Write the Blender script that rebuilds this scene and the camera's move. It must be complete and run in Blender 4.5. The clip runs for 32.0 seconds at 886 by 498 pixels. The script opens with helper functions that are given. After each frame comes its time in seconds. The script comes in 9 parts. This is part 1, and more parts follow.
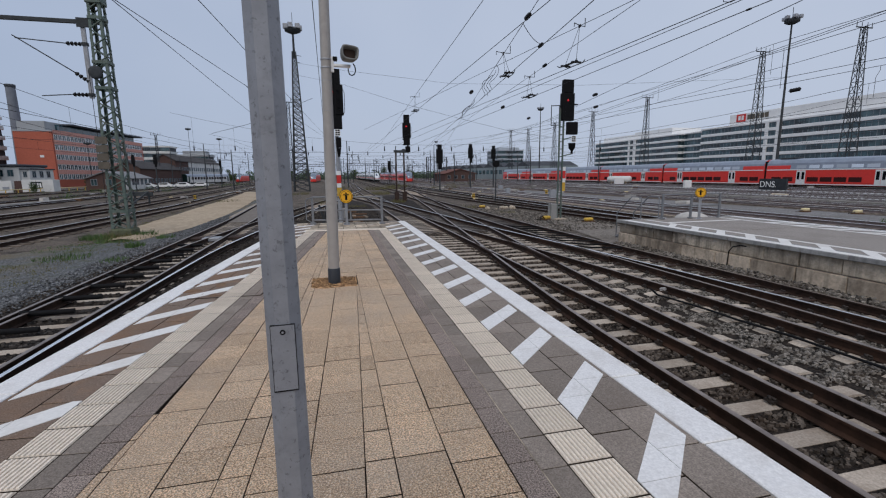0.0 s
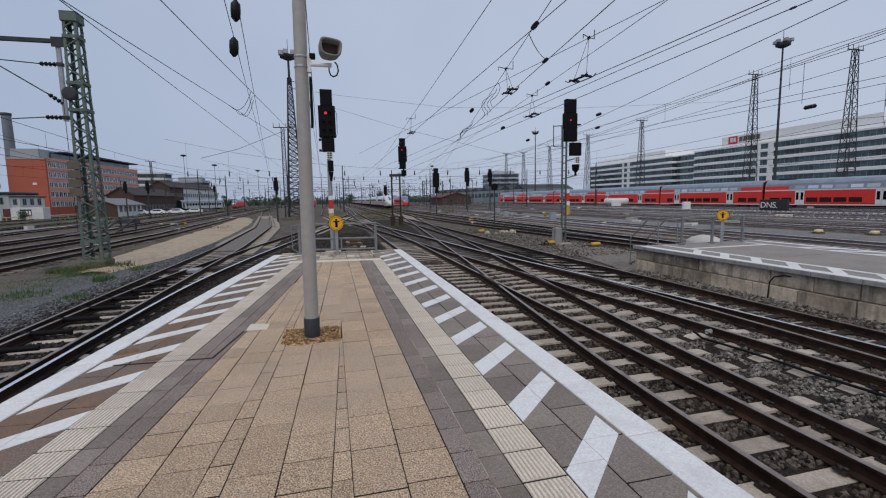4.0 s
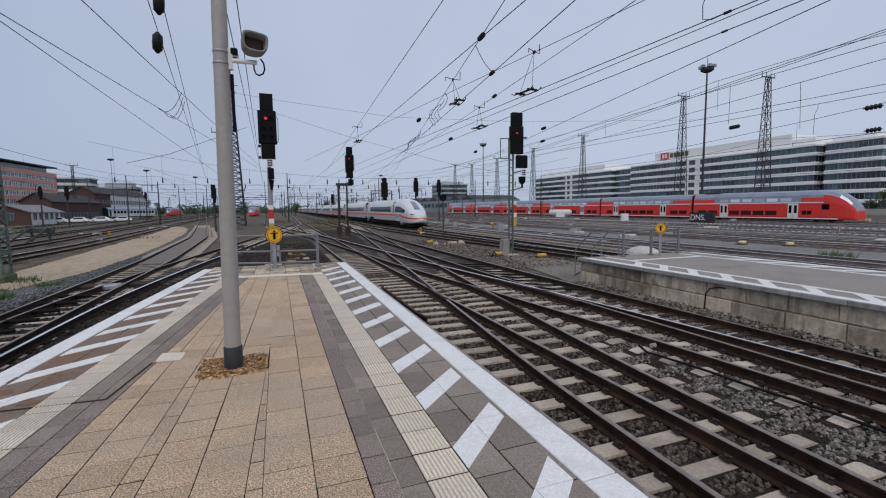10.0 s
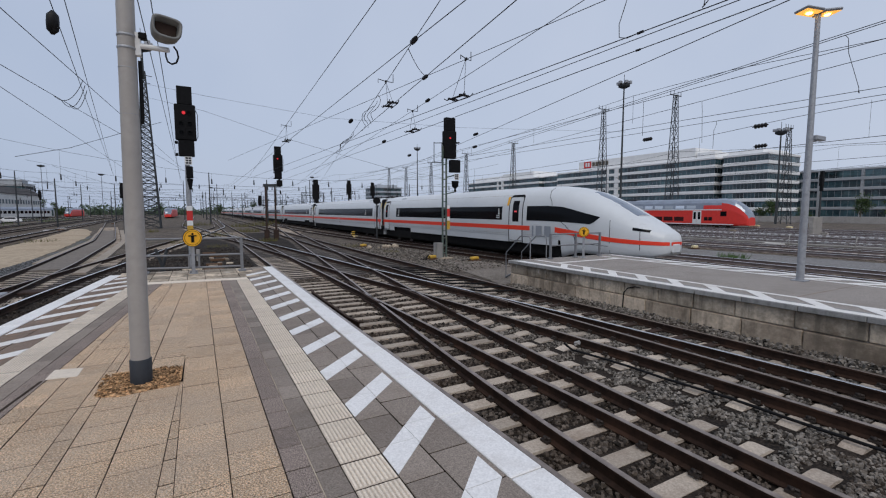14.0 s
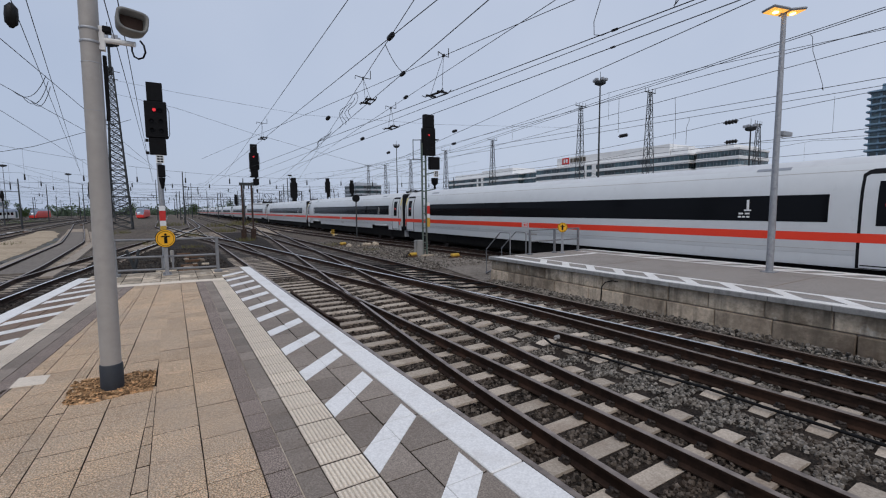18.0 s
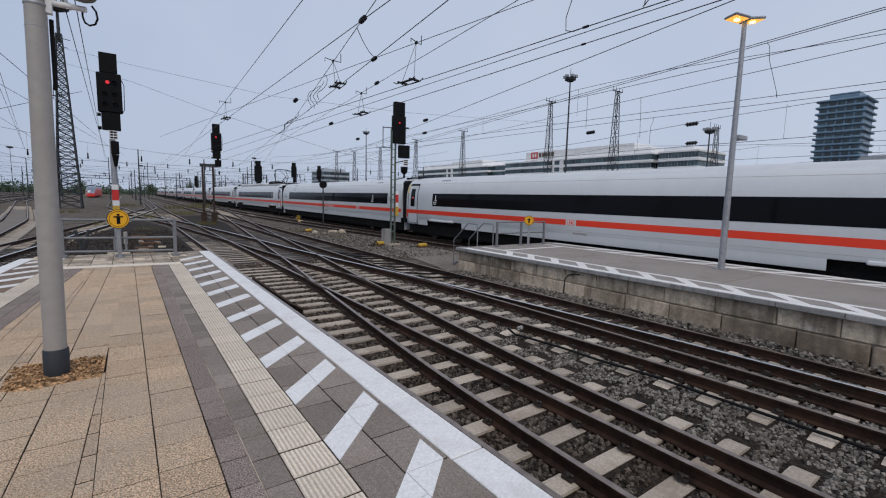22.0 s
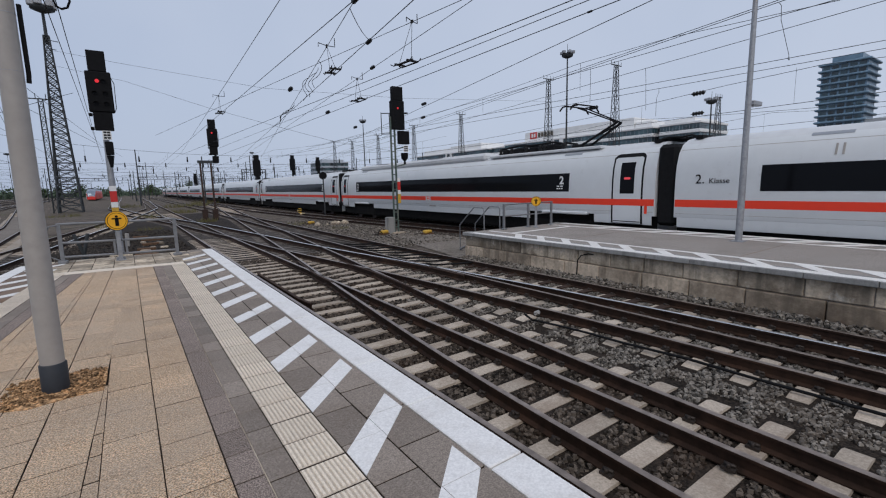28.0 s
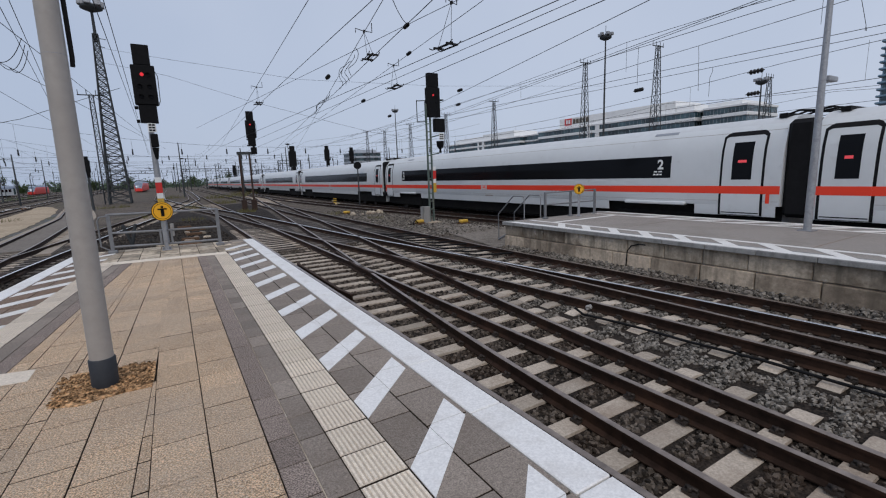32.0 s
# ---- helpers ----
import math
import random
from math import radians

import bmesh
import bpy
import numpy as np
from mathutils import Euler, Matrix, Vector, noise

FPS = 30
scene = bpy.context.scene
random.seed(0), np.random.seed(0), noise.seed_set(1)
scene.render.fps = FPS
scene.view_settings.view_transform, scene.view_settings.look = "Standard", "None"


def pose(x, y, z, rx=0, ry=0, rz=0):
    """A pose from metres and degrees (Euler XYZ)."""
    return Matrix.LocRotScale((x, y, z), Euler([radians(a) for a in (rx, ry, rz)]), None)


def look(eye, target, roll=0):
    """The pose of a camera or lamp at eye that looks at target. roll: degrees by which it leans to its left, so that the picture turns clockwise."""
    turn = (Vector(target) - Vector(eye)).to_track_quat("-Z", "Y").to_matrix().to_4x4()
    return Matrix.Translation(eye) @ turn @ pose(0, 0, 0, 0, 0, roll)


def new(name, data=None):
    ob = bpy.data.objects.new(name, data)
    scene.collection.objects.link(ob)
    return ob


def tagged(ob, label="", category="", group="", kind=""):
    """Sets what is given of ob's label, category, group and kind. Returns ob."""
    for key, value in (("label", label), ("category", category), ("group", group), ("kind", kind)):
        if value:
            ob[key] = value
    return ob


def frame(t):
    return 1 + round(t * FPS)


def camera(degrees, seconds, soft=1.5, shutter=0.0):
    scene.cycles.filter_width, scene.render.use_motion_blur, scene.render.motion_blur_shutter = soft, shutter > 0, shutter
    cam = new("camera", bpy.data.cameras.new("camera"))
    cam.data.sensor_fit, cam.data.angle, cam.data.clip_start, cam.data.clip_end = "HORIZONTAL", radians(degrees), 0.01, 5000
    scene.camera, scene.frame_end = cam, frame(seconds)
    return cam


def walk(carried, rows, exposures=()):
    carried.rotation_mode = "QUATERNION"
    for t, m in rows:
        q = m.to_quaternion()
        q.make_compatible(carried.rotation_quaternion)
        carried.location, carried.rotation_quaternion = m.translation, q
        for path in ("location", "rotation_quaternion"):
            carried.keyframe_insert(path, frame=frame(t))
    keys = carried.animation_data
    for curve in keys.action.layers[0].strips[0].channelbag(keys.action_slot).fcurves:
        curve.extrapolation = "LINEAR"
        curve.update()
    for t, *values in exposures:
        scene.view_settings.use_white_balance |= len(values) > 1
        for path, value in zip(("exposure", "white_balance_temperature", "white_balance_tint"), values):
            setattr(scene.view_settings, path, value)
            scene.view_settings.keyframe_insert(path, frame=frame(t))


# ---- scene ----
cam = camera(89.9, 32.0, soft=1.15)
PATH = [
    (0, (-2.218, -5.188, 1.753), (-1.763, -3.268, 1.424), -0.6),
    (0.5, (-2.151, -4.951, 1.75), (-1.717, -3.023, 1.442), -0.9),
    (1, (-2.103, -4.777, 1.749), (-1.7, -2.841, 1.451), -0.6),
    (1.5, (-2.15, -4.562, 1.749), (-1.749, -2.623, 1.469), -0.1),
    (2, (-2.186, -4.39, 1.75), (-1.743, -2.457, 1.488), 0.1),
    (2.5, (-2.178, -4.196, 1.75), (-1.709, -2.269, 1.492), -0.3),
    (3, (-2.076, -4.004, 1.776), (-1.605, -2.075, 1.537), -1.3),
    (3.5, (-2.049, -3.833, 1.759), (-1.589, -1.901, 1.526), -1.2),
    (5.5, (-1.744, -3.371, 1.806), (-1.171, -1.465, 1.612), -0.6),
    (6, (-1.783, -3.312, 1.814), (-1.2, -1.409, 1.613), -0.5),
    (6.5, (-1.788, -3.282, 1.809), (-1.187, -1.385, 1.604), -0.5),
    (7, (-1.787, -3.286, 1.816), (-1.172, -1.393, 1.616), -0.4),
    (7.5, (-1.779, -3.281, 1.817), (-1.147, -1.393, 1.627), -0.3),
    (8, (-1.786, -3.295, 1.821), (-1.134, -1.413, 1.638), -0.3),
    (8.5, (-1.784, -3.288, 1.815), (-1.116, -1.411, 1.638), -0.4),
    (9, (-1.785, -3.302, 1.824), (-1.11, -1.428, 1.645), -0.6),
    (9.5, (-1.771, -3.281, 1.808), (-1.09, -1.41, 1.626), -0.8),
    (10, (-1.778, -3.29, 1.81), (-1.084, -1.423, 1.625), -0.6),
    (10.5, (-1.779, -3.288, 1.81), (-1.059, -1.432, 1.623), -0.4),
    (11, (-1.767, -3.274, 1.795), (-1.009, -1.432, 1.615), -0.2),
    (11.5, (-1.772, -3.287, 1.8), (-0.964, -1.466, 1.621), -0.1),
    (12, (-1.758, -3.276, 1.794), (-0.895, -1.48, 1.618), -0.1),
    (12.5, (-1.753, -3.283, 1.798), (-0.849, -1.507, 1.624), -0.1),
    (13, (-1.745, -3.279, 1.795), (-0.831, -1.508, 1.623), -0.0),
    (13.5, (-1.744, -3.28, 1.793), (-0.804, -1.523, 1.623), 0.1),
    (14, (-1.733, -3.273, 1.792), (-0.771, -1.528, 1.622), 0.0),
    (14.5, (-1.715, -3.285, 1.792), (-0.724, -1.556, 1.62), -0.1),
    (15, (-1.711, -3.297, 1.791), (-0.699, -1.581, 1.619), -0.3),
    (15.5, (-1.715, -3.309, 1.797), (-0.684, -1.604, 1.622), -0.4),
    (17.5, (-1.709, -3.28, 1.789), (-0.671, -1.579, 1.61), -0.8),
    (18, (-1.711, -3.273, 1.789), (-0.675, -1.572, 1.606), -0.6),
    (18.5, (-1.712, -3.274, 1.79), (-0.676, -1.573, 1.605), -0.4),
    (19, (-1.718, -3.279, 1.794), (-0.683, -1.578, 1.604), -0.2),
    (19.5, (-1.721, -3.287, 1.793), (-0.683, -1.588, 1.601), 0.1),
    (20, (-1.721, -3.288, 1.792), (-0.681, -1.591, 1.605), 0.1),
    (20.5, (-1.721, -3.287, 1.793), (-0.679, -1.59, 1.609), 0.1),
    (21, (-1.715, -3.299, 1.785), (-0.649, -1.619, 1.587), 0.5),
    (21.5, (-1.704, -3.303, 1.789), (-0.585, -1.658, 1.581), 1.1),
    (22, (-1.703, -3.276, 1.777), (-0.548, -1.659, 1.551), 1.4),
    (22.5, (-1.699, -3.269, 1.775), (-0.544, -1.654, 1.535), 1.3),
    (23, (-1.702, -3.278, 1.777), (-0.562, -1.654, 1.528), 0.9),
    (23.5, (-1.705, -3.277, 1.775), (-0.582, -1.641, 1.524), 0.6),
    (24, (-1.706, -3.277, 1.779), (-0.596, -1.633, 1.527), 0.4),
    (24.5, (-1.708, -3.289, 1.781), (-0.608, -1.638, 1.53), 0.2),
    (25, (-1.713, -3.3, 1.786), (-0.622, -1.642, 1.54), 0.0),
    (25.5, (-1.707, -3.308, 1.785), (-0.621, -1.647, 1.536), -0.2),
    (27.5, (-1.57, -3.074, 1.768), (-0.432, -1.452, 1.494), -1.3),
    (28, (-1.623, -2.919, 1.752), (-0.484, -1.301, 1.462), -1.5),
    (28.5, (-1.575, -2.824, 1.752), (-0.458, -1.191, 1.455), -1.3),
    (29, (-1.437, -2.728, 1.752), (-0.377, -1.058, 1.455), -1.4),
    (29.5, (-1.352, -2.702, 1.748), (-0.352, -0.999, 1.432), -2.0),
    (30, (-1.379, -2.676, 1.746), (-0.392, -0.968, 1.419), -2.9),
    (30.5, (-1.53, -2.571, 1.762), (-0.535, -0.867, 1.431), -3.4),
    (31, (-1.627, -2.515, 1.747), (-0.625, -0.815, 1.419), -2.8),
    (31.5, (-1.632, -2.485, 1.727), (-0.628, -0.786, 1.402), -2.3),
    (32, (-1.632, -2.479, 1.725), (-0.616, -0.788, 1.392), -2.1),
]
walk(cam, [(r[0], look(*r[1:])) for r in PATH], [(0, -0.05), (3, -0.07), (7, -0.04), (11, 0.0), (20, 0.02), (32, 0.0)])


# ---- light ----
world = bpy.data.worlds.new("overcast")
scene.world = world
world.use_nodes = True
wn, wl = world.node_tree.nodes, world.node_tree.links
wn.clear()
w_out = wn.new("ShaderNodeOutputWorld")
w_bg = wn.new("ShaderNodeBackground")
w_sky = wn.new("ShaderNodeTexSky")
w_sky.sky_type = "NISHITA"
w_sky.sun_disc = False
w_sky.sun_elevation, w_sky.sun_rotation = radians(48), radians(200)
w_sky.air_density, w_sky.dust_density, w_sky.ozone_density = 1.0, 4.0, 1.0
w_mix = wn.new("ShaderNodeMix")
w_mix.data_type = "RGBA"
w_mix.inputs[0].default_value = 0.88
w_co = wn.new("ShaderNodeTexCoord")
w_no = wn.new("ShaderNodeTexNoise")
w_no.inputs["Scale"].default_value, w_no.inputs["Detail"].default_value = 1.6, 4.0
w_ra = wn.new("ShaderNodeValToRGB")
w_ra.color_ramp.elements[0].position, w_ra.color_ramp.elements[0].color = 0.15, (4.0, 4.85, 6.55, 1)
w_ra.color_ramp.elements[1].position, w_ra.color_ramp.elements[1].color = 0.9, (5.47, 6.15, 7.6, 1)
w_sep = wn.new("ShaderNodeSeparateXYZ")
w_rng = wn.new("ShaderNodeMapRange")
w_rng.inputs[1].default_value, w_rng.inputs[2].default_value, w_rng.inputs[3].default_value, w_rng.inputs[4].default_value = -0.7, 0.8, -0.3, 0.34
w_add = wn.new("ShaderNodeMath")
wl.new(w_co.outputs["Generated"], w_sep.inputs[0])
wl.new(w_sep.outputs[0], w_rng.inputs[0])
wl.new(w_no.outputs["Fac"], w_add.inputs[0])
wl.new(w_rng.outputs[0], w_add.inputs[1])
wl.new(w_co.outputs["Generated"], w_no.inputs["Vector"])
wl.new(w_add.outputs[0], w_ra.inputs["Fac"])
wl.new(w_sky.outputs["Color"], w_mix.inputs[6])
wl.new(w_ra.outputs["Color"], w_mix.inputs[7])
wl.new(w_mix.outputs[2], w_bg.inputs["Color"])
w_bg.inputs["Strength"].default_value = 0.1
wl.new(w_bg.outputs["Background"], w_out.inputs["Surface"])

sun_data = bpy.data.lights.new("sun", "SUN")
sun_data.energy, sun_data.angle, sun_data.color = 1.2, radians(50), (1.0, 0.93, 0.84)
sun = new("sun", sun_data)
sun.matrix_world = look((0, 0, 60), (25, 40, 0))


# ---- materials ----
def material(name, color, rough=0.8, metal=0.0, grain=0.0, scale=8.0, stain=0.0, stain_scale=0.7, stain_color=None,
             bump=0.0, bump_scale=None, vary=0.0, emit=None, spec=None, fleck=0.0, fleck_scale=120, island=0.0, streak=0.0, mottle=()):
    """Base colour with fine grain, larger stains, bump and a variation from object to object."""
    m = bpy.data.materials.new(name)
    m.use_nodes = True
    nt = m.node_tree
    b = nt.nodes["Principled BSDF"]
    b.inputs["Roughness"].default_value = rough
    b.inputs["Metallic"].default_value = metal
    b.inputs["Specular IOR Level"].default_value = spec if spec is not None else 0.15 if rough >= 0.8 else 0.5
    co = nt.nodes.new("ShaderNodeTexCoord")
    geo = nt.nodes.new("ShaderNodeNewGeometry")
    last = None

    def mixed(a, bcol, fac, mode="MIX"):
        mx = nt.nodes.new("ShaderNodeMix")
        mx.data_type, mx.blend_type = "RGBA", mode
        for sock, val in ((mx.inputs[6], a), (mx.inputs[7], bcol), (mx.inputs[0], fac)):
            if isinstance(val, (tuple, float, int)):
                sock.default_value = val if not isinstance(val, tuple) else (*val[:3], 1)
            else:
                nt.links.new(val, sock)
        return mx.outputs[2]

    def noise_at(sc, detail=5.0, rough_=0.6):
        n = nt.nodes.new("ShaderNodeTexNoise")
        n.inputs["Scale"].default_value, n.inputs["Detail"].default_value = sc, detail
        n.inputs["Roughness"].default_value = rough_
        nt.links.new(geo.outputs["Position"], n.inputs["Vector"])
        return n.outputs["Fac"]

    def ramp(sock, lo, hi, a=0.0, z=1.0):
        r = nt.nodes.new("ShaderNodeMapRange")
        r.inputs[1].default_value, r.inputs[2].default_value = lo, hi
        r.inputs[3].default_value, r.inputs[4].default_value = a, z
        nt.links.new(sock, r.inputs[0])
        return r.outputs[0]

    last = (*color, 1)
    if vary:
        info = nt.nodes.new("ShaderNodeObjectInfo")
        last = mixed(tuple(c * (1 - vary) for c in color), tuple(min(1, c * (1 + vary)) for c in color), info.outputs["Random"])
    if island:
        f = ramp(geo.outputs["Random Per Island"], 0.0, 1.0, 1 - island, 1 + island)
        g = nt.nodes.new("ShaderNodeCombineColor")
        for i in range(3):
            nt.links.new(f, g.inputs[i])
        last = mixed(last, g.outputs[0], 1.0, "MULTIPLY")
    if grain:
        f = ramp(noise_at(scale), 0.3, 0.7, 1 - grain, 1 + grain)
        g = nt.nodes.new("ShaderNodeCombineColor")
        for i in range(3):
            nt.links.new(f, g.inputs[i])
        last = mixed(last, g.outputs[0], 1.0, "MULTIPLY")
    if fleck:
        f = ramp(noise_at(fleck_scale, 2.0, 0.5), 0.38, 0.62, 1 - fleck, 1 + fleck)
        g = nt.nodes.new("ShaderNodeCombineColor")
        for i in range(3):
            nt.links.new(f, g.inputs[i])
        last = mixed(last, g.outputs[0], 1.0, "MULTIPLY")
    if stain:
        sc = stain_color or tuple(c * 0.45 for c in color)
        last = mixed(last, (*sc, 1), ramp(noise_at(stain_scale, 6.0, 0.65), 0.48, 0.72, 0.0, stain))
    for col, sc, lo, hi, amount in mottle:
        last = mixed(last, (*col, 1), ramp(noise_at(sc, 6.0, 0.7), lo, hi, 0.0, amount))
    if streak:
        mp = nt.nodes.new("ShaderNodeMapping")
        mp.inputs["Scale"].default_value = (5.0, 5.0, 0.7)
        nt.links.new(geo.outputs["Position"], mp.inputs["Vector"])
        n = nt.nodes.new("ShaderNodeTexNoise")
        n.inputs["Scale"].default_value, n.inputs["Detail"].default_value = 1.0, 4.0
        nt.links.new(mp.outputs[0], n.inputs["Vector"])
        last = mixed(last, tuple(c * 0.3 for c in color), ramp(n.outputs["Fac"], 0.5, 0.68, 0.0, streak))
    if isinstance(last, tuple):
        b.inputs["Base Color"].default_value = last
    else:
        nt.links.new(last, b.inputs["Base Color"])
    if bump:
        bp = nt.nodes.new("ShaderNodeBump")
        bp.inputs["Strength"].default_value, bp.inputs["Distance"].default_value = bump, 0.02
        nt.links.new(noise_at(bump_scale or scale), bp.inputs["Height"])
        nt.links.new(bp.outputs[0], b.inputs["Normal"])
    if emit:
        b.inputs["Emission Color"].default_value = (*emit[0], 1)
        b.inputs["Emission Strength"].default_value = emit[1]
    return m


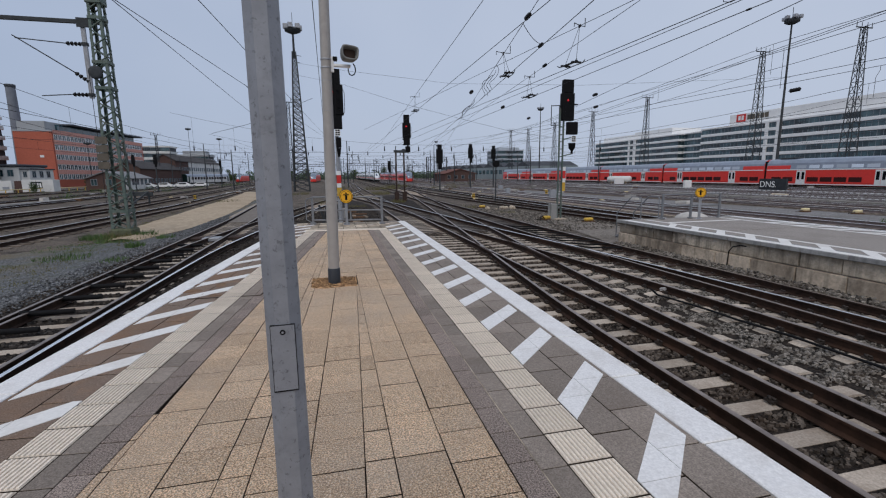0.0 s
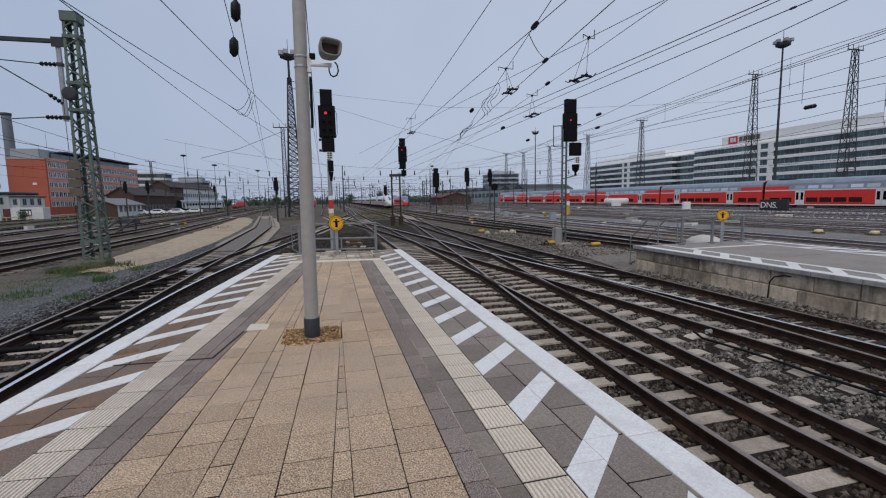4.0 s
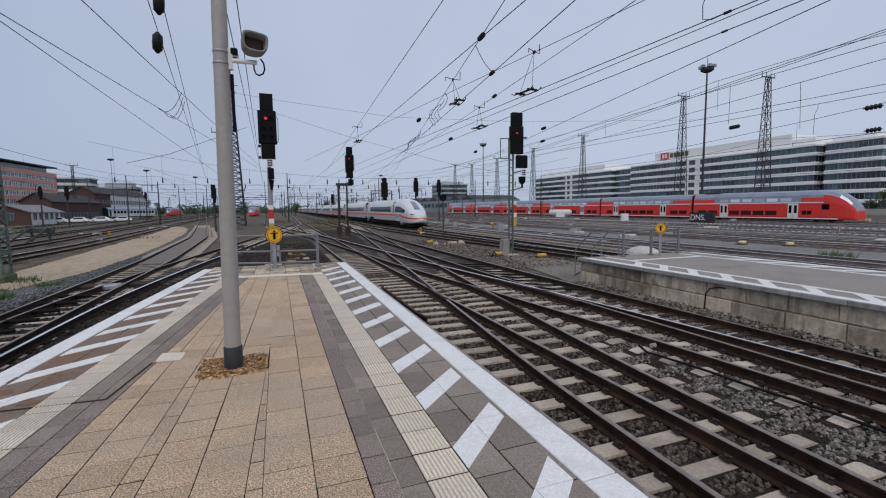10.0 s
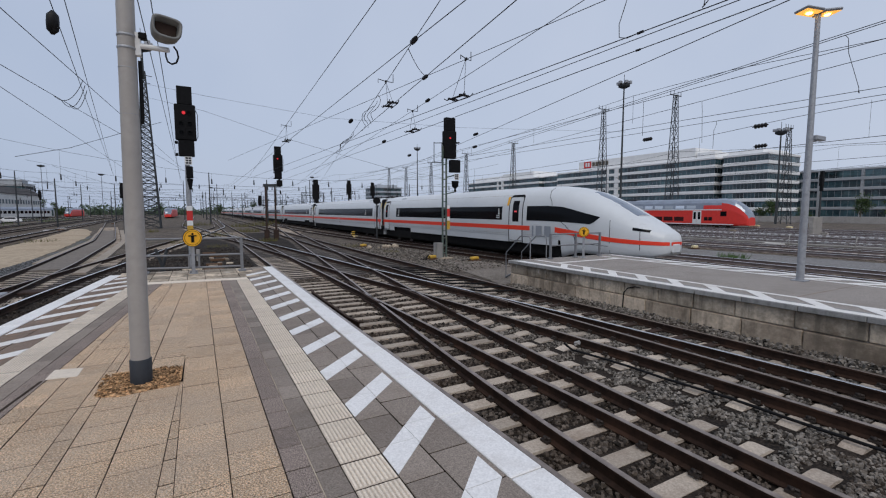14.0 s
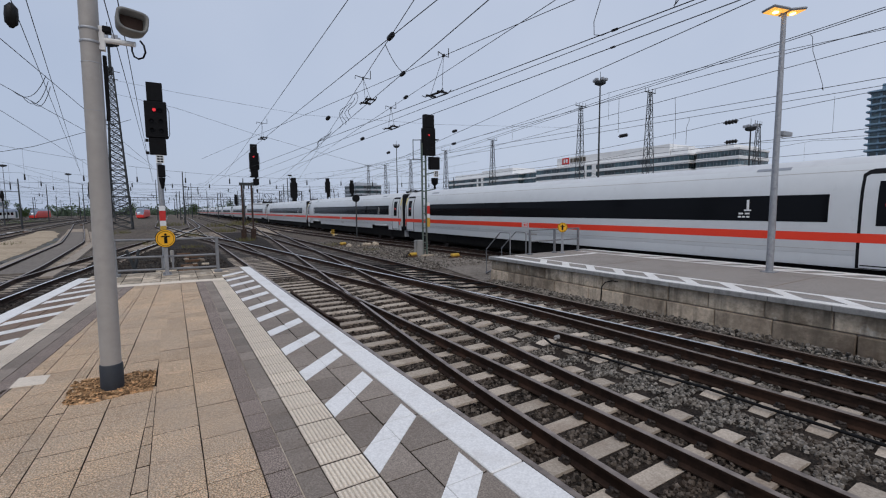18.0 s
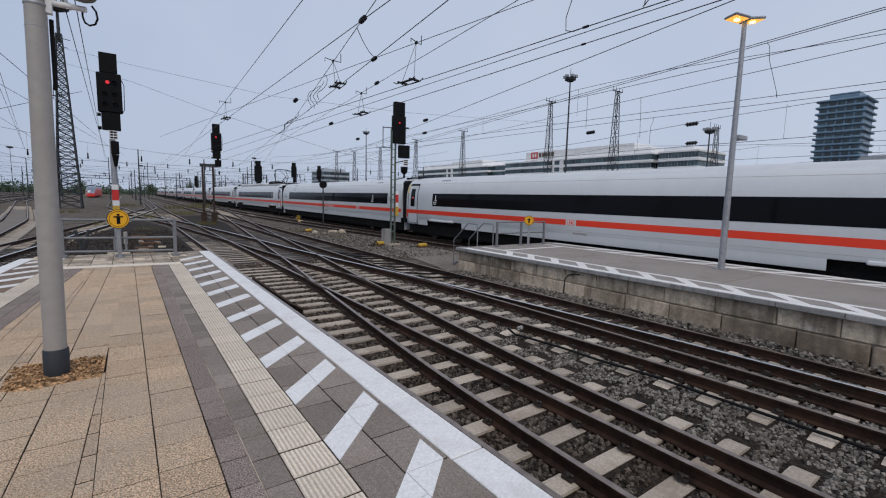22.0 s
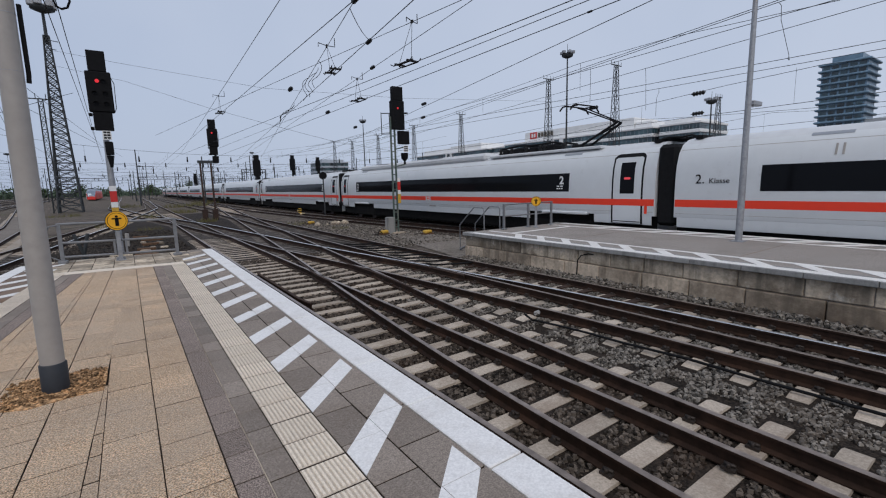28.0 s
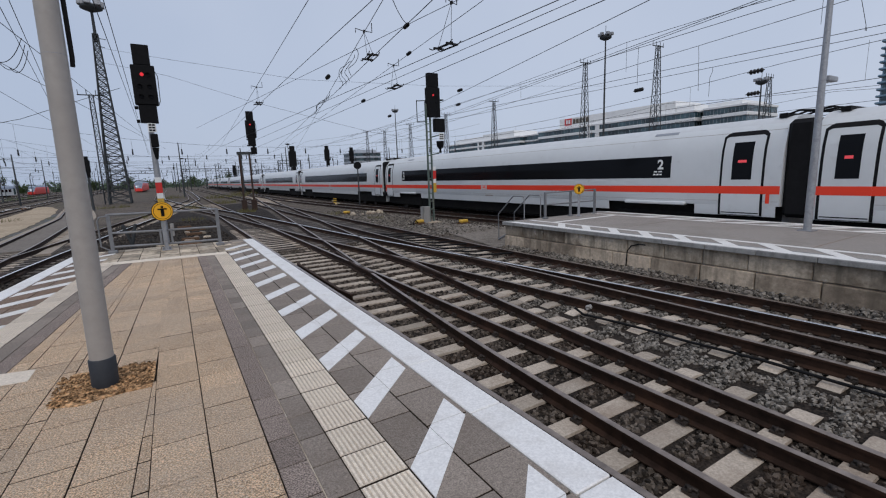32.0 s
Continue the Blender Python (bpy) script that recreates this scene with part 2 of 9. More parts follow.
M = dict(
    ballast=material("ballast", (0.128, 0.106, 0.088), 0.95, grain=0.6, scale=22, fleck=0.5, fleck_scale=40, stain=0.75, stain_scale=0.1, stain_color=(0.125, 0.1, 0.076), bump=1.0, bump_scale=24, mottle=(((0.035, 0.028, 0.024), 0.8, 0.5, 0.62, 0.8), ((0.17, 0.14, 0.1), 0.45, 0.55, 0.7, 0.55), ((0.085, 0.085, 0.035), 0.28, 0.57, 0.68, 0.6))),
    stone=material("ballast_stone", (0.16, 0.144, 0.126), 0.8, grain=0.4, scale=14, stain=0.5, stain_scale=1.0, stain_color=(0.1, 0.066, 0.044), island=0.95),
    stone_brown=material("brown_ballast_stone", (0.085, 0.07, 0.058), 0.85, grain=0.4, scale=14, stain=0.6, stain_scale=1.0, stain_color=(0.06, 0.035, 0.022), island=0.95),
    sand=material("sand", (0.42, 0.335, 0.24), 0.95, grain=0.25, scale=4, stain=0.55, stain_scale=0.3, stain_color=(0.26, 0.19, 0.125), bump=0.6, bump_scale=5),
    rail=material("rail_steel", (0.026, 0.0145, 0.01), 0.8, 0.0, grain=0.4, scale=9, stain=0.45, stain_scale=1.2, stain_color=(0.1, 0.05, 0.03), spec=0.2),
    # Far rail sides: paler, with sky sheen and haze put into the colour.
    rail_far=material("sheen_rail_steel", (0.17, 0.135, 0.125), 0.6, grain=0.3, scale=3, stain=0.5, stain_scale=0.4, stain_color=(0.07, 0.04, 0.03)),
    rail_top=material("rail_head", (0.92, 0.9, 0.88), 0.3, 1.0, grain=0.08, scale=20),
    rail_dull=material("rail_head_dull", (0.3, 0.24, 0.2), 0.36, 0.8, grain=0.3, scale=7),
    sleeper=material("sleeper_concrete", (0.43, 0.365, 0.3), 0.9, grain=0.16, scale=25, fleck=0.07, fleck_scale=50, stain=0.6, stain_scale=1.4, stain_color=(0.2, 0.14, 0.1), bump=0.25, bump_scale=60, vary=0.26),
    steel_clip=material("clip_steel", (0.05, 0.04, 0.035), 0.6, 0.5),
    tile_tan=material("tan_paving", (0.575, 0.405, 0.265), 0.85, grain=0.14, scale=18, fleck=0.5, fleck_scale=85, stain=0.5, stain_scale=1.1, stain_color=(0.37, 0.26, 0.175), bump=0.8, bump_scale=90, vary=0.16, mottle=(((0.84, 0.72, 0.57), 80, 0.54, 0.6, 0.85), ((0.13, 0.08, 0.048), 100, 0.54, 0.61, 0.9), ((0.46, 0.39, 0.32), 0.6, 0.45, 0.7, 0.5))),
    tile_dark=material("dark_paving", (0.242, 0.194, 0.167), 0.85, grain=0.15, scale=30, fleck=0.6, fleck_scale=110, stain=0.25, stain_scale=0.9, bump=0.4, bump_scale=80, vary=0.15, mottle=(((0.44, 0.37, 0.33), 100, 0.56, 0.64, 0.75),)),
    tile_grey=material("grey_paving", (0.252, 0.212, 0.18), 0.8, grain=0.2, scale=34, fleck=0.2, fleck_scale=90, stain=0.45, stain_scale=2.4, stain_color=(0.15, 0.115, 0.092), bump=0.3, bump_scale=60, vary=0.2, mottle=(((0.06, 0.045, 0.036), 38, 0.64, 0.68, 0.8),)),
    tile_brown=material("brown_paving", (0.2, 0.15, 0.118), 0.8, grain=0.2, scale=50, fleck=0.3, fleck_scale=90, mottle=(((0.34, 0.2, 0.115), 3.0, 0.54, 0.68, 0.6), ((0.1, 0.07, 0.055), 6.0, 0.58, 0.68, 0.6)), stain=0.7, stain_scale=0.5, stain_color=(0.22, 0.12, 0.066), bump=0.2, bump_scale=60, vary=0.09),
    tile_rib=material("ribbed_paving", (0.72, 0.63, 0.525), 0.8, grain=0.14, scale=40, fleck=0.1, fleck_scale=120, stain=0.4, stain_scale=0.8, stain_color=(0.45, 0.37, 0.3), vary=0.08),
    # Tile floor between the ribs, darker than the rib tops.
    rib_groove=material("groove_floor", (0.52, 0.45, 0.37), 0.9, grain=0.2, scale=30, stain=0.4, stain_scale=1.5),
    kerb_pale=material("kerb_concrete", (0.34, 0.29, 0.24), 0.9, grain=0.2, scale=8, stain=0.6, stain_scale=0.6, stain_color=(0.25, 0.2, 0.155)),
    slab_track=material("track_paving", (0.2, 0.175, 0.152), 0.9, grain=0.25, scale=6, stain=0.6, stain_scale=0.4, stain_color=(0.16, 0.13, 0.11), bump=0.3, bump_scale=14),
    near_steel=material("weathered_galvanised_steel", (0.27, 0.28, 0.305), 0.6, 0.3, grain=0.12, scale=16, stain=0.4, stain_scale=5, stain_color=(0.2, 0.205, 0.225), mottle=(((0.09, 0.09, 0.1), 48, 0.57, 0.66, 0.7), ((0.17, 0.175, 0.19), 14, 0.55, 0.7, 0.6))),
    rust_wash=material("rust_stained_paving", (0.21, 0.13, 0.08), 0.9, grain=0.35, scale=20, stain=0.8, stain_scale=5, stain_color=(0.15, 0.085, 0.05)),
    joint=material("joint_sand", (0.055, 0.041, 0.031), 1.0, grain=0.3, scale=40),
    white=material("white_marking", (0.77, 0.755, 0.74), 0.7, grain=0.08, scale=30, fleck=0.04, fleck_scale=60, stain=0.5, stain_scale=2.5, stain_color=(0.52, 0.48, 0.44), bump=0.15, bump_scale=80),
    white_worn=material("worn_white_marking", (0.76, 0.74, 0.71), 0.75, grain=0.08, scale=30, stain=0.4, stain_scale=1.6, stain_color=(0.46, 0.4, 0.35), bump=0.1, bump_scale=80),
    concrete=material("concrete", (0.5, 0.42, 0.325), 0.9, grain=0.25, scale=14, stain=0.9, stain_scale=1.5, stain_color=(0.13, 0.09, 0.06), bump=0.5, bump_scale=30, vary=0.4, streak=0.75, mottle=(((0.08, 0.06, 0.045), 0.9, 0.54, 0.66, 0.6), ((0.66, 0.62, 0.55), 2.2, 0.6, 0.68, 0.7))),
    concrete_low=material("damp_concrete", (0.47, 0.385, 0.295), 0.9, grain=0.22, scale=14, stain=0.9, stain_scale=0.8, stain_color=(0.12, 0.085, 0.06), bump=0.5, bump_scale=30, vary=0.3, streak=0.7, mottle=(((0.08, 0.06, 0.045), 0.7, 0.54, 0.65, 0.5),)),
    coping=material("coping_concrete", (0.3, 0.295, 0.285), 0.85, grain=0.15, scale=30, stain=0.4, stain_scale=1.0, vary=0.15, streak=0.4),
    asphalt=material("platform_asphalt", (0.3, 0.27, 0.245), 0.92, grain=0.2, scale=40, fleck=0.2, fleck_scale=70, stain=0.5, stain_scale=0.9, stain_color=(0.19, 0.165, 0.145), bump=0.2, bump_scale=90),
    galv=material("galvanised_steel", (0.36, 0.37, 0.39), 0.5, 0.4, grain=0.15, scale=16, fleck=0.08, fleck_scale=60, stain=0.55, stain_scale=11, stain_color=(0.22, 0.225, 0.24), mottle=(((0.08, 0.078, 0.08), 16, 0.62, 0.7, 0.5), ((0.2, 0.19, 0.185), 2.0, 0.5, 0.7, 0.5))),
    pole_grey=material("grey_pole_paint", (0.36, 0.335, 0.31), 0.6, 0.1, grain=0.08, scale=12, stain=0.25, stain_scale=3.0, stain_color=(0.24, 0.215, 0.195)),
    speaker_grey=material("speaker_grey", (0.17, 0.17, 0.16), 0.6, grain=0.1, scale=12, stain=0.3, stain_scale=6, stain_color=(0.3, 0.29, 0.26)),
    sleeve=material("blue_grey_sleeve", (0.02, 0.024, 0.031), 0.6, grain=0.15, scale=20),
    gravel=material("tan_gravel", (0.36, 0.215, 0.11), 0.95, grain=0.3, scale=30, fleck=0.6, fleck_scale=35, stain=0.75, stain_scale=4, stain_color=(0.1, 0.06, 0.035), bump=1.0, bump_scale=35, island=0.6),
    green=material("green_mast_paint", (0.105, 0.145, 0.125), 0.65, 0.2, grain=0.2, scale=8, stain=0.55, stain_scale=1.5, stain_color=(0.2, 0.17, 0.13)),
    mast=material("mast_steel", (0.055, 0.06, 0.064), 0.8, 0.0, grain=0.2, scale=3, spec=0.2),
    black=material("signal_black", (0.008, 0.008, 0.009), 0.7, grain=0.2, scale=10, spec=0.12),
    rubber=material("black_rubber", (0.009, 0.009, 0.01), 0.75, grain=0.2, scale=6, spec=0.15),
    red_lamp=material("red_signal_lamp", (0.4, 0.01, 0.01), 0.4, emit=((1.0, 0.03, 0.05), 0.55)),
    door_lamp=material("door_display", (0.3, 0.02, 0.03), 0.4, emit=((1.0, 0.1, 0.12), 0.45)),
    stone_oily=material("oily_ballast_stone", (0.045, 0.037, 0.031), 0.85, grain=0.4, scale=14, stain=0.4, stain_scale=0.8, stain_color=(0.1, 0.1, 0.1), island=0.8),
    stone_grey=material("grey_ballast_stone", (0.14, 0.143, 0.148), 0.8, grain=0.3, scale=14, stain=0.5, stain_scale=0.6, stain_color=(0.1, 0.09, 0.075), island=0.7),
    oily=material("oily_ballast", (0.024, 0.018, 0.014), 0.85, grain=0.6, scale=20, fleck=0.6, fleck_scale=35, stain=0.5, stain_scale=0.5, stain_color=(0.06, 0.045, 0.035), bump=1.0, bump_scale=24),
    sleeper_oily=material("oily_sleeper", (0.15, 0.13, 0.115), 0.8, grain=0.35, scale=20, stain=0.85, stain_scale=1.2, stain_color=(0.035, 0.03, 0.027), vary=0.45),
    rail_grey=material("grey_railing_paint", (0.2, 0.205, 0.215), 0.55, 0.2, grain=0.12, scale=12, stain=0.3, stain_scale=4),
    sleeper_far=material("dark_sleeper", (0.17, 0.14, 0.115), 0.9, grain=0.3, scale=3, stain=0.6, stain_scale=0.3, stain_color=(0.09, 0.068, 0.052), island=0.4),
    chimney=material("chimney_concrete", (0.2, 0.215, 0.245), 0.85, grain=0.1, scale=0.5, stain=0.3, stain_scale=0.2),
    windscreen=material("windscreen_glass", (0.3, 0.33, 0.37), 0.08, 0.75, spec=0.6),
    mark_grey=material("mark_grey", (0.27, 0.29, 0.32), 0.5, grain=0.03, scale=4),
    glass_dark=material("dark_lens", (0.008, 0.008, 0.01), 0.3, spec=0.1),
    wire=material("overhead_wire", (0.025, 0.025, 0.028), 0.7, 0.0, spec=0.2),
    insul=material("insulator", (0.014, 0.014, 0.015), 0.5, spec=0.2),
    yellow=material("yellow_paint", (0.62, 0.38, 0.05), 0.6, grain=0.15, scale=12, stain=0.45, stain_scale=4),
    class_yellow=material("class_strip_yellow", (0.72, 0.56, 0.14), 0.45, grain=0.03, scale=10),
    sign_yellow=material("sign_yellow", (0.85, 0.42, 0.012), 0.5, grain=0.04, scale=10),
    red_paint=material("red_paint", (0.62, 0.03, 0.025), 0.45, grain=0.06, scale=6, stain=0.2, stain_scale=1.2),
    white_paint=material("white_paint", (0.78, 0.78, 0.77), 0.5, grain=0.04, scale=8, stain=0.2, stain_scale=1.5),
    dark_rust=material("dark_rusty_steel", (0.05, 0.034, 0.028), 0.85, grain=0.3, scale=10, stain=0.4, stain_scale=2.0, stain_color=(0.09, 0.05, 0.032), spec=0.15),
    rust=material("rusty_steel", (0.13, 0.075, 0.045), 0.8, grain=0.3, scale=14),
    train_white=material("train_light_grey", (0.63, 0.65, 0.66), 0.28, 0.0, grain=0.02, scale=3, stain=0.2, stain_scale=0.5, stain_color=(0.45, 0.46, 0.46), mottle=(((0.36, 0.35, 0.33), 2.6, 0.6, 0.75, 0.3),)),
    train_roof=material("train_roof_grey", (0.6, 0.61, 0.62), 0.4, grain=0.05, scale=3, stain=0.25, stain_scale=0.6, stain_color=(0.44, 0.44, 0.45)),
    train_red=material("train_red_stripe", (0.84, 0.05, 0.018), 0.35, grain=0.02, scale=4),
    train_skirt=material("train_underframe", (0.01, 0.0095, 0.0095), 0.85, grain=0.3, scale=6, stain=0.3, stain_scale=2, stain_color=(0.03, 0.026, 0.022), spec=0.12),
    window=material("tinted_window", (0.006, 0.0065, 0.008), 0.12, spec=0.1),
    # The teal stain patches are painted reflections in the glass.
    window_far=material("facade_glass", (0.022, 0.045, 0.054), 0.12, grain=0.6, scale=0.35, stain=0.75, stain_scale=0.14, stain_color=(0.12, 0.22, 0.24), vary=0.8, spec=0.7),
    facade=material("pale_facade", (0.82, 0.82, 0.81), 0.8, grain=0.04, scale=1.0, stain=0.15, stain_scale=0.15),
    # Distant facade with the air's haze mixed into its base colour.
    facade_haze=material("hazy_facade", (0.42, 0.45, 0.49), 0.8, grain=0.08, scale=0.5, stain=0.2, stain_scale=0.1),
    facade_grey=material("grey_facade", (0.34, 0.355, 0.37), 0.7, grain=0.06, scale=1.0),
    brick_red=material("orange_red_facade", (0.45, 0.13, 0.085), 0.85, grain=0.08, scale=2, stain=0.15, stain_scale=0.2),
    brick_dark=material("dark_brick", (0.1, 0.062, 0.053), 0.9, grain=0.15, scale=3),
    roof_dark=material("dark_roof", (0.07, 0.075, 0.085), 0.8, grain=0.15, scale=0.5),
    tower=material("tower_cladding", (0.15, 0.235, 0.31), 0.4, grain=0.2, scale=0.3),
    leaf=material("foliage", (0.055, 0.085, 0.03), 0.8, grain=0.5, scale=1.5, stain=0.4, stain_scale=0.4, stain_color=(0.03, 0.05, 0.02)),
    green_weeds=material("green_weeds", (0.085, 0.14, 0.05), 0.85, grain=0.4, scale=6, stain=0.5, stain_scale=0.8, stain_color=(0.06, 0.09, 0.035)),
    moss_concrete=material("mossy_concrete", (0.12, 0.125, 0.085), 0.95, grain=0.3, scale=9, stain=0.8, stain_scale=2.0, stain_color=(0.06, 0.08, 0.035), bump=0.4, bump_scale=20),
    grass=material("weeds", (0.14, 0.13, 0.055), 0.9, grain=0.4, scale=6, stain=0.5, stain_scale=0.8, stain_color=(0.17, 0.14, 0.07)),
    graffiti=material("dark_graffiti_panel", (0.04, 0.045, 0.05), 0.8, grain=0.2, scale=2),
    lamp_bright=material("lamp_centre", (1.0, 0.8, 0.4), 0.3, emit=((1.0, 0.72, 0.28), 4.0)),
    lamp_glow=material("lit_lamp", (0.9, 0.6, 0.2), 0.3, emit=((1.0, 0.42, 0.05), 1.0)),
    brown_box=material("brown_sign", (0.12, 0.1, 0.075), 0.7, grain=0.2, scale=6),
)


# ---- mesh helpers ----
def link(name, me, mats, parent=None, label="", kind=""):
    ob = new(name, me)
    if not me.materials:
        for m in mats if isinstance(mats, (list, tuple)) else [mats]:
            me.materials.append(m)
    if parent:
        ob.parent = parent
    if label or kind:
        tagged(ob, label, "", "", kind)
    return ob


def part(name, bm, mats, parent=None, label="", kind="", smooth=False):
    me = bpy.data.meshes.new(name)
    bm.normal_update()
    for e in bm.edges:
        if len({f.smooth for f in e.link_faces}) > 1:
            e.smooth = False
    bm.to_mesh(me)
    bm.free()
    if smooth:
        for p in me.polygons:
            p.use_smooth = True
    return link(name, me, mats, parent, label, kind)


def thing(name, label, category, group="", at=(0, 0, 0), rz=0.0, kind=""):
    ob = new(name)
    ob.empty_display_size = 0.2
    ob.matrix_basis = pose(*at, 0, 0, rz)
    return tagged(ob, label, category, group, kind)


def mesh_of(name, bm):
    me = bpy.data.meshes.new(name)
    bm.normal_update()
    bm.to_mesh(me)
    bm.free()
    return me


def put(name, me, mat, parent, m, label=""):
    ob = link(name, me, M[mat] if isinstance(mat, str) else mat, parent, label)
    ob.matrix_basis = m
    return ob


def box(bm, x0, x1, y0, y1, z0, z1, mat=0, bevel=0.0):
    vs = [bm.verts.new(p) for p in ((x0, y0, z0), (x1, y0, z0), (x1, y1, z0), (x0, y1, z0), (x0, y0, z1), (x1, y0, z1), (x1, y1, z1), (x0, y1, z1))]
    fs = [bm.faces.new([vs[i] for i in f]) for f in ((3, 2, 1, 0), (4, 5, 6, 7), (0, 1, 5, 4), (1, 2, 6, 5), (2, 3, 7, 6), (3, 0, 4, 7))]
    for f in fs:
        f.material_index = mat
    if bevel:
        es = list({e for f in fs for e in f.edges})
        bmesh.ops.bevel(bm, geom=es, offset=bevel, segments=1, affect="EDGES")
    return bm


def boxm(*a, **k):
    return box(bmesh.new(), *a, **k)


def tube(bm, p0, p1, r0, r1=None, seg=8, caps=True, mat=0, smooth=True):
    p0, p1 = Vector(p0), Vector(p1)
    r1 = r0 if r1 is None else r1
    d = (p1 - p0).normalized()
    u = d.orthogonal().normalized()
    v = d.cross(u)
    rings = []
    for p, r in ((p0, r0), (p1, r1)):
        rings.append([bm.verts.new(p + r * (math.cos(2 * math.pi * i / seg) * u + math.sin(2 * math.pi * i / seg) * v)) for i in range(seg)])
    for i in range(seg):
        f = bm.faces.new((rings[0][i], rings[0][(i + 1) % seg], rings[1][(i + 1) % seg], rings[1][i]))
        f.smooth, f.material_index = smooth, mat
    if caps:
        bm.faces.new(rings[0][::-1]).material_index = mat
        bm.faces.new(rings[1]).material_index = mat
    return bm


def tubem(*a, **k):
    return tube(bmesh.new(), *a, **k)


def path_tube(bm, pts, r, seg=6):
    """One unbroken tube along a line of points."""
    pts = [Vector(p) for p in pts]
    rings = []
    side = None
    for i, p in enumerate(pts):
        t = (pts[min(i + 1, len(pts) - 1)] - pts[max(i - 1, 0)]).normalized()
        if side is None:
            side = t.orthogonal().normalized()
        side = (side - t * side.dot(t)).normalized()
        up = t.cross(side)
        rings.append([bm.verts.new(p + (side * math.cos(6.2832 * k / seg) + up * math.sin(6.2832 * k / seg)) * r) for k in range(seg)])
    for a, b in zip(rings, rings[1:]):
        for k in range(seg):
            bm.faces.new((a[k], a[(k + 1) % seg], b[(k + 1) % seg], b[k])).smooth = True
    bm.faces.new(rings[0][::-1])
    bm.faces.new(rings[-1])
    return bm


def lathe(bm, profile, seg=16, mat=0, base=(0, 0, 0)):
    """Turns (radius, height) pairs round z."""
    rings = [[bm.verts.new((base[0] + r * math.cos(2 * math.pi * i / seg), base[1] + r * math.sin(2 * math.pi * i / seg), base[2] + z)) for i in range(seg)] for r, z in profile]
    for a, b in zip(rings, rings[1:]):
        for i in range(seg):
            f = bm.faces.new((a[i], a[(i + 1) % seg], b[(i + 1) % seg], b[i]))
            f.smooth, f.material_index = True, mat
    bm.faces.new(rings[0][::-1]).material_index = mat
    bm.faces.new(rings[-1]).material_index = mat
    return bm


def prism(bm, poly, z0, z1, mat=0):
    """Extrudes an xy polygon, counterclockwise, from z0 to z1."""
    lo = [bm.verts.new((x, y, z0)) for x, y in poly]
    hi = [bm.verts.new((x, y, z1)) for x, y in poly]
    n = len(poly)
    bm.faces.new(lo[::-1]).material_index = mat
    bm.faces.new(hi).material_index = mat
    for i in range(n):
        bm.faces.new((lo[i], lo[(i + 1) % n], hi[(i + 1) % n], hi[i])).material_index = mat
    return bm


def along(pts, y):
    """x of a polyline of (x, y) at y."""
    if y <= pts[0][1]:
        (x0, y0), (x1, y1) = pts[0], pts[1]
    elif y >= pts[-1][1]:
        (x0, y0), (x1, y1) = pts[-2], pts[-1]
    else:
        for (x0, y0), (x1, y1) in zip(pts, pts[1:]):
            if y0 <= y <= y1:
                break
    return x0 + (x1 - x0) * (y - y0) / (y1 - y0)


def smoothed(pts, step=2.0):
    """A polyline of (x, y), y rising, resampled with softened corners."""
    ys = np.arange(pts[0][1], pts[-1][1] + 1e-6, step)
    xs = np.array([along(pts, y) for y in ys])
    for _ in range(6):
        xs[1:-1] = (xs[:-2] + 2 * xs[1:-1] + xs[2:]) / 4
    return list(zip(xs.tolist(), ys.tolist()))


GROUND, RAIL = -0.97, -0.76
PROFILE = [(-0.07, -0.17), (0.07, -0.17), (0.07, -0.155), (0.012, -0.135), (0.012, -0.045), (0.036, -0.036), (0.036, -0.006), (0.028, 0.0), (-0.028, 0.0), (-0.036, -0.006), (-0.036, -0.036), (-0.012, -0.045), (-0.012, -0.135), (-0.07, -0.155)]


def rail_mesh(pts, z=RAIL):
    bm = bmesh.new()
    rings = []
    for i, (x, y) in enumerate(pts):
        a, b = pts[max(i - 1, 0)], pts[min(i + 1, len(pts) - 1)]
        t = Vector((b[0] - a[0], b[1] - a[1])).normalized()
        n = Vector((t.y, -t.x))
        rings.append([bm.verts.new((x + n.x * u, y + n.y * u, z + w)) for u, w in PROFILE])
    k = len(PROFILE)
    for a, b in zip(rings, rings[1:]):
        for i in range(k):
            f = bm.faces.new((a[i], a[(i + 1) % k], b[(i + 1) % k], b[i]))
            f.material_index = 1 if i in (6, 7, 8) else 0
    bm.faces.new(rings[0])
    bm.faces.new(rings[-1][::-1])
    bmesh.ops.recalc_face_normals(bm, faces=bm.faces)
    return bm


def rail(track, pts, head="rail_top", side="rail"):
    return part("rail", rail_mesh(pts), [M[side], M[head]], track)


def sleeper_mesh(length=2.6):
    bm = bmesh.new()
    h = length / 2
    # lower in the middle, with raised rail seats and sloped ends
    for a, b, ta, tb in ((-h, -h + 0.25, 0.13, 0.2), (-h + 0.25, -0.45, 0.2, 0.2), (-0.45, 0.45, 0.175, 0.175), (0.45, h - 0.25, 0.2, 0.2), (h - 0.25, h, 0.2, 0.13)):
        vs = []
        for x, t in ((a, ta), (b, tb)):
            vs.append([bm.verts.new(p) for p in ((x, -0.15, 0), (x, 0.15, 0), (x, 0.115, t), (x, -0.115, t))])
        for i in range(4):
            bm.faces.new((vs[0][i], vs[0][(i + 1) % 4], vs[1][(i + 1) % 4], vs[1][i]))
        bm.faces.new(vs[0][::-1])
        bm.faces.new(vs[1])
    bmesh.ops.recalc_face_normals(bm, faces=bm.faces)
    me = bpy.data.meshes.new("sleeper")
    bm.to_mesh(me)
    bm.free()
    me.materials.append(M["sleeper"])
    return me


SLEEPERS = {}


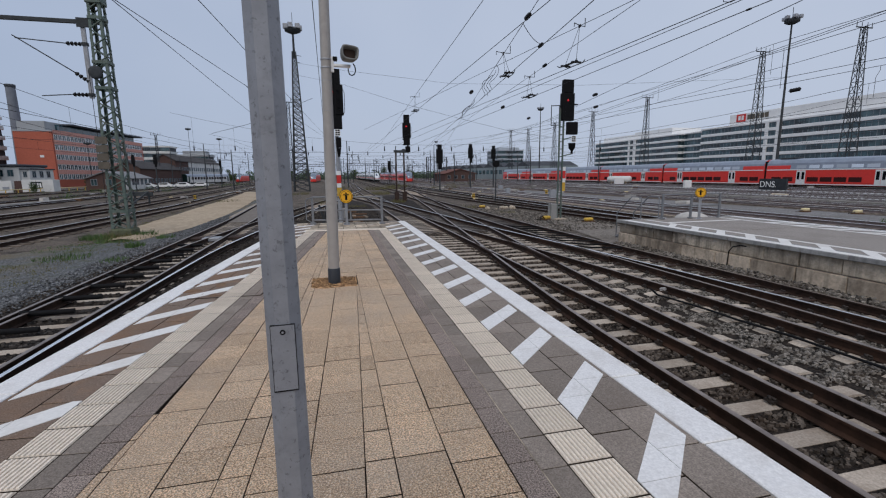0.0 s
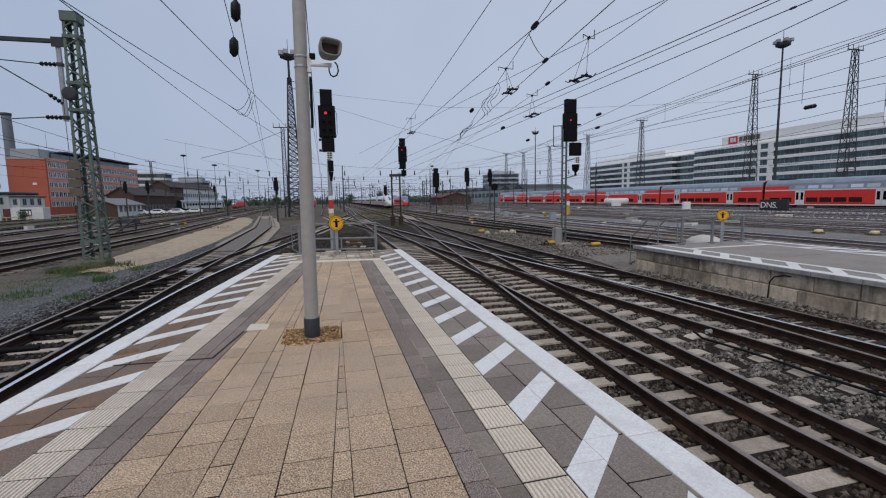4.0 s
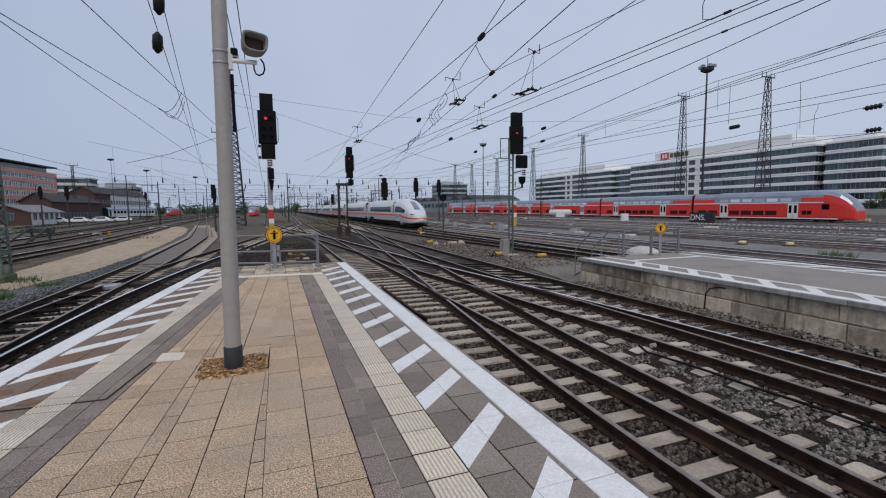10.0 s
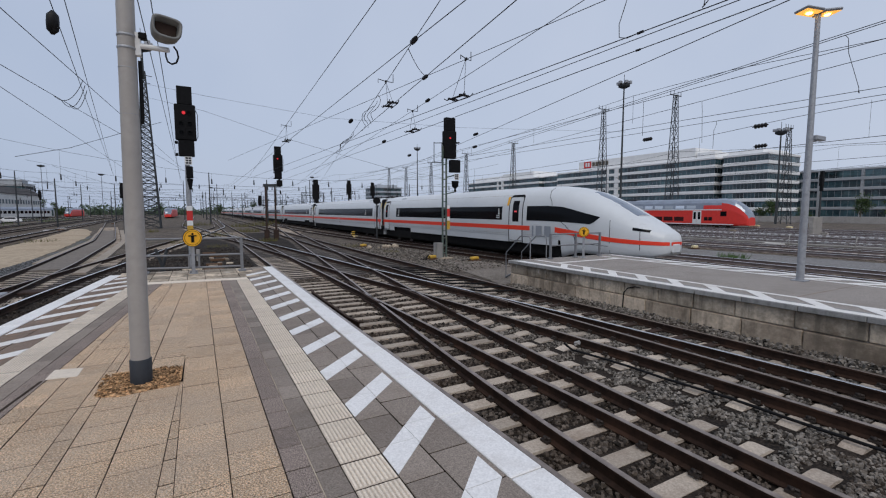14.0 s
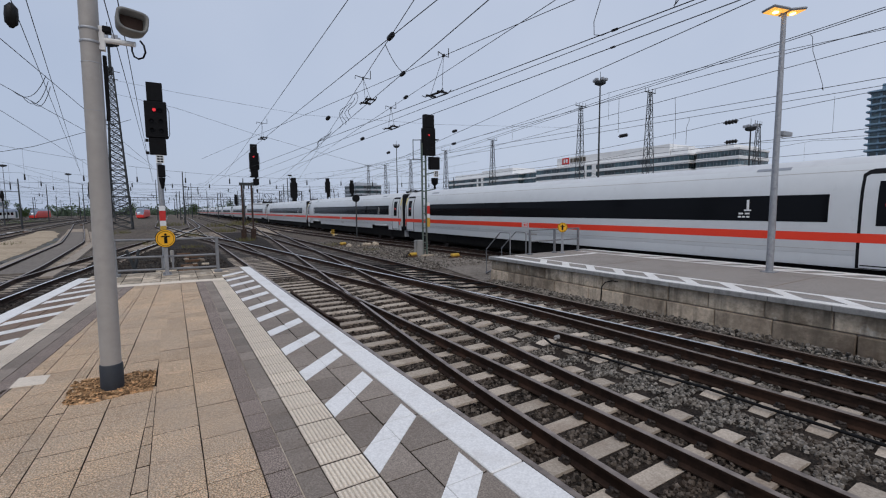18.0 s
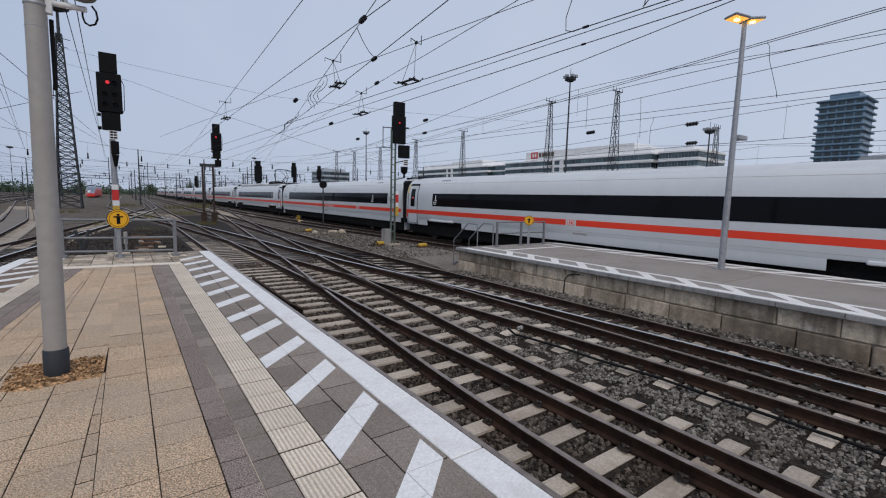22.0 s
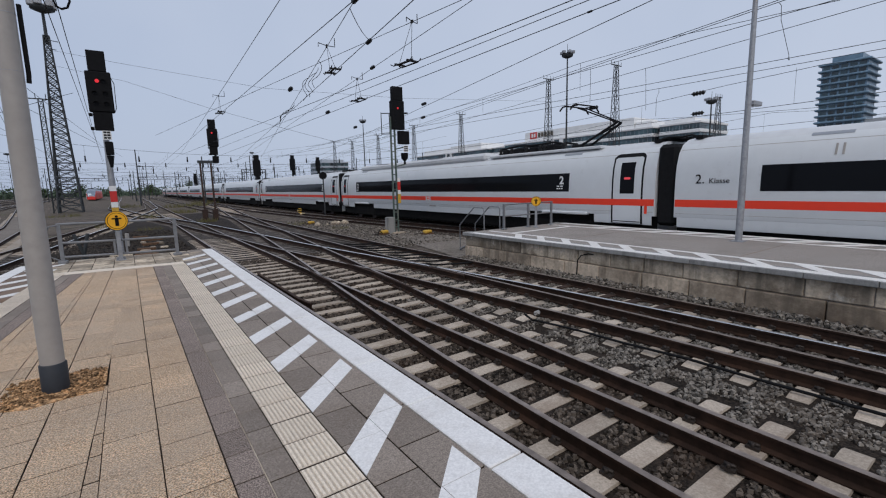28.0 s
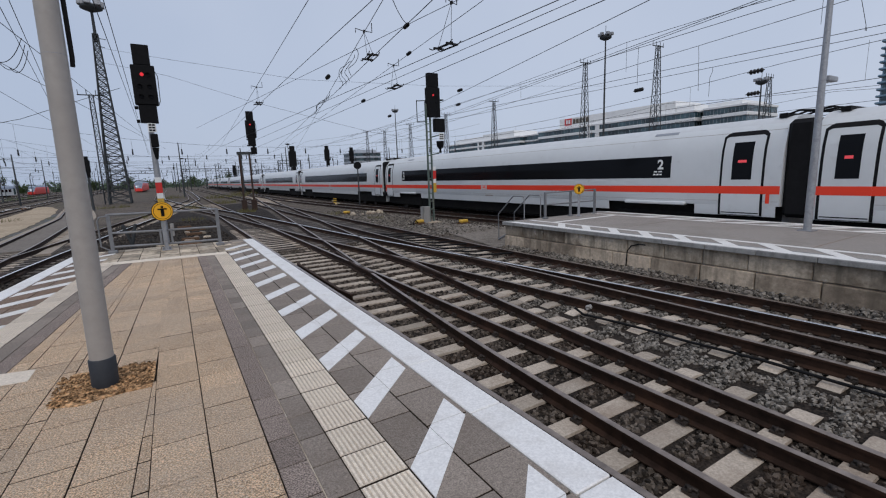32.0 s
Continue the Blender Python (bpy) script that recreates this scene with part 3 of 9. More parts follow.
def sleeper(track, x, y, length=2.6, turn=0.0):
    key = round(length, 1)
    if key not in SLEEPERS:
        SLEEPERS[key] = sleeper_mesh(key)
    ob = new("sleeper", SLEEPERS[key])
    ob.parent = track
    ob.matrix_basis = pose(x, y, RAIL - 0.17 - 0.2, 0, 0, turn)
    if (-7 < x < -4 and 10 < y < 24) or (14.5 < y < 60 and 2.9 < x < 7.4) or (25 < y < 46 and -2 < x <= 3.2) or (x > 11 and y > 5):
        ob.material_slots[0].link = "OBJECT"
        ob.material_slots[0].material = M["sleeper_oily"]
    return ob


def clips(track, pts, y0, y1, step=0.62):
    """Rail fastenings on both sides of a rail, one mesh."""
    bm = bmesh.new()
    y = y0
    while y < y1:
        x = along(pts, y)
        for s in (-1, 1):
            box(bm, x + s * 0.075 - 0.03, x + s * 0.075 + 0.03, y - 0.05, y + 0.05, RAIL - 0.168, RAIL - 0.13)
            tube(bm, (x + s * 0.1, y, RAIL - 0.165), (x + s * 0.1, y, RAIL - 0.105), 0.018, seg=6)
        y += step
    return part("rail_fastenings", bm, M["steel_clip"], track)


def track(label, centre, head="rail_top", y_sleep=(-8, 60), step=0.62, gauge=1.507, near=True, group="yard tracks", phase=0.0):
    tr = thing("railway_track", label, "railway track", group)
    ctr = smoothed(centre)
    for s in (-0.5, 0.5):
        pts = []
        for i, (x, y) in enumerate(ctr):
            a, b = ctr[max(i - 1, 0)], ctr[min(i + 1, len(ctr) - 1)]
            t = Vector((b[0] - a[0], b[1] - a[1])).normalized()
            pts.append((x + t.y * s * gauge, y - t.x * s * gauge))
        rail(tr, pts, head)
        if near:
            clips(tr, pts, y_sleep[0], min(y_sleep[1], 16), step)
    y = y_sleep[0] + phase
    while y < y_sleep[1]:
        x, x2 = along(ctr, y), along(ctr, y + 0.5)
        sleeper(tr, x, y, 2.6, math.degrees(-math.atan2(x2 - x, 0.5)))
        y += step
    return tr


# ---- ground ----
def ground_sheet():
    bm = bmesh.new()
    box(bm, -2500, 2500, -600, 4200, GROUND - 3, GROUND)
    return tagged(part("ground", bm, M["ballast"]), "dark grey-brown track ballast with dusty patches", "ground", kind="structure")


ground_sheet()


def sand_strip():
    edge_l = [(-12.2, 17), (-13.3, 22.6), (-14.3, 35.7), (-15.6, 54), (-17.0, 70), (-18.8, 82)]
    edge_r = [(-10.9, 16.5), (-9.9, 22), (-10.1, 30), (-10.7, 40), (-12.3, 58), (-14.3, 72), (-16.6, 82)]
    bm = bmesh.new()
    rows = []
    for i in range(41):
        y = 16.8 + (82 - 16.8) * i / 40
        a, b = along(edge_l, y) + 0.25 * noise.noise((0, y * 0.5, 3)), along(edge_r, y) + 0.25 * noise.noise((5, y * 0.6, 1))
        rows.append([bm.verts.new((a + (b - a) * j / 8, y, GROUND + 0.01 + (0.09 + 0.05 * noise.noise((j, y, 0))) * math.sin(math.pi * j / 8))) for j in range(9)])
    for r0, r1 in zip(rows, rows[1:]):
        for j in range(8):
            bm.faces.new((r0[j], r0[j + 1], r1[j + 1], r1[j])).smooth = True
    tagged(part("sand_strip", bm, M["sand"]), "strip of tan sandy soil beside the curved track", "ground", kind="structure")


sand_strip()

# ---- tracks ----
R2X = [(1.62, -12), (1.7, -4), (1.76, -1), (1.82, 1), (2.14, 4), (2.73, 9.3), (3.17, 12.7), (4.45, 25), (6.7, 47), (9.6, 74), (11.5, 110), (12, 240)]
T1 = [(1.98, -12), (1.98, 60), (2.4, 120), (3.0, 240)]
T2 = [(x + 0.755, y) for x, y in R2X]
T3 = [(6.35, -12), (6.0, -1.5), (5.93, 0.5), (5.62, 4.2), (5.2, 8), (4.62, 12.4), (4.12, 16), (3.5, 23), (2.3, 35), (0.95, 45), (-1.3, 60), (-3.4, 85), (-4, 130), (-4, 240)]
T4 = [(6.8, -12), (6.75, 0), (6.68, 6), (6.6, 13), (6.7, 30), (7.0, 60), (7.0, 240)]


def plain_track(label, centre, head, y0, y1, step=0.63, phase=0.0, head2=None, near=True):
    """A track whose own sleepers run from y0 to y1."""
    tr = thing("railway_track", label, "railway track", "yard tracks")
    ctr = smoothed(centre, 1.0)
    for s in (-0.5, 0.5):
        pts = []
        for i, (x, y) in enumerate(ctr):
            a, b = ctr[max(i - 1, 0)], ctr[min(i + 1, len(ctr) - 1)]
            t = Vector((b[0] - a[0], b[1] - a[1])).normalized()
            pts.append((x + t.y * s * 1.507, y - t.x * s * 1.507))
        rail(tr, pts, head if s < 0 or not head2 else head2)
        if near:
            y = -1.34
            while y < 9:
                rail_clip(tr, along(pts, y), y)
                y += step
    y = y0 + phase
    while y < y1:
        x, x2 = along(ctr, y), along(ctr, y + 0.5)
        sleeper(tr, x, y, 2.6, math.degrees(-math.atan2(x2 - x, 0.5)))
        y += step
    return tr


def clip_mesh():
    bm = bmesh.new()
    for s in (1,):
        box(bm, s * 0.085 - 0.035, s * 0.085 + 0.035, -0.06, 0.06, RAIL - 0.168, RAIL - 0.14)
        tube(bm, (s * 0.1, 0, RAIL - 0.15), (s * 0.1, 0, RAIL - 0.095), 0.02, seg=6)
        tube(bm, (s * 0.07, -0.05, RAIL - 0.125), (s * 0.06, 0.05, RAIL - 0.125), 0.018, seg=5)
    me = bpy.data.meshes.new("rail_clip")
    bm.to_mesh(me)
    bm.free()
    me.materials.append(M["steel_clip"])
    return me


CLIP_MESH = clip_mesh()


def rail_clip(tr, x, y):
    for turn in (0, 180):
        ob = new("rail_clip", CLIP_MESH)
        ob.parent = tr
        ob.matrix_basis = pose(x, y, 0, 0, 0, turn)


A1 = plain_track("track with rusty rails on long concrete turnout sleepers", T1, "rail_dull", 14.4, 60)
plain_track("diverging track with worn rails crossing the turnout", T2, "rail_dull", 14.7, 90)
plain_track("crossing track with brown rails on concrete sleepers", T3, "rail_dull", 14.5, 75, head2="rail_top")
A4 = plain_track("straight track with bright rails below the opposite platform", T4, "rail_dull", 14.2, 60, head2="rail_dull")
# long sleepers shared by the two turnouts
SLEEPER_ROWS = []
y = -8.9
while y < 14.2:
    x0, x1 = 0.62, max(along(T2, y) + 0.755 + 0.85, 3.3)
    sleeper(A1, (x0 + x1) / 2, y, x1 - x0, 0.0)
    SLEEPER_ROWS.append((x0, x1, y))
    x0, x1 = along(T3, y) - 0.755 - 0.62, 8.0 - 0.03 * max(0, y)
    sleeper(A4, (x0 + x1) / 2, y + 0.1, x1 - x0, 0.0)
    SLEEPER_ROWS.append((x0, x1, y + 0.1))
    y += 0.63
track("straight main track on which the express train runs", [(15, -140), (15, 420)], "rail_top", (8, 60), 0.63, near=False)
T5 = [(14.95, -12), (14.85, -2), (14.45, 6), (13.55, 16.5), (12.75, 25), (11.85, 36.5), (11.2, 48), (10.9, 60), (11.25, 80), (12.25, 110), (12.75, 240)]
plain_track("rusty turnout track branching off the main track", T5, "rail_dull", 9.0, 60, phase=0.325, near=False)
L1 = [(-7.5, -12), (-7.55, 5), (-7.7, 12), (-7.85, 24), (-9.1, 46), (-12.5, 72), (-19, 120), (-28, 240)]
L2 = [(-7.3, -12), (-7.35, 5), (-7.25, 11.7), (-6.55, 18), (-5.4, 26), (-2.6, 45), (1.4, 78), (2.4, 130), (2.4, 240)]
B1 = plain_track("curved track with a concrete kerb beside the sandy strip", L1, "rail_dull", 14, 90)
plain_track("diverging turnout track on concrete sleepers", L2, "rail_dull", 16, 70, near=False, head2="rail_top")
y = -4.0
while y < 15:
    sleeper(B1, -7.6, y, 2.6, 0.0)
    SLEEPER_ROWS.append((-8.9, -6.0, y))
    y += 0.63


def switch_parts():
    """Slide plates under the switch blades, the rod cover and its box."""
    me = mesh_of("slide_plate", boxm(-0.2, 0.2, -0.09, 0.09, RAIL - 0.172, RAIL - 0.135, bevel=0.01))
    for k in range(9):
        put("slide_plate", me, "dark_rust", B1, pose(along(L1, 7.34 + k * 0.63) - 0.6, 7.34 + k * 0.63, 0))
    for k in range(12):
        y = 1.81 + k * 0.63
        put("slide_plate", me, "dark_rust", A4, pose(along(T4, y) + 0.52, y, 0))
        put("slide_plate", me, "dark_rust", A4, pose(along(T3, y) + 0.52, y, 0))
    cover = part("rod_cover", boxm(-8.75, -5.9, 15.75, 16.5, RAIL - 0.2, RAIL - 0.09, bevel=0.02), M["dark_rust"], B1, "dark steel cover over the switch rods")
    part("rod_box", boxm(-7.85, -7.15, 15.2, 15.75, RAIL - 0.25, RAIL - 0.02, bevel=0.03), M["galv"], B1, "pale grey box between the rails")


def check_rails():
    g = thing("check_rails", "short rusty check rails inside the turnout", "rail")
    for pts in ([(1.44, 6.5), (1.37, 7.1), (1.37, 10.8), (1.44, 11.4)], [(2.62, 8.2), (2.66, 9.6), (3.0, 12.4)], [(3.9, 6.2), (4.1, 8.6), (4.1, 11.4)], [(5.78, 6.6), (5.74, 8.2), (5.36, 11.6)]):
        part("check_rail", rail_mesh(pts, RAIL + 0.005), [M["rail"], M["dark_rust"]], g)


check_rails()
switch_parts()


def kerbs():
    """Concrete kerbs on both sides of the curved track and the paving between its rails."""
    ctr = smoothed(L1, 1.0)
    for name, o0, o1, z, y0, y1, mat, label in (("kerb", 1.25, 1.72, GROUND + 0.1, 20, 74, "kerb_pale", "stained concrete kerb along the curved track"), ("kerb", -1.12, -0.88, RAIL - 0.04, 25, 62, "kerb_pale", "narrow pale kerb beside the curved rail"),
                                                ("track_paving", -0.66, 0.66, RAIL - 0.11, 22, 74, "slab_track", "grey concrete paving between the curved rails")):
        bm = bmesh.new()
        pts = [(x, y) for x, y in ctr if y0 < y < y1]
        for (xa, ya), (xb, yb) in zip(pts, pts[1:]):
            prism(bm, [(xa + o0, ya), (xa + o1, ya), (xb + o1, yb - 0.02), (xb + o0, yb - 0.02)], GROUND - 0.1, z)
        tagged(part(name, bm, M[mat]), label, "kerb" if name == "kerb" else "paving", kind="structure")


kerbs()


def ballast_stones(name, x0, x1, y0, y1, n, seed, r0=0.022, r1=0.05, mat="stone", bank=0.0):
    """Loose crushed stone between the sleepers, one joined mesh."""
    rng = np.random.default_rng(seed)
    xy = np.column_stack([rng.uniform(x0, x1, n), rng.uniform(y0, y1, n)])
    keep = np.ones(n, bool)
    for a, b, yy in SLEEPER_ROWS:
        if y0 - 1 < yy < y1 + 1:
            keep &= ~((xy[:, 0] > a - 0.04) & (xy[:, 0] < b + 0.04) & (np.abs(xy[:, 1] - yy) < 0.175))
    keep &= ~((xy[:, 0] > -5.2) & (xy[:, 0] < 0.34) & (xy[:, 1] < 13.6))
    xy = xy[keep]
    n = len(xy)
    # a chipped block: eight corners pushed about, twelve facets
    base = np.array([(-0.8, -0.7, -0.6), (0.8, -0.75, -0.6), (0.75, 0.7, -0.6), (-0.75, 0.75, -0.6), (-0.6, -0.5, 0.6), (0.65, -0.55, 0.55), (0.5, 0.6, 0.65), (-0.6, 0.5, 0.55)], float)
    tri = np.array([(4, 5, 6), (4, 6, 7), (0, 1, 5), (0, 5, 4), (1, 2, 6), (1, 6, 5), (2, 3, 7), (2, 7, 6), (3, 0, 4), (3, 4, 7)])
    r = rng.uniform(r0, r1, n)
    ang = rng.uniform(0, 2 * np.pi, n)
    jit = rng.uniform(0.55, 1.3, (n, 8, 3))
    v = base[None] * jit * r[:, None, None]
    tilt = rng.uniform(-0.9, 0.9, n)
    c, s_ = np.cos(tilt)[:, None], np.sin(tilt)[:, None]
    yv, zv = v[..., 1] * c - v[..., 2] * s_, v[..., 1] * s_ + v[..., 2] * c
    c, s_ = np.cos(ang)[:, None], np.sin(ang)[:, None]
    xv, yv = v[..., 0] * c - yv * s_, v[..., 0] * s_ + yv * c
    zz = GROUND + rng.uniform(-0.008, 0.035, n) + bank * ((xy[:, 0] - x0) / (x1 - x0)) * rng.uniform(0.4, 1.0, n)
    verts = np.stack([xv + xy[:, :1], yv + xy[:, 1:], zv + zz[:, None]], -1).reshape(-1, 3)
    faces = (tri[None] + 8 * np.arange(n)[:, None, None]).reshape(-1, 3)
    me = bpy.data.meshes.new(name)
    me.from_pydata(verts.tolist(), [], faces.tolist())
    ob = link(name, me, M[mat])
    return tagged(ob, "loose dark grey crushed ballast stones", "ballast", kind="stuff")


ballast_stones("ballast_stones", 0.36, 3.5, -3.5, 6.0, 20000, 3, 0.018, 0.038, "stone_brown")
ballast_stones("ballast_stones", 3.5, 7.7, -3.5, 6.0, 44000, 4, 0.016, 0.035)
ballast_stones("ballast_stones", 0.36, 4.6, 6.0, 15.0, 14000, 5, 0.022, 0.044, "stone_brown")
ballast_stones("ballast_stones", 4.6, 7.7, 6.0, 15.0, 13000, 6, 0.022, 0.044)
# These stones are dark for oil and for the platform's shade.
ballast_stones("ballast_stones", -9.2, -5.0, 0.0, 16.0, 17000, 7, 0.024, 0.048, "stone_oily")


def far_track(x_near, x_far, y0=-40, y1=330):
    tr = thing("railway_track", "distant yard track with brown rails on dark ballast", "railway track", "far yard tracks")
    for s in (-0.75, 0.75):
        rail(tr, [(x_near + s, y0), (x_near + s, 40), (x_far * 0.5 + x_near * 0.5 + s, 140), (x_far + s, y1)], "rail_dull" if random.random() < (0.25 if x_near > 0 else 0.7) else "rail_top", "rail_far" if x_near > 0 else "rail")
    bm = bmesh.new()
    y = max(y0, -5)
    while y < 110:
        x = along([(x_near, y0), (x_near, 40), ((x_near + x_far) / 2, 140), (x_far, y1)], y)
        box(bm, x - 1.3, x + 1.3, y - 0.13, y + 0.13, GROUND - 0.1, RAIL - 0.16)
        y += 0.63
    part("sleeper_bed", bm, M["sleeper" if x_near in (19.5, 36.2, 47, 57, 67) else "sleeper_far"], tr, kind="stuff")


for xn, xf in ((19.5, 18), (23, 22.4), (32, 32), (36.2, 36.5), (42.5, 43), (47, 48), (52, 53), (57, 58), (62, 63), (67, 68), (74, 74)):
    far_track(xn, xf)
for xn, xf in ((-16.2, -30), (-20.5, -36), (-25, -42), (-32, -50), (-38, -58), (-46, -70), (-54, -80)):
    far_track(xn, xf)

# ---- platform on which the camera stands ----
EDGE_R = 0.32


def left_edge(y):
    return -5.08 + 0.0945 * y


def clip_poly(poly, a, b, c):
    """The part of a polygon where a*x + b*y <= c."""
    out = []
    for p, q in zip(poly, poly[1:] + poly[:1]):
        dp, dq = a * p[0] + b * p[1] - c, a * q[0] + b * q[1] - c
        if dp <= 0:
            out.append(p)
        if dp * dq < 0:
            t = dp / (dp - dq)
            out.append((p[0] + t * (q[0] - p[0]), p[1] + t * (q[1] - p[1])))
    return out


def poly_area(p):
    return 0.5 * sum(a[0] * b[1] - b[0] * a[1] for a, b in zip(p, p[1:] + p[:1]))


def platform_body():
    bm = bmesh.new()
    prism(bm, [(left_edge(-14) + 0.06, -14), (EDGE_R - 0.05, -14), (EDGE_R - 0.05, 12.0), (left_edge(12.6) + 0.06, 12.62)], GROUND - 0.3, -0.03)
    body = part("platform", bm, [M["joint"]])
    return tagged(body, "raised platform end paved with tan and grey tiles", "platform", kind="structure")


PLATFORM = platform_body()


def slab_mesh(name, w, l, h, mats, bevel=0.006):
    bm = boxm(-w / 2, w / 2, -l / 2, l / 2, -h, 0, bevel=bevel)
    bm.normal_update()
    for f in bm.faces:
        f.material_index = 1 if abs(f.normal.z) < 0.3 else 0
    me = bpy.data.meshes.new(name)
    bm.to_mesh(me)
    bm.free()
    me.materials.append(mats)
    me.materials.append(M["joint"])
    return me


def ribbed_mesh(w, l, h):
    bm = boxm(-w / 2, w / 2, -l / 2, l / 2, -h, -0.001, bevel=0.002)
    bm.normal_update()
    for f in bm.faces:
        f.material_index = 1 if abs(f.normal.z) < 0.3 else 2
    n = 10
    for i in range(n):
        c = -w / 2 + w * (i + 0.5) / n
        q = w / n * 0.5
        lo = [bm.verts.new((c + s * q * 0.6, t * (l / 2 - 0.008), -0.003)) for s, t in ((-1, -1), (1, -1), (1, 1), (-1, 1))]
        hi = [bm.verts.new((c + s * q * 0.48, t * (l / 2 - 0.012), 0.0065)) for s, t in ((-1, -1), (1, -1), (1, 1), (-1, 1))]
        bm.faces.new(hi)
        for k in range(4):
            bm.faces.new((lo[k], lo[(k + 1) % 4], hi[(k + 1) % 4], hi[k]))
    me = bpy.data.meshes.new("ribbed_tile")
    bm.to_mesh(me)
    bm.free()
    me.materials.append(M["tile_rib"])
    me.materials.append(M["joint"])
    me.materials.append(M["rib_groove"])
    return me


TILT = random.Random(11)


def lay(name, me, m, z=0.0, wobble=0.0015):
    ob = new(name, me)
    ob.parent = PLATFORM
    ob.matrix_basis = m @ pose(0, 0, z + TILT.uniform(-wobble, wobble), TILT.uniform(-0.25, 0.25), TILT.uniform(-0.25, 0.25), TILT.uniform(-0.25, 0.25))
    return ob


def cut_tile(name, poly, mat, z=0.0):
    """A tile cut to a polygon, with the joint round it left open."""
    if abs(poly_area(poly)) < 0.008:
        return
    cx, cy = sum(p[0] for p in poly) / len(poly), sum(p[1] for p in poly) / len(poly)
    if poly_area(poly) < 0:
        poly = poly[::-1]
    bm = bmesh.new()
    r = max(math.hypot(x - cx, y - cy) for x, y in poly)
    gap = TILT.choice((0.0045, 0.006, 0.0075))
    lo = [(cx + (x - cx) * (1 - gap / r), cy + (y - cy) * (1 - gap / r)) for x, y in poly]
    hi = [(cx + (x - cx) * (1 - (gap + 0.004) / r), cy + (y - cy) * (1 - (gap + 0.004) / r)) for x, y in poly]
    rings = [[bm.verts.new((x, y, zz)) for x, y in ring] for ring, zz in ((lo, -0.05), (lo, z - 0.003), (hi, z))]
    for a, b in zip(rings, rings[1:]):
        for k in range(len(poly)):
            bm.faces.new((a[k], a[(k + 1) % len(poly)], b[(k + 1) % len(poly)], b[k])).material_index = 1 if a is rings[0] else 0
    bm.faces.new(rings[2])
    part(name, bm, [M[mat], M["joint"]], PLATFORM)


# inward from the edge: white stone 0.27, gap, two grey tiles, ribbed strip, two rows of dark tiles
TILE_L = 0.335
me_edge = slab_mesh("edge_stone", 0.276, 0.988, 0.06, M["white"], 0.008)
me_edge.materials[1] = M["white_worn"]
me_grey = slab_mesh("grey_tile", 0.296, TILE_L * 1.5 - 0.012, 0.05, M["tile_grey"], 0.004)
me_grey_w = slab_mesh("grey_tile", 0.333, TILE_L * 1.5 - 0.012, 0.05, M["tile_grey"], 0.004)
me_brown_w = slab_mesh("brown_tile", 0.333, TILE_L * 1.5 - 0.012, 0.05, M["tile_brown"], 0.004)
me_brown = slab_mesh("brown_tile", 0.296, TILE_L * 1.5 - 0.012, 0.05, M["tile_brown"], 0.004)
me_rib = ribbed_mesh(0.304, TILE_L - 0.013, 0.05)
me_dark_a = slab_mesh("dark_tile", 0.172, TILE_L - 0.008, 0.05, M["tile_dark"], 0.004)
me_dark_b = slab_mesh("dark_tile", 0.172, TILE_L - 0.008, 0.05, M["tile_grey"], 0.004)


def side_right(u, v):
    return pose(EDGE_R - u, v, 0)


SLOPE = math.degrees(math.atan(0.0945))
CS, SN = math.cos(radians(SLOPE)), math.sin(radians(SLOPE))


def side_left(u, v):
    return pose(left_edge(0) + SN * v + CS * u, CS * v - SN * u, 0, 0, 0, -SLOPE)


def lay_side(side, y0, y1, grey, stripe_mat, lean, phase, period, end_at, rib_end):
    v = y0
    while v < y1:
        lay("edge_stone", me_edge, side(0.138, v + 0.5), 0.004)
        v += 1.0
    for k, u in enumerate((0.452, 0.777)):
        v = y0 + 0.25 * k
        while v < end_at:
            lay("paving_tile", grey[k], side(u, v + TILE_L * 0.75))
            v += TILE_L * 1.5
    v = y0
    while v < rib_end:
        lay("ribbed_tile", me_rib, side(1.087, v + TILE_L / 2), 0.003)
        lay("dark_tile", me_dark_b, side(1.33, v + TILE_L / 2))
        lay("dark_tile", me_dark_a, side(1.507, v + TILE_L / 2 + 0.1))
        v += TILE_L
    n = math.floor(y0 / period) - 1
    while n * period < end_at + 1:
        v = n * period + phase
        n += 1
        uv = [(0.325, v), (0.325, v + 0.3), (0.925, v + 0.3 + 0.6 * lean), (0.925, v + 0.6 * lean)]
        if min(p[1] for p in uv) < y0 or max(p[1] for p in uv) > end_at:
            continue
        for k, (ua, ub) in enumerate(((0.32, 0.613), (0.618, 0.93))):
            for j in range(math.floor((v - 1 - y0) / (TILE_L * 1.5)), math.ceil((v + 1 - y0) / (TILE_L * 1.5)) + 1):
                va = y0 + 0.25 * k + j * TILE_L * 1.5
                piece = clip_poly(clip_poly(clip_poly(clip_poly(uv, -1, 0, -ua), 1, 0, ub), 0, -1, -va - 0.0025), 0, 1, va + TILE_L * 1.5 - 0.0025)
                if len(piece) < 3 or abs(poly_area(piece)) < 0.002:
                    continue
                pts = [side(a, b).translation for a, b in piece]
                pts = [(q.x, q.y) for q in pts]
                bm = bmesh.new()
                prism(bm, pts if poly_area(pts) > 0 else pts[::-1], -0.004, 0.0045)
                part("warning_stripe", bm, M[stripe_mat], PLATFORM)


lay_side(side_right, -8.0, 11.5, (me_grey_w, me_grey), "white", -1, 0.0, 0.965, 11.6, 9.4)
lay_side(side_left, -7.0, 12.0, (me_brown_w, me_brown), "white_worn", 1, 0.73, 0.93, 11.9, 10.0)


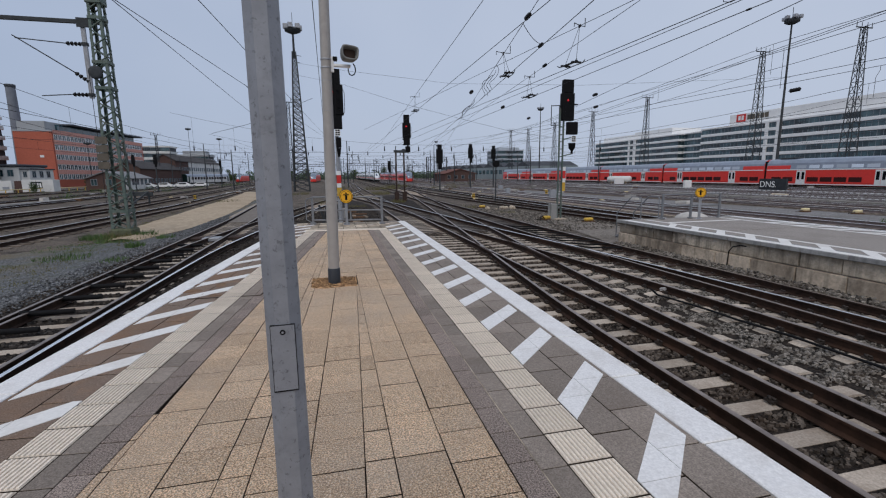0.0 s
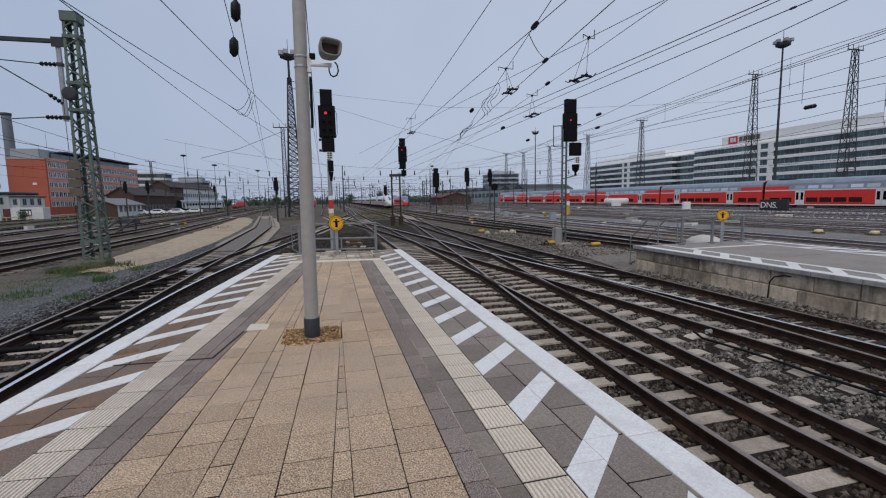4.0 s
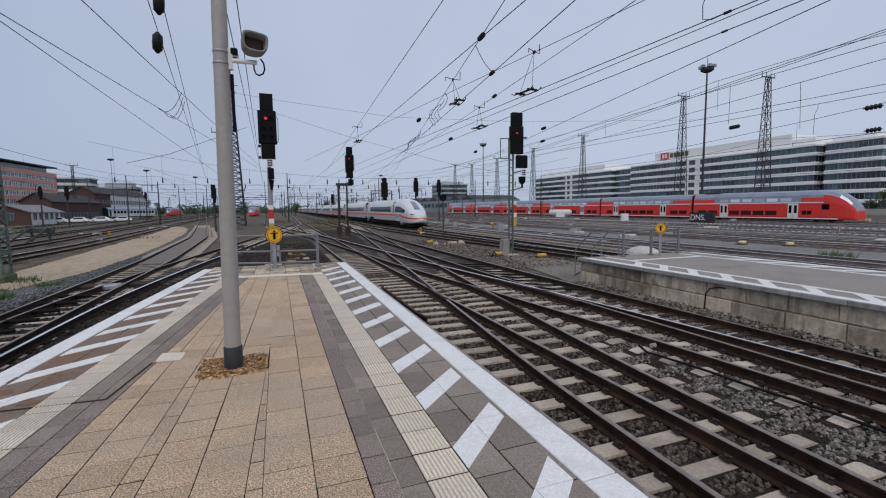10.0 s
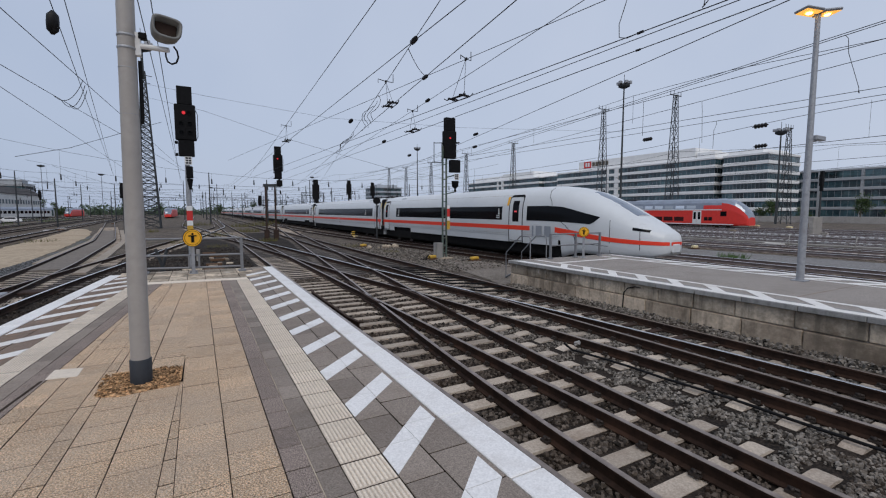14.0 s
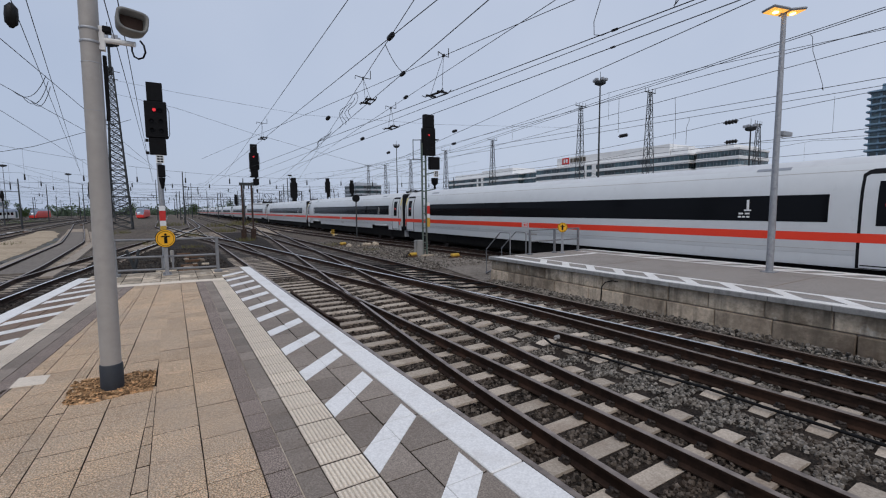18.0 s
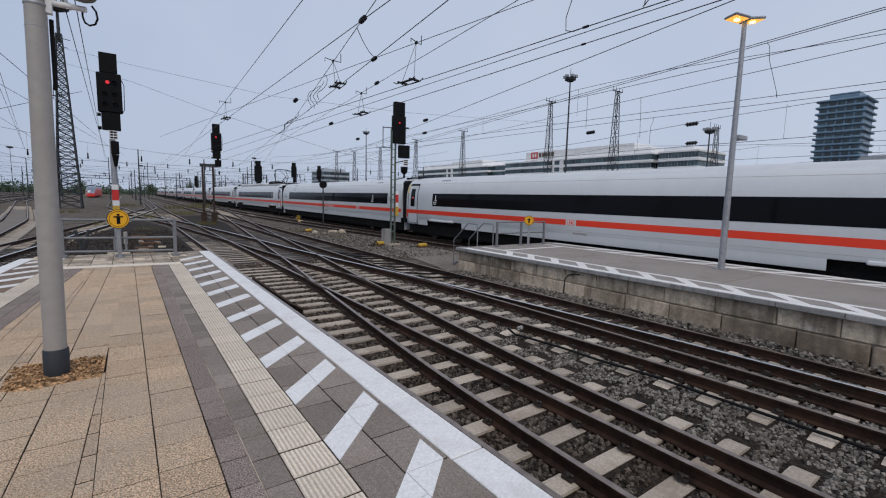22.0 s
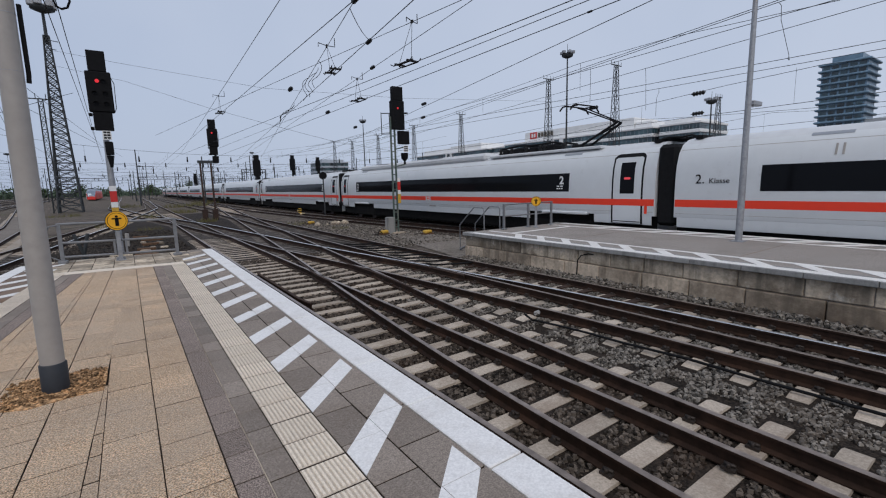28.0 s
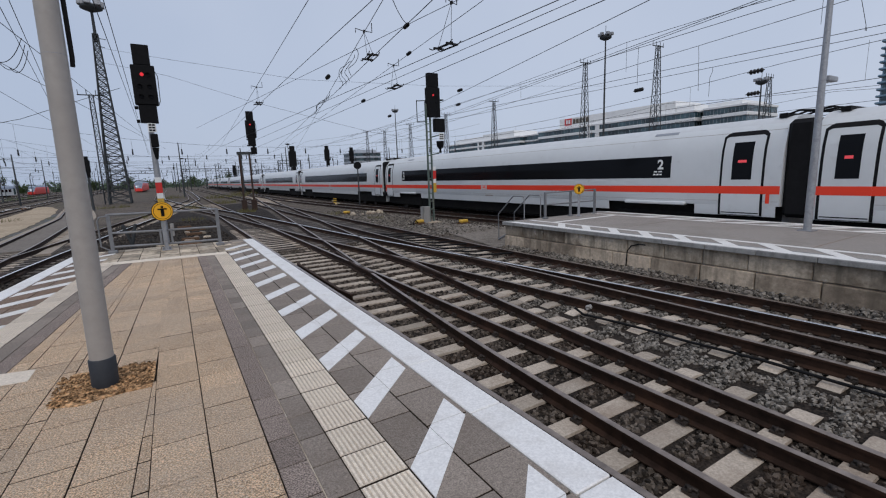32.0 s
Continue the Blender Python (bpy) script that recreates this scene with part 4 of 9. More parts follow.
def tan_field():
    """Columns of tan tiles that fan out from the right-hand side to the slanted left border, with two narrow wedges."""
    rnd = random.Random(21)
    px, py = side_left(1.6, 0).translation.xy
    # a point right of the slanted border has CS * (x - px) - SN * (y - py) > 0
    line = (-CS, SN, -CS * px + SN * py)
    edges = ((-1.277, 0.0), (-1.612, 0.0), (-1.942, 0.0), (-2.035, 0.034), (-2.37, 0.034), (-2.7, 0.037), (-2.845, 0.05), (-3.175, 0.052), (-3.51, 0.056), (-3.85, 0.06), (-4.2, 0.064))
    for k, ((cb, mb), (ca, ma)) in enumerate(zip(edges, edges[1:])):
        step = 0.5 if k == 1 else 0.335
        v = -6.55 + rnd.uniform(-0.3, 0)
        while v < 9.6:
            y0, y1 = max(v, -6.55), min(v + step, 9.7)
            v += step
            if y1 - y0 < 0.05:
                continue
            poly = [(ca + ma * y0, y0), (cb + mb * y0, y0), (cb + mb * y1, y1), (ca + ma * y1, y1)]
            if poly[1][0] - poly[0][0] < 0.02 or poly[2][0] - poly[3][0] < 0.02:
                continue
            poly = clip_poly(clip_poly(poly, *line), 0.07, 1, 9.45)
            if len(poly) > 2:
                cut_tile("tan_tile", poly, "tile_tan", TILT.uniform(-0.002, 0.002))
    # behind the camera the paving goes on in plain bands
    for u0, u1, mt in ((0.0, 0.276, "white"), (0.282, 0.925, "tile_grey"), (0.934, 1.24, "tile_rib"), (1.245, 1.6, "tile_dark")):
        bm = bmesh.new()
        prism(bm, [(EDGE_R - u1, -14), (EDGE_R - u0, -14), (EDGE_R - u0, -8.01), (EDGE_R - u1, -8.01)], -0.05, 0.0)
        part("rear_paving", bm, M[mt], PLATFORM)
        bm = bmesh.new()
        q = [side_left(u, w).translation.xy for u, w in ((u0, -14.2), (u1, -14.2), (u1, -7.01), (u0, -7.01))]
        prism(bm, [(p.x, p.y) for p in q], -0.05, 0.0)
        part("rear_paving", bm, M["white_worn" if mt == "white" else "tile_brown" if mt == "tile_grey" else mt], PLATFORM)
    q = [side_left(1.61, w).translation.xy for w in (-14.0, -6.44)]
    bm = bmesh.new()
    prism(bm, [(q[0].x, -14), (EDGE_R - 1.61, -14), (EDGE_R - 1.61, -6.56), (q[1].x, -6.57)], -0.05, 0.0)
    part("rear_paving", bm, M["tile_tan"], PLATFORM)
    bm = bmesh.new()
    prism(bm, [(-3.23, 2.79), (-2.95, 2.75), (-2.95, 3.06), (-3.22, 3.12)], -0.002, 0.004)
    part("pale_tile", bm, M["tile_rib"], PLATFORM)


tan_field()


def platform_end():
    bm = bmesh.new()
    prism(bm, [(-3.3, 9.68), (-0.63, 9.42), (-0.63, 9.78), (-3.3, 10.06)], -0.05, 0.003)
    part("white_end_strip", bm, M["tile_rib"], PLATFORM)
    # concrete slabs behind the strip
    for i in range(9):
        x0 = -3.72 + 0.42 * i
        x1 = x0 + 0.415
        for j in range(4):
            y0 = 10.1 + 0.55 * j - 0.1 * (x0 + 3.3)
            bm = bmesh.new()
            poly = [(x0, y0), (x1, y0 - 0.04), (x1, y0 + 0.5), (x0, y0 + 0.545)]
            poly = clip_poly(clip_poly(poly, 0.16, 1, 12.03), 1, 0, -0.02)
            poly = clip_poly(poly, -1, 0, 3.95)
            cut_tile("end_slab", poly, "concrete")
    bm = bmesh.new()
    prism(bm, [(left_edge(-14) - 0.002, -14), (left_edge(-14) + 0.12, -14), (left_edge(12.6) + 0.12, 12.6), (left_edge(12.6) - 0.002, 12.6)], -0.24, -0.058)
    part("edge_lip", bm, M["coping"], PLATFORM)
    bm = bmesh.new()
    prism(bm, [(EDGE_R - 0.12, -14), (EDGE_R + 0.002, -14), (EDGE_R + 0.002, 12.0), (EDGE_R - 0.12, 12.0)], -0.24, -0.058)
    part("edge_lip", bm, M["coping"], PLATFORM)
    rnd = random.Random(41)
    for x, y, rx, ry in ((-4.5, 2.3, 0.2, 0.12), (-4.25, 2.05, 0.26, 0.09), (-4.62, 2.75, 0.14, 0.2), (-4.15, 2.6, 0.1, 0.16), (-4.05, 1.9, 0.12, 0.06)):
        bm = bmesh.new()
        prism(bm, [(x + rx * rnd.uniform(0.5, 1.1) * math.cos(k * 0.449), y + ry * rnd.uniform(0.5, 1.1) * math.sin(k * 0.449)) for k in range(14)], -0.002, 0.0038)
        part("rust_stain", bm, M["rust_wash"], PLATFORM, "rusty stain on the paving")
    # settlement crack across the left band
    bm = bmesh.new()
    for p, q, w in (((-4.42, 1.79), (-3.4, 1.72), 0.02), ((-3.4, 1.72), (-3.25, 2.75), 0.022)):
        d = Vector((q[0] - p[0], q[1] - p[1])).normalized()
        n = Vector((-d.y, d.x)) * w / 2
        prism(bm, [(p[0] - n.x, p[1] - n.y), (q[0] - n.x, q[1] - n.y), (q[0] + n.x, q[1] + n.y), (p[0] + n.x, p[1] + n.y)], -0.003, 0.0075)
    part("open_joint", bm, M["joint"], PLATFORM)
    part("mortar_line", boxm(EDGE_R - 1.4225, EDGE_R - 1.4165, -8.0, 9.4, -0.03, 0.001), M["concrete"], PLATFORM, "thin pale mortar line")


platform_end()

# ---- opposite platform ----
OX0, OX1, OY1 = 8.2, 13.25, 9.75


def opposite_platform():
    bm = bmesh.new()
    prism(bm, [(OX0 + 0.15, -16), (OX1 - 0.1, -16), (OX1 - 0.1, OY1 - 0.15), (OX0 + 0.15, OY1 - 0.05)], GROUND - 0.3, -0.004)
    p = tagged(part("opposite_platform", bm, [M["asphalt"]]), "opposite platform of grey asphalt on a concrete block wall", "platform", kind="structure")
    # coping stones
    me = slab_mesh("coping_stone", 0.42, 0.99, 0.11, M["coping"], 0.012)
    me.materials[1] = M["coping"]
    for i in range(-15, 10):
        ob = new("coping_stone", me)
        ob.parent = p
        ob.matrix_basis = pose(OX0 + 0.18, i + 0.25, 0.004)
        ob = new("coping_stone", me)
        ob.parent = p
        ob.matrix_basis = pose(OX1 - 0.2, i + 0.25, 0.004)
    # two courses of wall blocks
    rnd = random.Random(4)
    for course, (z0, z1, dx, mat) in enumerate(((-0.47, -0.107, 0.045, "concrete"), (-1.2, -0.475, 0.0, "concrete_low"))):
        y = OY1 - 0.03
        while y > -14:
            l = rnd.uniform(0.85, 1.15) if course == 0 else rnd.uniform(1.0, 1.3)
            q = rnd.uniform(-0.016, 0.012)
            part("wall_block", boxm(OX0 + 0.06 + dx + q, OX0 + 0.4, y - l + 0.02, y, z0 + 0.006, z1 - 0.006, bevel=0.016), M[mat], p)
            y -= l
    for z0, z1 in ((-0.47, -0.14), (-1.2, -0.475)):
        for k in range(5):
            part("wall_block", boxm(OX0 + 0.4 + k, OX0 + 1.39 + k, OY1 - 0.3, OY1 - 0.02, z0, z1, bevel=0.012), M["concrete"], p)
    # white line and slanted marks along both edges
    for x0, x1 in ((OX0 + 0.0, OX0 + 0.24), (OX0 + 0.86, OX0 + 1.0), (OX1 - 0.98, OX1 - 0.86), (OX1 - 0.24, OX1)):
        part("white_line", boxm(x0, x1, -16, OY1 - 0.4, -0.002, 0.0085 if x0 < OX0 + 0.1 or x1 > OX1 - 0.1 else 0.003), M["white_worn"], p)
    for i in range(-13, 9):
        for side in (0, 1):
            x0, x1 = (OX0 + 0.24, OX0 + 0.86) if side == 0 else (OX1 - 0.86, OX1 - 0.24)
            y = i * 0.97 + 0.25
            pts = [(x0, y), (x1, y - 0.6), (x1, y - 0.3), (x0, y + 0.3)] if side else [(x0, y), (x1, y + 0.6), (x1, y + 0.9), (x0, y + 0.3)]
            if max(p[1] for p in pts) > OY1 - 1.5:
                continue
            bm = bmesh.new()
            prism(bm, pts if poly_area(pts) > 0 else pts[::-1], -0.002, 0.0055)
            part("warning_stripe", bm, M["white_worn"], p)
    for yj in (-8.0, -3.4, 1.2, 5.8):
        part("asphalt_joint", boxm(OX0 + 1.05, OX1 - 1.05, yj - 0.008, yj + 0.008, -0.003, -0.001), M["tile_brown"], p)
    part("white_line", boxm(OX0 + 1.0, OX1 - 1.0, OY1 - 1.6, OY1 - 1.42, -0.002, 0.003), M["white_worn"], p)
    return p


opposite_platform()


# ---- railings with the round signs ----
def stop_sign(at, rz=0.0, height=1.02, r=0.25):
    s = thing("stop_sign", "round yellow sign with a black mark on a grey post", "sign", "platform end signs", at, rz)
    part("post", boxm(-0.045, 0.045, -0.03, 0.03, 0, height - 0.1, bevel=0.006), M["galv"], s)
    part("base_plate", boxm(-0.1, 0.1, -0.09, 0.09, 0, 0.02, bevel=0.003), M["galv"], s)
    bm = bmesh.new()
    for k, y0, y1, mt in ((1.0, -0.045, -0.032, 1), (0.95, -0.052, -0.0455, 0), (0.83, -0.0555, -0.0525, 1), (0.78, -0.059, -0.056, 0)):
        tube(bm, (0, y0, height), (0, y1, height), r * k, seg=32, mat=mt, smooth=False)
    plate = part("sign_plate", bm, [M["sign_yellow"], M["black"]], s)
    bm = bmesh.new()
    box(bm, -0.16 * r, 0.16 * r, -0.064, -0.0595, height - 0.52 * r, height + 0.3 * r)
    box(bm, -0.42 * r, 0.42 * r, -0.064, -0.0595, height + 0.16 * r, height + 0.31 * r)
    tube(bm, (0, -0.064, height + 0.45 * r), (0, -0.0595, height + 0.45 * r), 0.13 * r, seg=12)
    part("sign_mark", bm, M["black"], plate)
    return s


def end_railing():
    g = thing("platform_railing", "grey steel railing across the platform end", "railing")
    pts = [(-3.1, 11.75), (-1.9, 11.4), (-0.63, 11.2)]
    for x, y in pts:
        part("post", boxm(x - 0.04, x + 0.04, y - 0.04, y + 0.04, 0.0, 1.02), M["rail_grey"], g)
        part("foot", boxm(x - 0.1, x + 0.1, y - 0.1, y + 0.1, 0.0, 0.07, bevel=0.012), M["rail_grey"], g)
    for z in (1.0, 0.52, 0.16):
        for a, b in zip(pts, pts[1:]):
            part("bar", tubem((*a, z), (*b, z), 0.03, seg=8), M["rail_grey"], g)
    for x in (-2.0, -1.75):
        part("upright", boxm(x - 0.025, x + 0.025, 11.33, 11.38, 0.16, 0.55), M["rail_grey"], g)
    bm = bmesh.new()
    path_tube(bm, [(-3.1, 11.7, 0.98), (-3.28, 11.72, 0.95), (-3.33, 11.73, 0.85), (-3.33, 11.73, 0.2), (-3.1, 11.7, 0.05)], 0.02)
    part("end_loop", bm, M["rail_grey"], g)
    b = thing("track_buffer", "dark steel track buffer frame behind the railing", "buffer stop")
    for p, q in (((-3.0, 12.9, GROUND), (-2.6, 12.7, 0.65)), ((-2.45, 12.9, GROUND), (-2.9, 12.7, 0.65)), ((-2.9, 13.0, -0.35), (-1.9, 13.0, -0.25))):
        part("brace", tubem(p, q, 0.045, seg=6), M["mast"], b)
    stop_sign((-1.9, 11.3, 0.0), 14, 1.03, 0.25)


end_railing()


def far_railing():
    g = thing("platform_railing", "grey steel railing at the opposite platform's end", "railing")
    pts = [(9.8, 9.3), (11.05, 9.27), (12.35, 9.25)]
    back = [(11.25, 10.2), (12.6, 10.2)]
    for x, y in pts:
        part("post", boxm(x - 0.035, x + 0.035, y - 0.035, y + 0.035, 0.0, 0.95), M["rail_grey"], g)
        part("foot", boxm(x - 0.08, x + 0.08, y - 0.08, y + 0.08, 0.0, 0.05, bevel=0.01), M["rail_grey"], g)
    for z in (0.93, 0.5):
        for a, b in zip(pts, pts[1:]):
            part("bar", tubem((*a, z), (*b, z), 0.026, seg=8), M["rail_grey"], g)
    st = thing("steel_stair", "grey steel stair with handrails down to the tracks", "stair")
    for x in (9.25, 10.05):
        bm = bmesh.new()
        path_tube(bm, [(x, 9.8, -0.9), (x, 9.8, 0.75), (x, 9.86, 0.82), (x, 10.4, 0.82), (x, 11.3, 0.1), (x, 11.3, -0.9)], 0.024)
        part("handrail", bm, M["rail_grey"], st)
    for i in range(4):
        part("step", boxm(9.28, 10.02, 9.8 + 0.3 * i, 10.08 + 0.3 * i, -0.22 - 0.19 * i, -0.18 - 0.19 * i), M["rail_grey"], st)
    part("stringer", tubem((9.25, 9.8, -0.2), (9.25, 11.3, -0.9), 0.05, seg=4), M["rail_grey"], st)
    part("stringer", tubem((10.05, 9.8, -0.2), (10.05, 11.3, -0.9), 0.05, seg=4), M["rail_grey"], st)
    stop_sign((11.2, 9.0, 0.0), -50, 1.0, 0.19)


far_railing()


# ---- poles on the platform ----
def near_pole():
    g = thing("lamp_pole", "eight-sided galvanised steel lamp pole with a locked hatch", "pole", at=(-2.41, -3.68, 0.0), rz=2)
    part("shaft", lathe_flat([(0.064, 0), (0.06, 1.0), (0.0555, 1.9), (0.05, 4.2), (0.046, 6.5)], 8), M["near_steel"], g)
    part("hatch_gap", boxm(-0.0385, 0.0385, -0.0592, -0.05, 1.055, 1.283), M["rubber"], g)
    h = part("hatch", boxm(-0.0365, 0.0365, -0.0605, -0.0595, 1.06, 1.281, bevel=0.0004), M["near_steel"], g)
    bm = bmesh.new()
    tube(bm, (0, -0.0625, 1.259), (0, -0.06, 1.259), 0.009, seg=12, mat=0)
    tube(bm, (0, -0.0635, 1.259), (0, -0.0624, 1.259), 0.004, seg=8, mat=1)
    part("lock", bm, [M["black"], M["near_steel"]], h)


def lathe_flat(profile, seg):
    bm = bmesh.new()
    off = math.pi / seg - math.pi / 2
    rings = [[bm.verts.new((r * math.cos(2 * math.pi * i / seg + off), r * math.sin(2 * math.pi * i / seg + off), z)) for i in range(seg)] for r, z in profile]
    for a, b in zip(rings, rings[1:]):
        for i in range(seg):
            bm.faces.new((a[i], a[(i + 1) % seg], b[(i + 1) % seg], b[i]))
    bm.faces.new(rings[0][::-1])
    bm.faces.new(rings[-1])
    return bm


def speaker_pole():
    g = thing("loudspeaker_pole", "grey painted pole with a dark sleeve at its foot", "pole", at=(-2.32, 2.22, 0.0))
    g.matrix_basis = pose(-2.32, 2.22, 0, 0, 0.7, 0)
    part("shaft", lathe(bmesh.new(), [(0.088, 0.0), (0.088, 1.2), (0.08, 3.0), (0.07, 6.8)], 24), M["pole_grey"], g)
    part("sleeve", lathe(bmesh.new(), [(0.1, 0.0), (0.1, 0.25), (0.092, 0.26)], 24), M["sleeve"], g)
    for z in (3.38, 3.5):
        part("band", lathe(bmesh.new(), [(0.078, z), (0.085, z + 0.005), (0.085, z + 0.025), (0.078, z + 0.03)], 20), M["galv"], g)
    for z in (3.2, 2.75):
        part("cable_tie", lathe(bmesh.new(), [(0.08, z), (0.083, z + 0.003), (0.08, z + 0.008)], 20), M["galv"], g)
    bm = bmesh.new()
    tube(bm, (0.07, 0, 3.44), (0.36, -0.08, 3.42), 0.026)
    box(bm, 0.07, 0.115, -0.035, 0.035, 3.34, 3.56)
    part("bracket", bm, M["white_paint"], g)
    bm = bmesh.new()
    path_tube(bm, [(0.1, 0.03, 3.3), (0.105, 0.03, 2.75), (0.1, 0.03, 2.68)], 0.018)
    part("cable_duct", bm, M["rubber"], g)
    # rounded weatherproof horn with a deep dark mouth, turned to the platform
    bm = bmesh.new()
    rings = []
    for y, w, h in ((-0.05, 0.085, 0.06), (-0.06, 0.1, 0.075), (-0.145, 0.105, 0.082), (-0.152, 0.118, 0.098), (-0.14, 0.128, 0.108), (0.0, 0.12, 0.1), (0.1, 0.085, 0.072), (0.16, 0.05, 0.045)):
        rings.append([bm.verts.new((w * sg(math.cos(a)) * (1.0 + 0.12 * math.sin(a)), y, h * sg(math.sin(a)))) for a in [2 * math.pi * i / 24 for i in range(24)]])
    for a, b in zip(rings, rings[1:]):
        for i in range(24):
            bm.faces.new((a[i], a[(i + 1) % 24], b[(i + 1) % 24], b[i])).smooth = True
    bm.faces.new(rings[-1])
    bmesh.ops.recalc_face_normals(bm, faces=bm.faces)
    sp = part("loudspeaker", bm, M["speaker_grey"], g, "weathered grey loudspeaker box")
    sp.matrix_basis = pose(0.33, -0.16, 3.56, -4, 4, 12)
    part("grille", boxm(-0.092, 0.092, -0.064, -0.05, -0.066, 0.066, bevel=0.006), M["dark_rust"], sp, "dark brown horn mouth")
    part("mounting_box", boxm(0.1, 0.17, -0.06, 0.02, 3.5, 3.56, bevel=0.008), M["black"], g)
    bm = bmesh.new()
    path_tube(bm, [(0.4, -0.1, 3.46), (0.43, -0.09, 3.42), (0.44, -0.08, 3.36), (0.42, -0.07, 3.31), (0.38, -0.07, 3.29), (0.345, -0.06, 3.31), (0.33, -0.06, 3.36), (0.33, -0.06, 3.4)], 0.009)
    part("cable", bm, M["rubber"], g)
    gp = bmesh.new()
    rnd = random.Random(2)
    ring = [(x + rnd.uniform(-0.03, 0.03), y + rnd.uniform(-0.03, 0.03)) for x, y in ((-2.7, 1.95), (-2.45, 1.9), (-2.2, 1.93), (-1.98, 1.95), (-1.96, 2.25), (-1.96, 2.58), (-2.3, 2.62), (-2.62, 2.64), (-2.67, 2.3))]
    prism(gp, ring, -0.01, 0.008)
    tagged(part("gravel_patch", gp, M["gravel"]), "patch of tan gravel round the pole's foot", "gravel", kind="stuff")
    rng = np.random.default_rng(9)
    bm = bmesh.new()
    for _ in range(640):
        x, y = rng.uniform(-2.69, -1.97), rng.uniform(1.94, 2.61)
        r = rng.uniform(0.008, 0.021)
        lathe(bm, [(r * 0.3, -r * 0.4), (r, 0.1 * r), (r * 0.5, r * 0.7)], 5, base=(x, y, 0.01))
    tagged(part("gravel_stones", bm, M["gravel"]), "small tan gravel stones round the pole's foot", "gravel", kind="stuff")


def sg(c):
    """Softens a circle towards a rounded square."""
    return math.copysign(abs(c) ** 0.55, c)


near_pole()
speaker_pole()


def street_lamp():
    g = thing("platform_lamp", "grey platform lamp with a lit amber head", "lamp", at=(11.85, 2.23, 0.0))
    part("pole", lathe(bmesh.new(), [(0.085, 0), (0.085, 1.0), (0.055, 6.6)], 16), M["galv"], g)
    part("base_plate", boxm(-0.16, 0.16, -0.16, 0.16, 0, 0.02), M["galv"], g)
    for s in (-1, 1):
        part("arm", tubem((0, 0, 6.55), (s * 0.1, -0.03 * s, 6.65), 0.03), M["galv"], g)
        hd = part("lamp_head", boxm(-0.24, 0.24, -0.21, 0.21, 0.0, 0.07, bevel=0.03), M["galv"], g)
        hd.matrix_basis = pose(s * 0.24, -0.09 * s, 6.65, 0, -7 * s, -25)
        part("diffuser", boxm(-0.2, 0.2, -0.17, 0.17, -0.014, -0.002), M["lamp_glow"], hd)
        part("lamp_tube", lathe(bmesh.new(), [(0.03, -0.05), (0.07, -0.035), (0.07, -0.016)], 12), M["lamp_bright"], hd, "bright lamp behind the amber glass")
    c = part("camera_arm", tubem((0.06, 0, 3.55), (0.4, 0.03, 3.58), 0.025), M["galv"], g)
    part("camera_housing", boxm(0.25, 0.75, -0.06, 0.1, 3.6, 3.72, bevel=0.02), M["galv"], g)


street_lamp()


# ---- light signals ----
def signal_head(g, x, top, k=1.0, lit=True, y=0.0):
    """Top box, main head with lenses and hoods, lower box; top is the upper edge."""
    z1, z2, z3 = top - 0.8 * k, top - 2.38 * k, top - 3.1 * k
    part("top_box", boxm(x - 0.3 * k, x + 0.3 * k, y - 0.16, y + 0.12, z1 + 0.005, top, bevel=0.02), M["black"], g)
    hd = part("signal_head", boxm(x - 0.42 * k, x + 0.42 * k, y - 0.18, y + 0.14, z2, z1, bevel=0.035), M["black"], g)
    part("lower_box", boxm(x - 0.32 * k, x + 0.32 * k, y - 0.16, y + 0.12, z3, z2 - 0.005, bevel=0.02), M["black"], g)
    if lit:
        part("red_light", tubem((x - 0.05 * k, y - 0.215, z1 - 0.38 * k), (x - 0.05 * k, y - 0.183, z1 - 0.38 * k), 0.07 * k, seg=16), M["red_lamp"], hd)
    for dx, dz in ((0.15, 0.38), (-0.17, 0.85), (0.17, 0.85), (-0.17, 1.25), (0.17, 1.25)):
        part("lens", tubem((x + dx * k, y - 0.2, z1 - dz * k), (x + dx * k, y - 0.183, z1 - dz * k), 0.07 * k, seg=12), M["glass_dark"], hd)
        bm = bmesh.new()
        for i in range(6):
            a0, a1 = math.pi * i / 6, math.pi * (i + 1) / 6
            c = [(x + (dx + 0.085 * math.cos(a)) * k, z1 + (-dz + 0.085 * math.sin(a)) * k) for a in (a0, a1)]
            v = [bm.verts.new((c[0][0], y - 0.18, c[0][1])), bm.verts.new((c[1][0], y - 0.18, c[1][1])), bm.verts.new((c[1][0], y - 0.3, c[1][1] - 0.02)), bm.verts.new((c[0][0], y - 0.3, c[0][1] - 0.02))]
            bm.faces.new(v)
        part("hood", bm, M["black"], hd)
    for zz in (z2 - 0.12 * k, z3 + 0.06):
        part("shunt_lamp", tubem((x - 0.45 * k, y - 0.1, zz), (x - 0.33 * k, y - 0.1, zz), 0.07 * k, seg=10), M["black"], g)
    bm = bmesh.new()
    path_tube(bm, [(x + 0.42 * k, y, z1 - 0.2), (x + 0.5 * k, y, z1 - 0.4), (x + 0.48 * k, y, z2 + 0.2), (x + 0.4 * k, y, z2)], 0.014)
    part("conduit", bm, M["black"], g)
    return z3


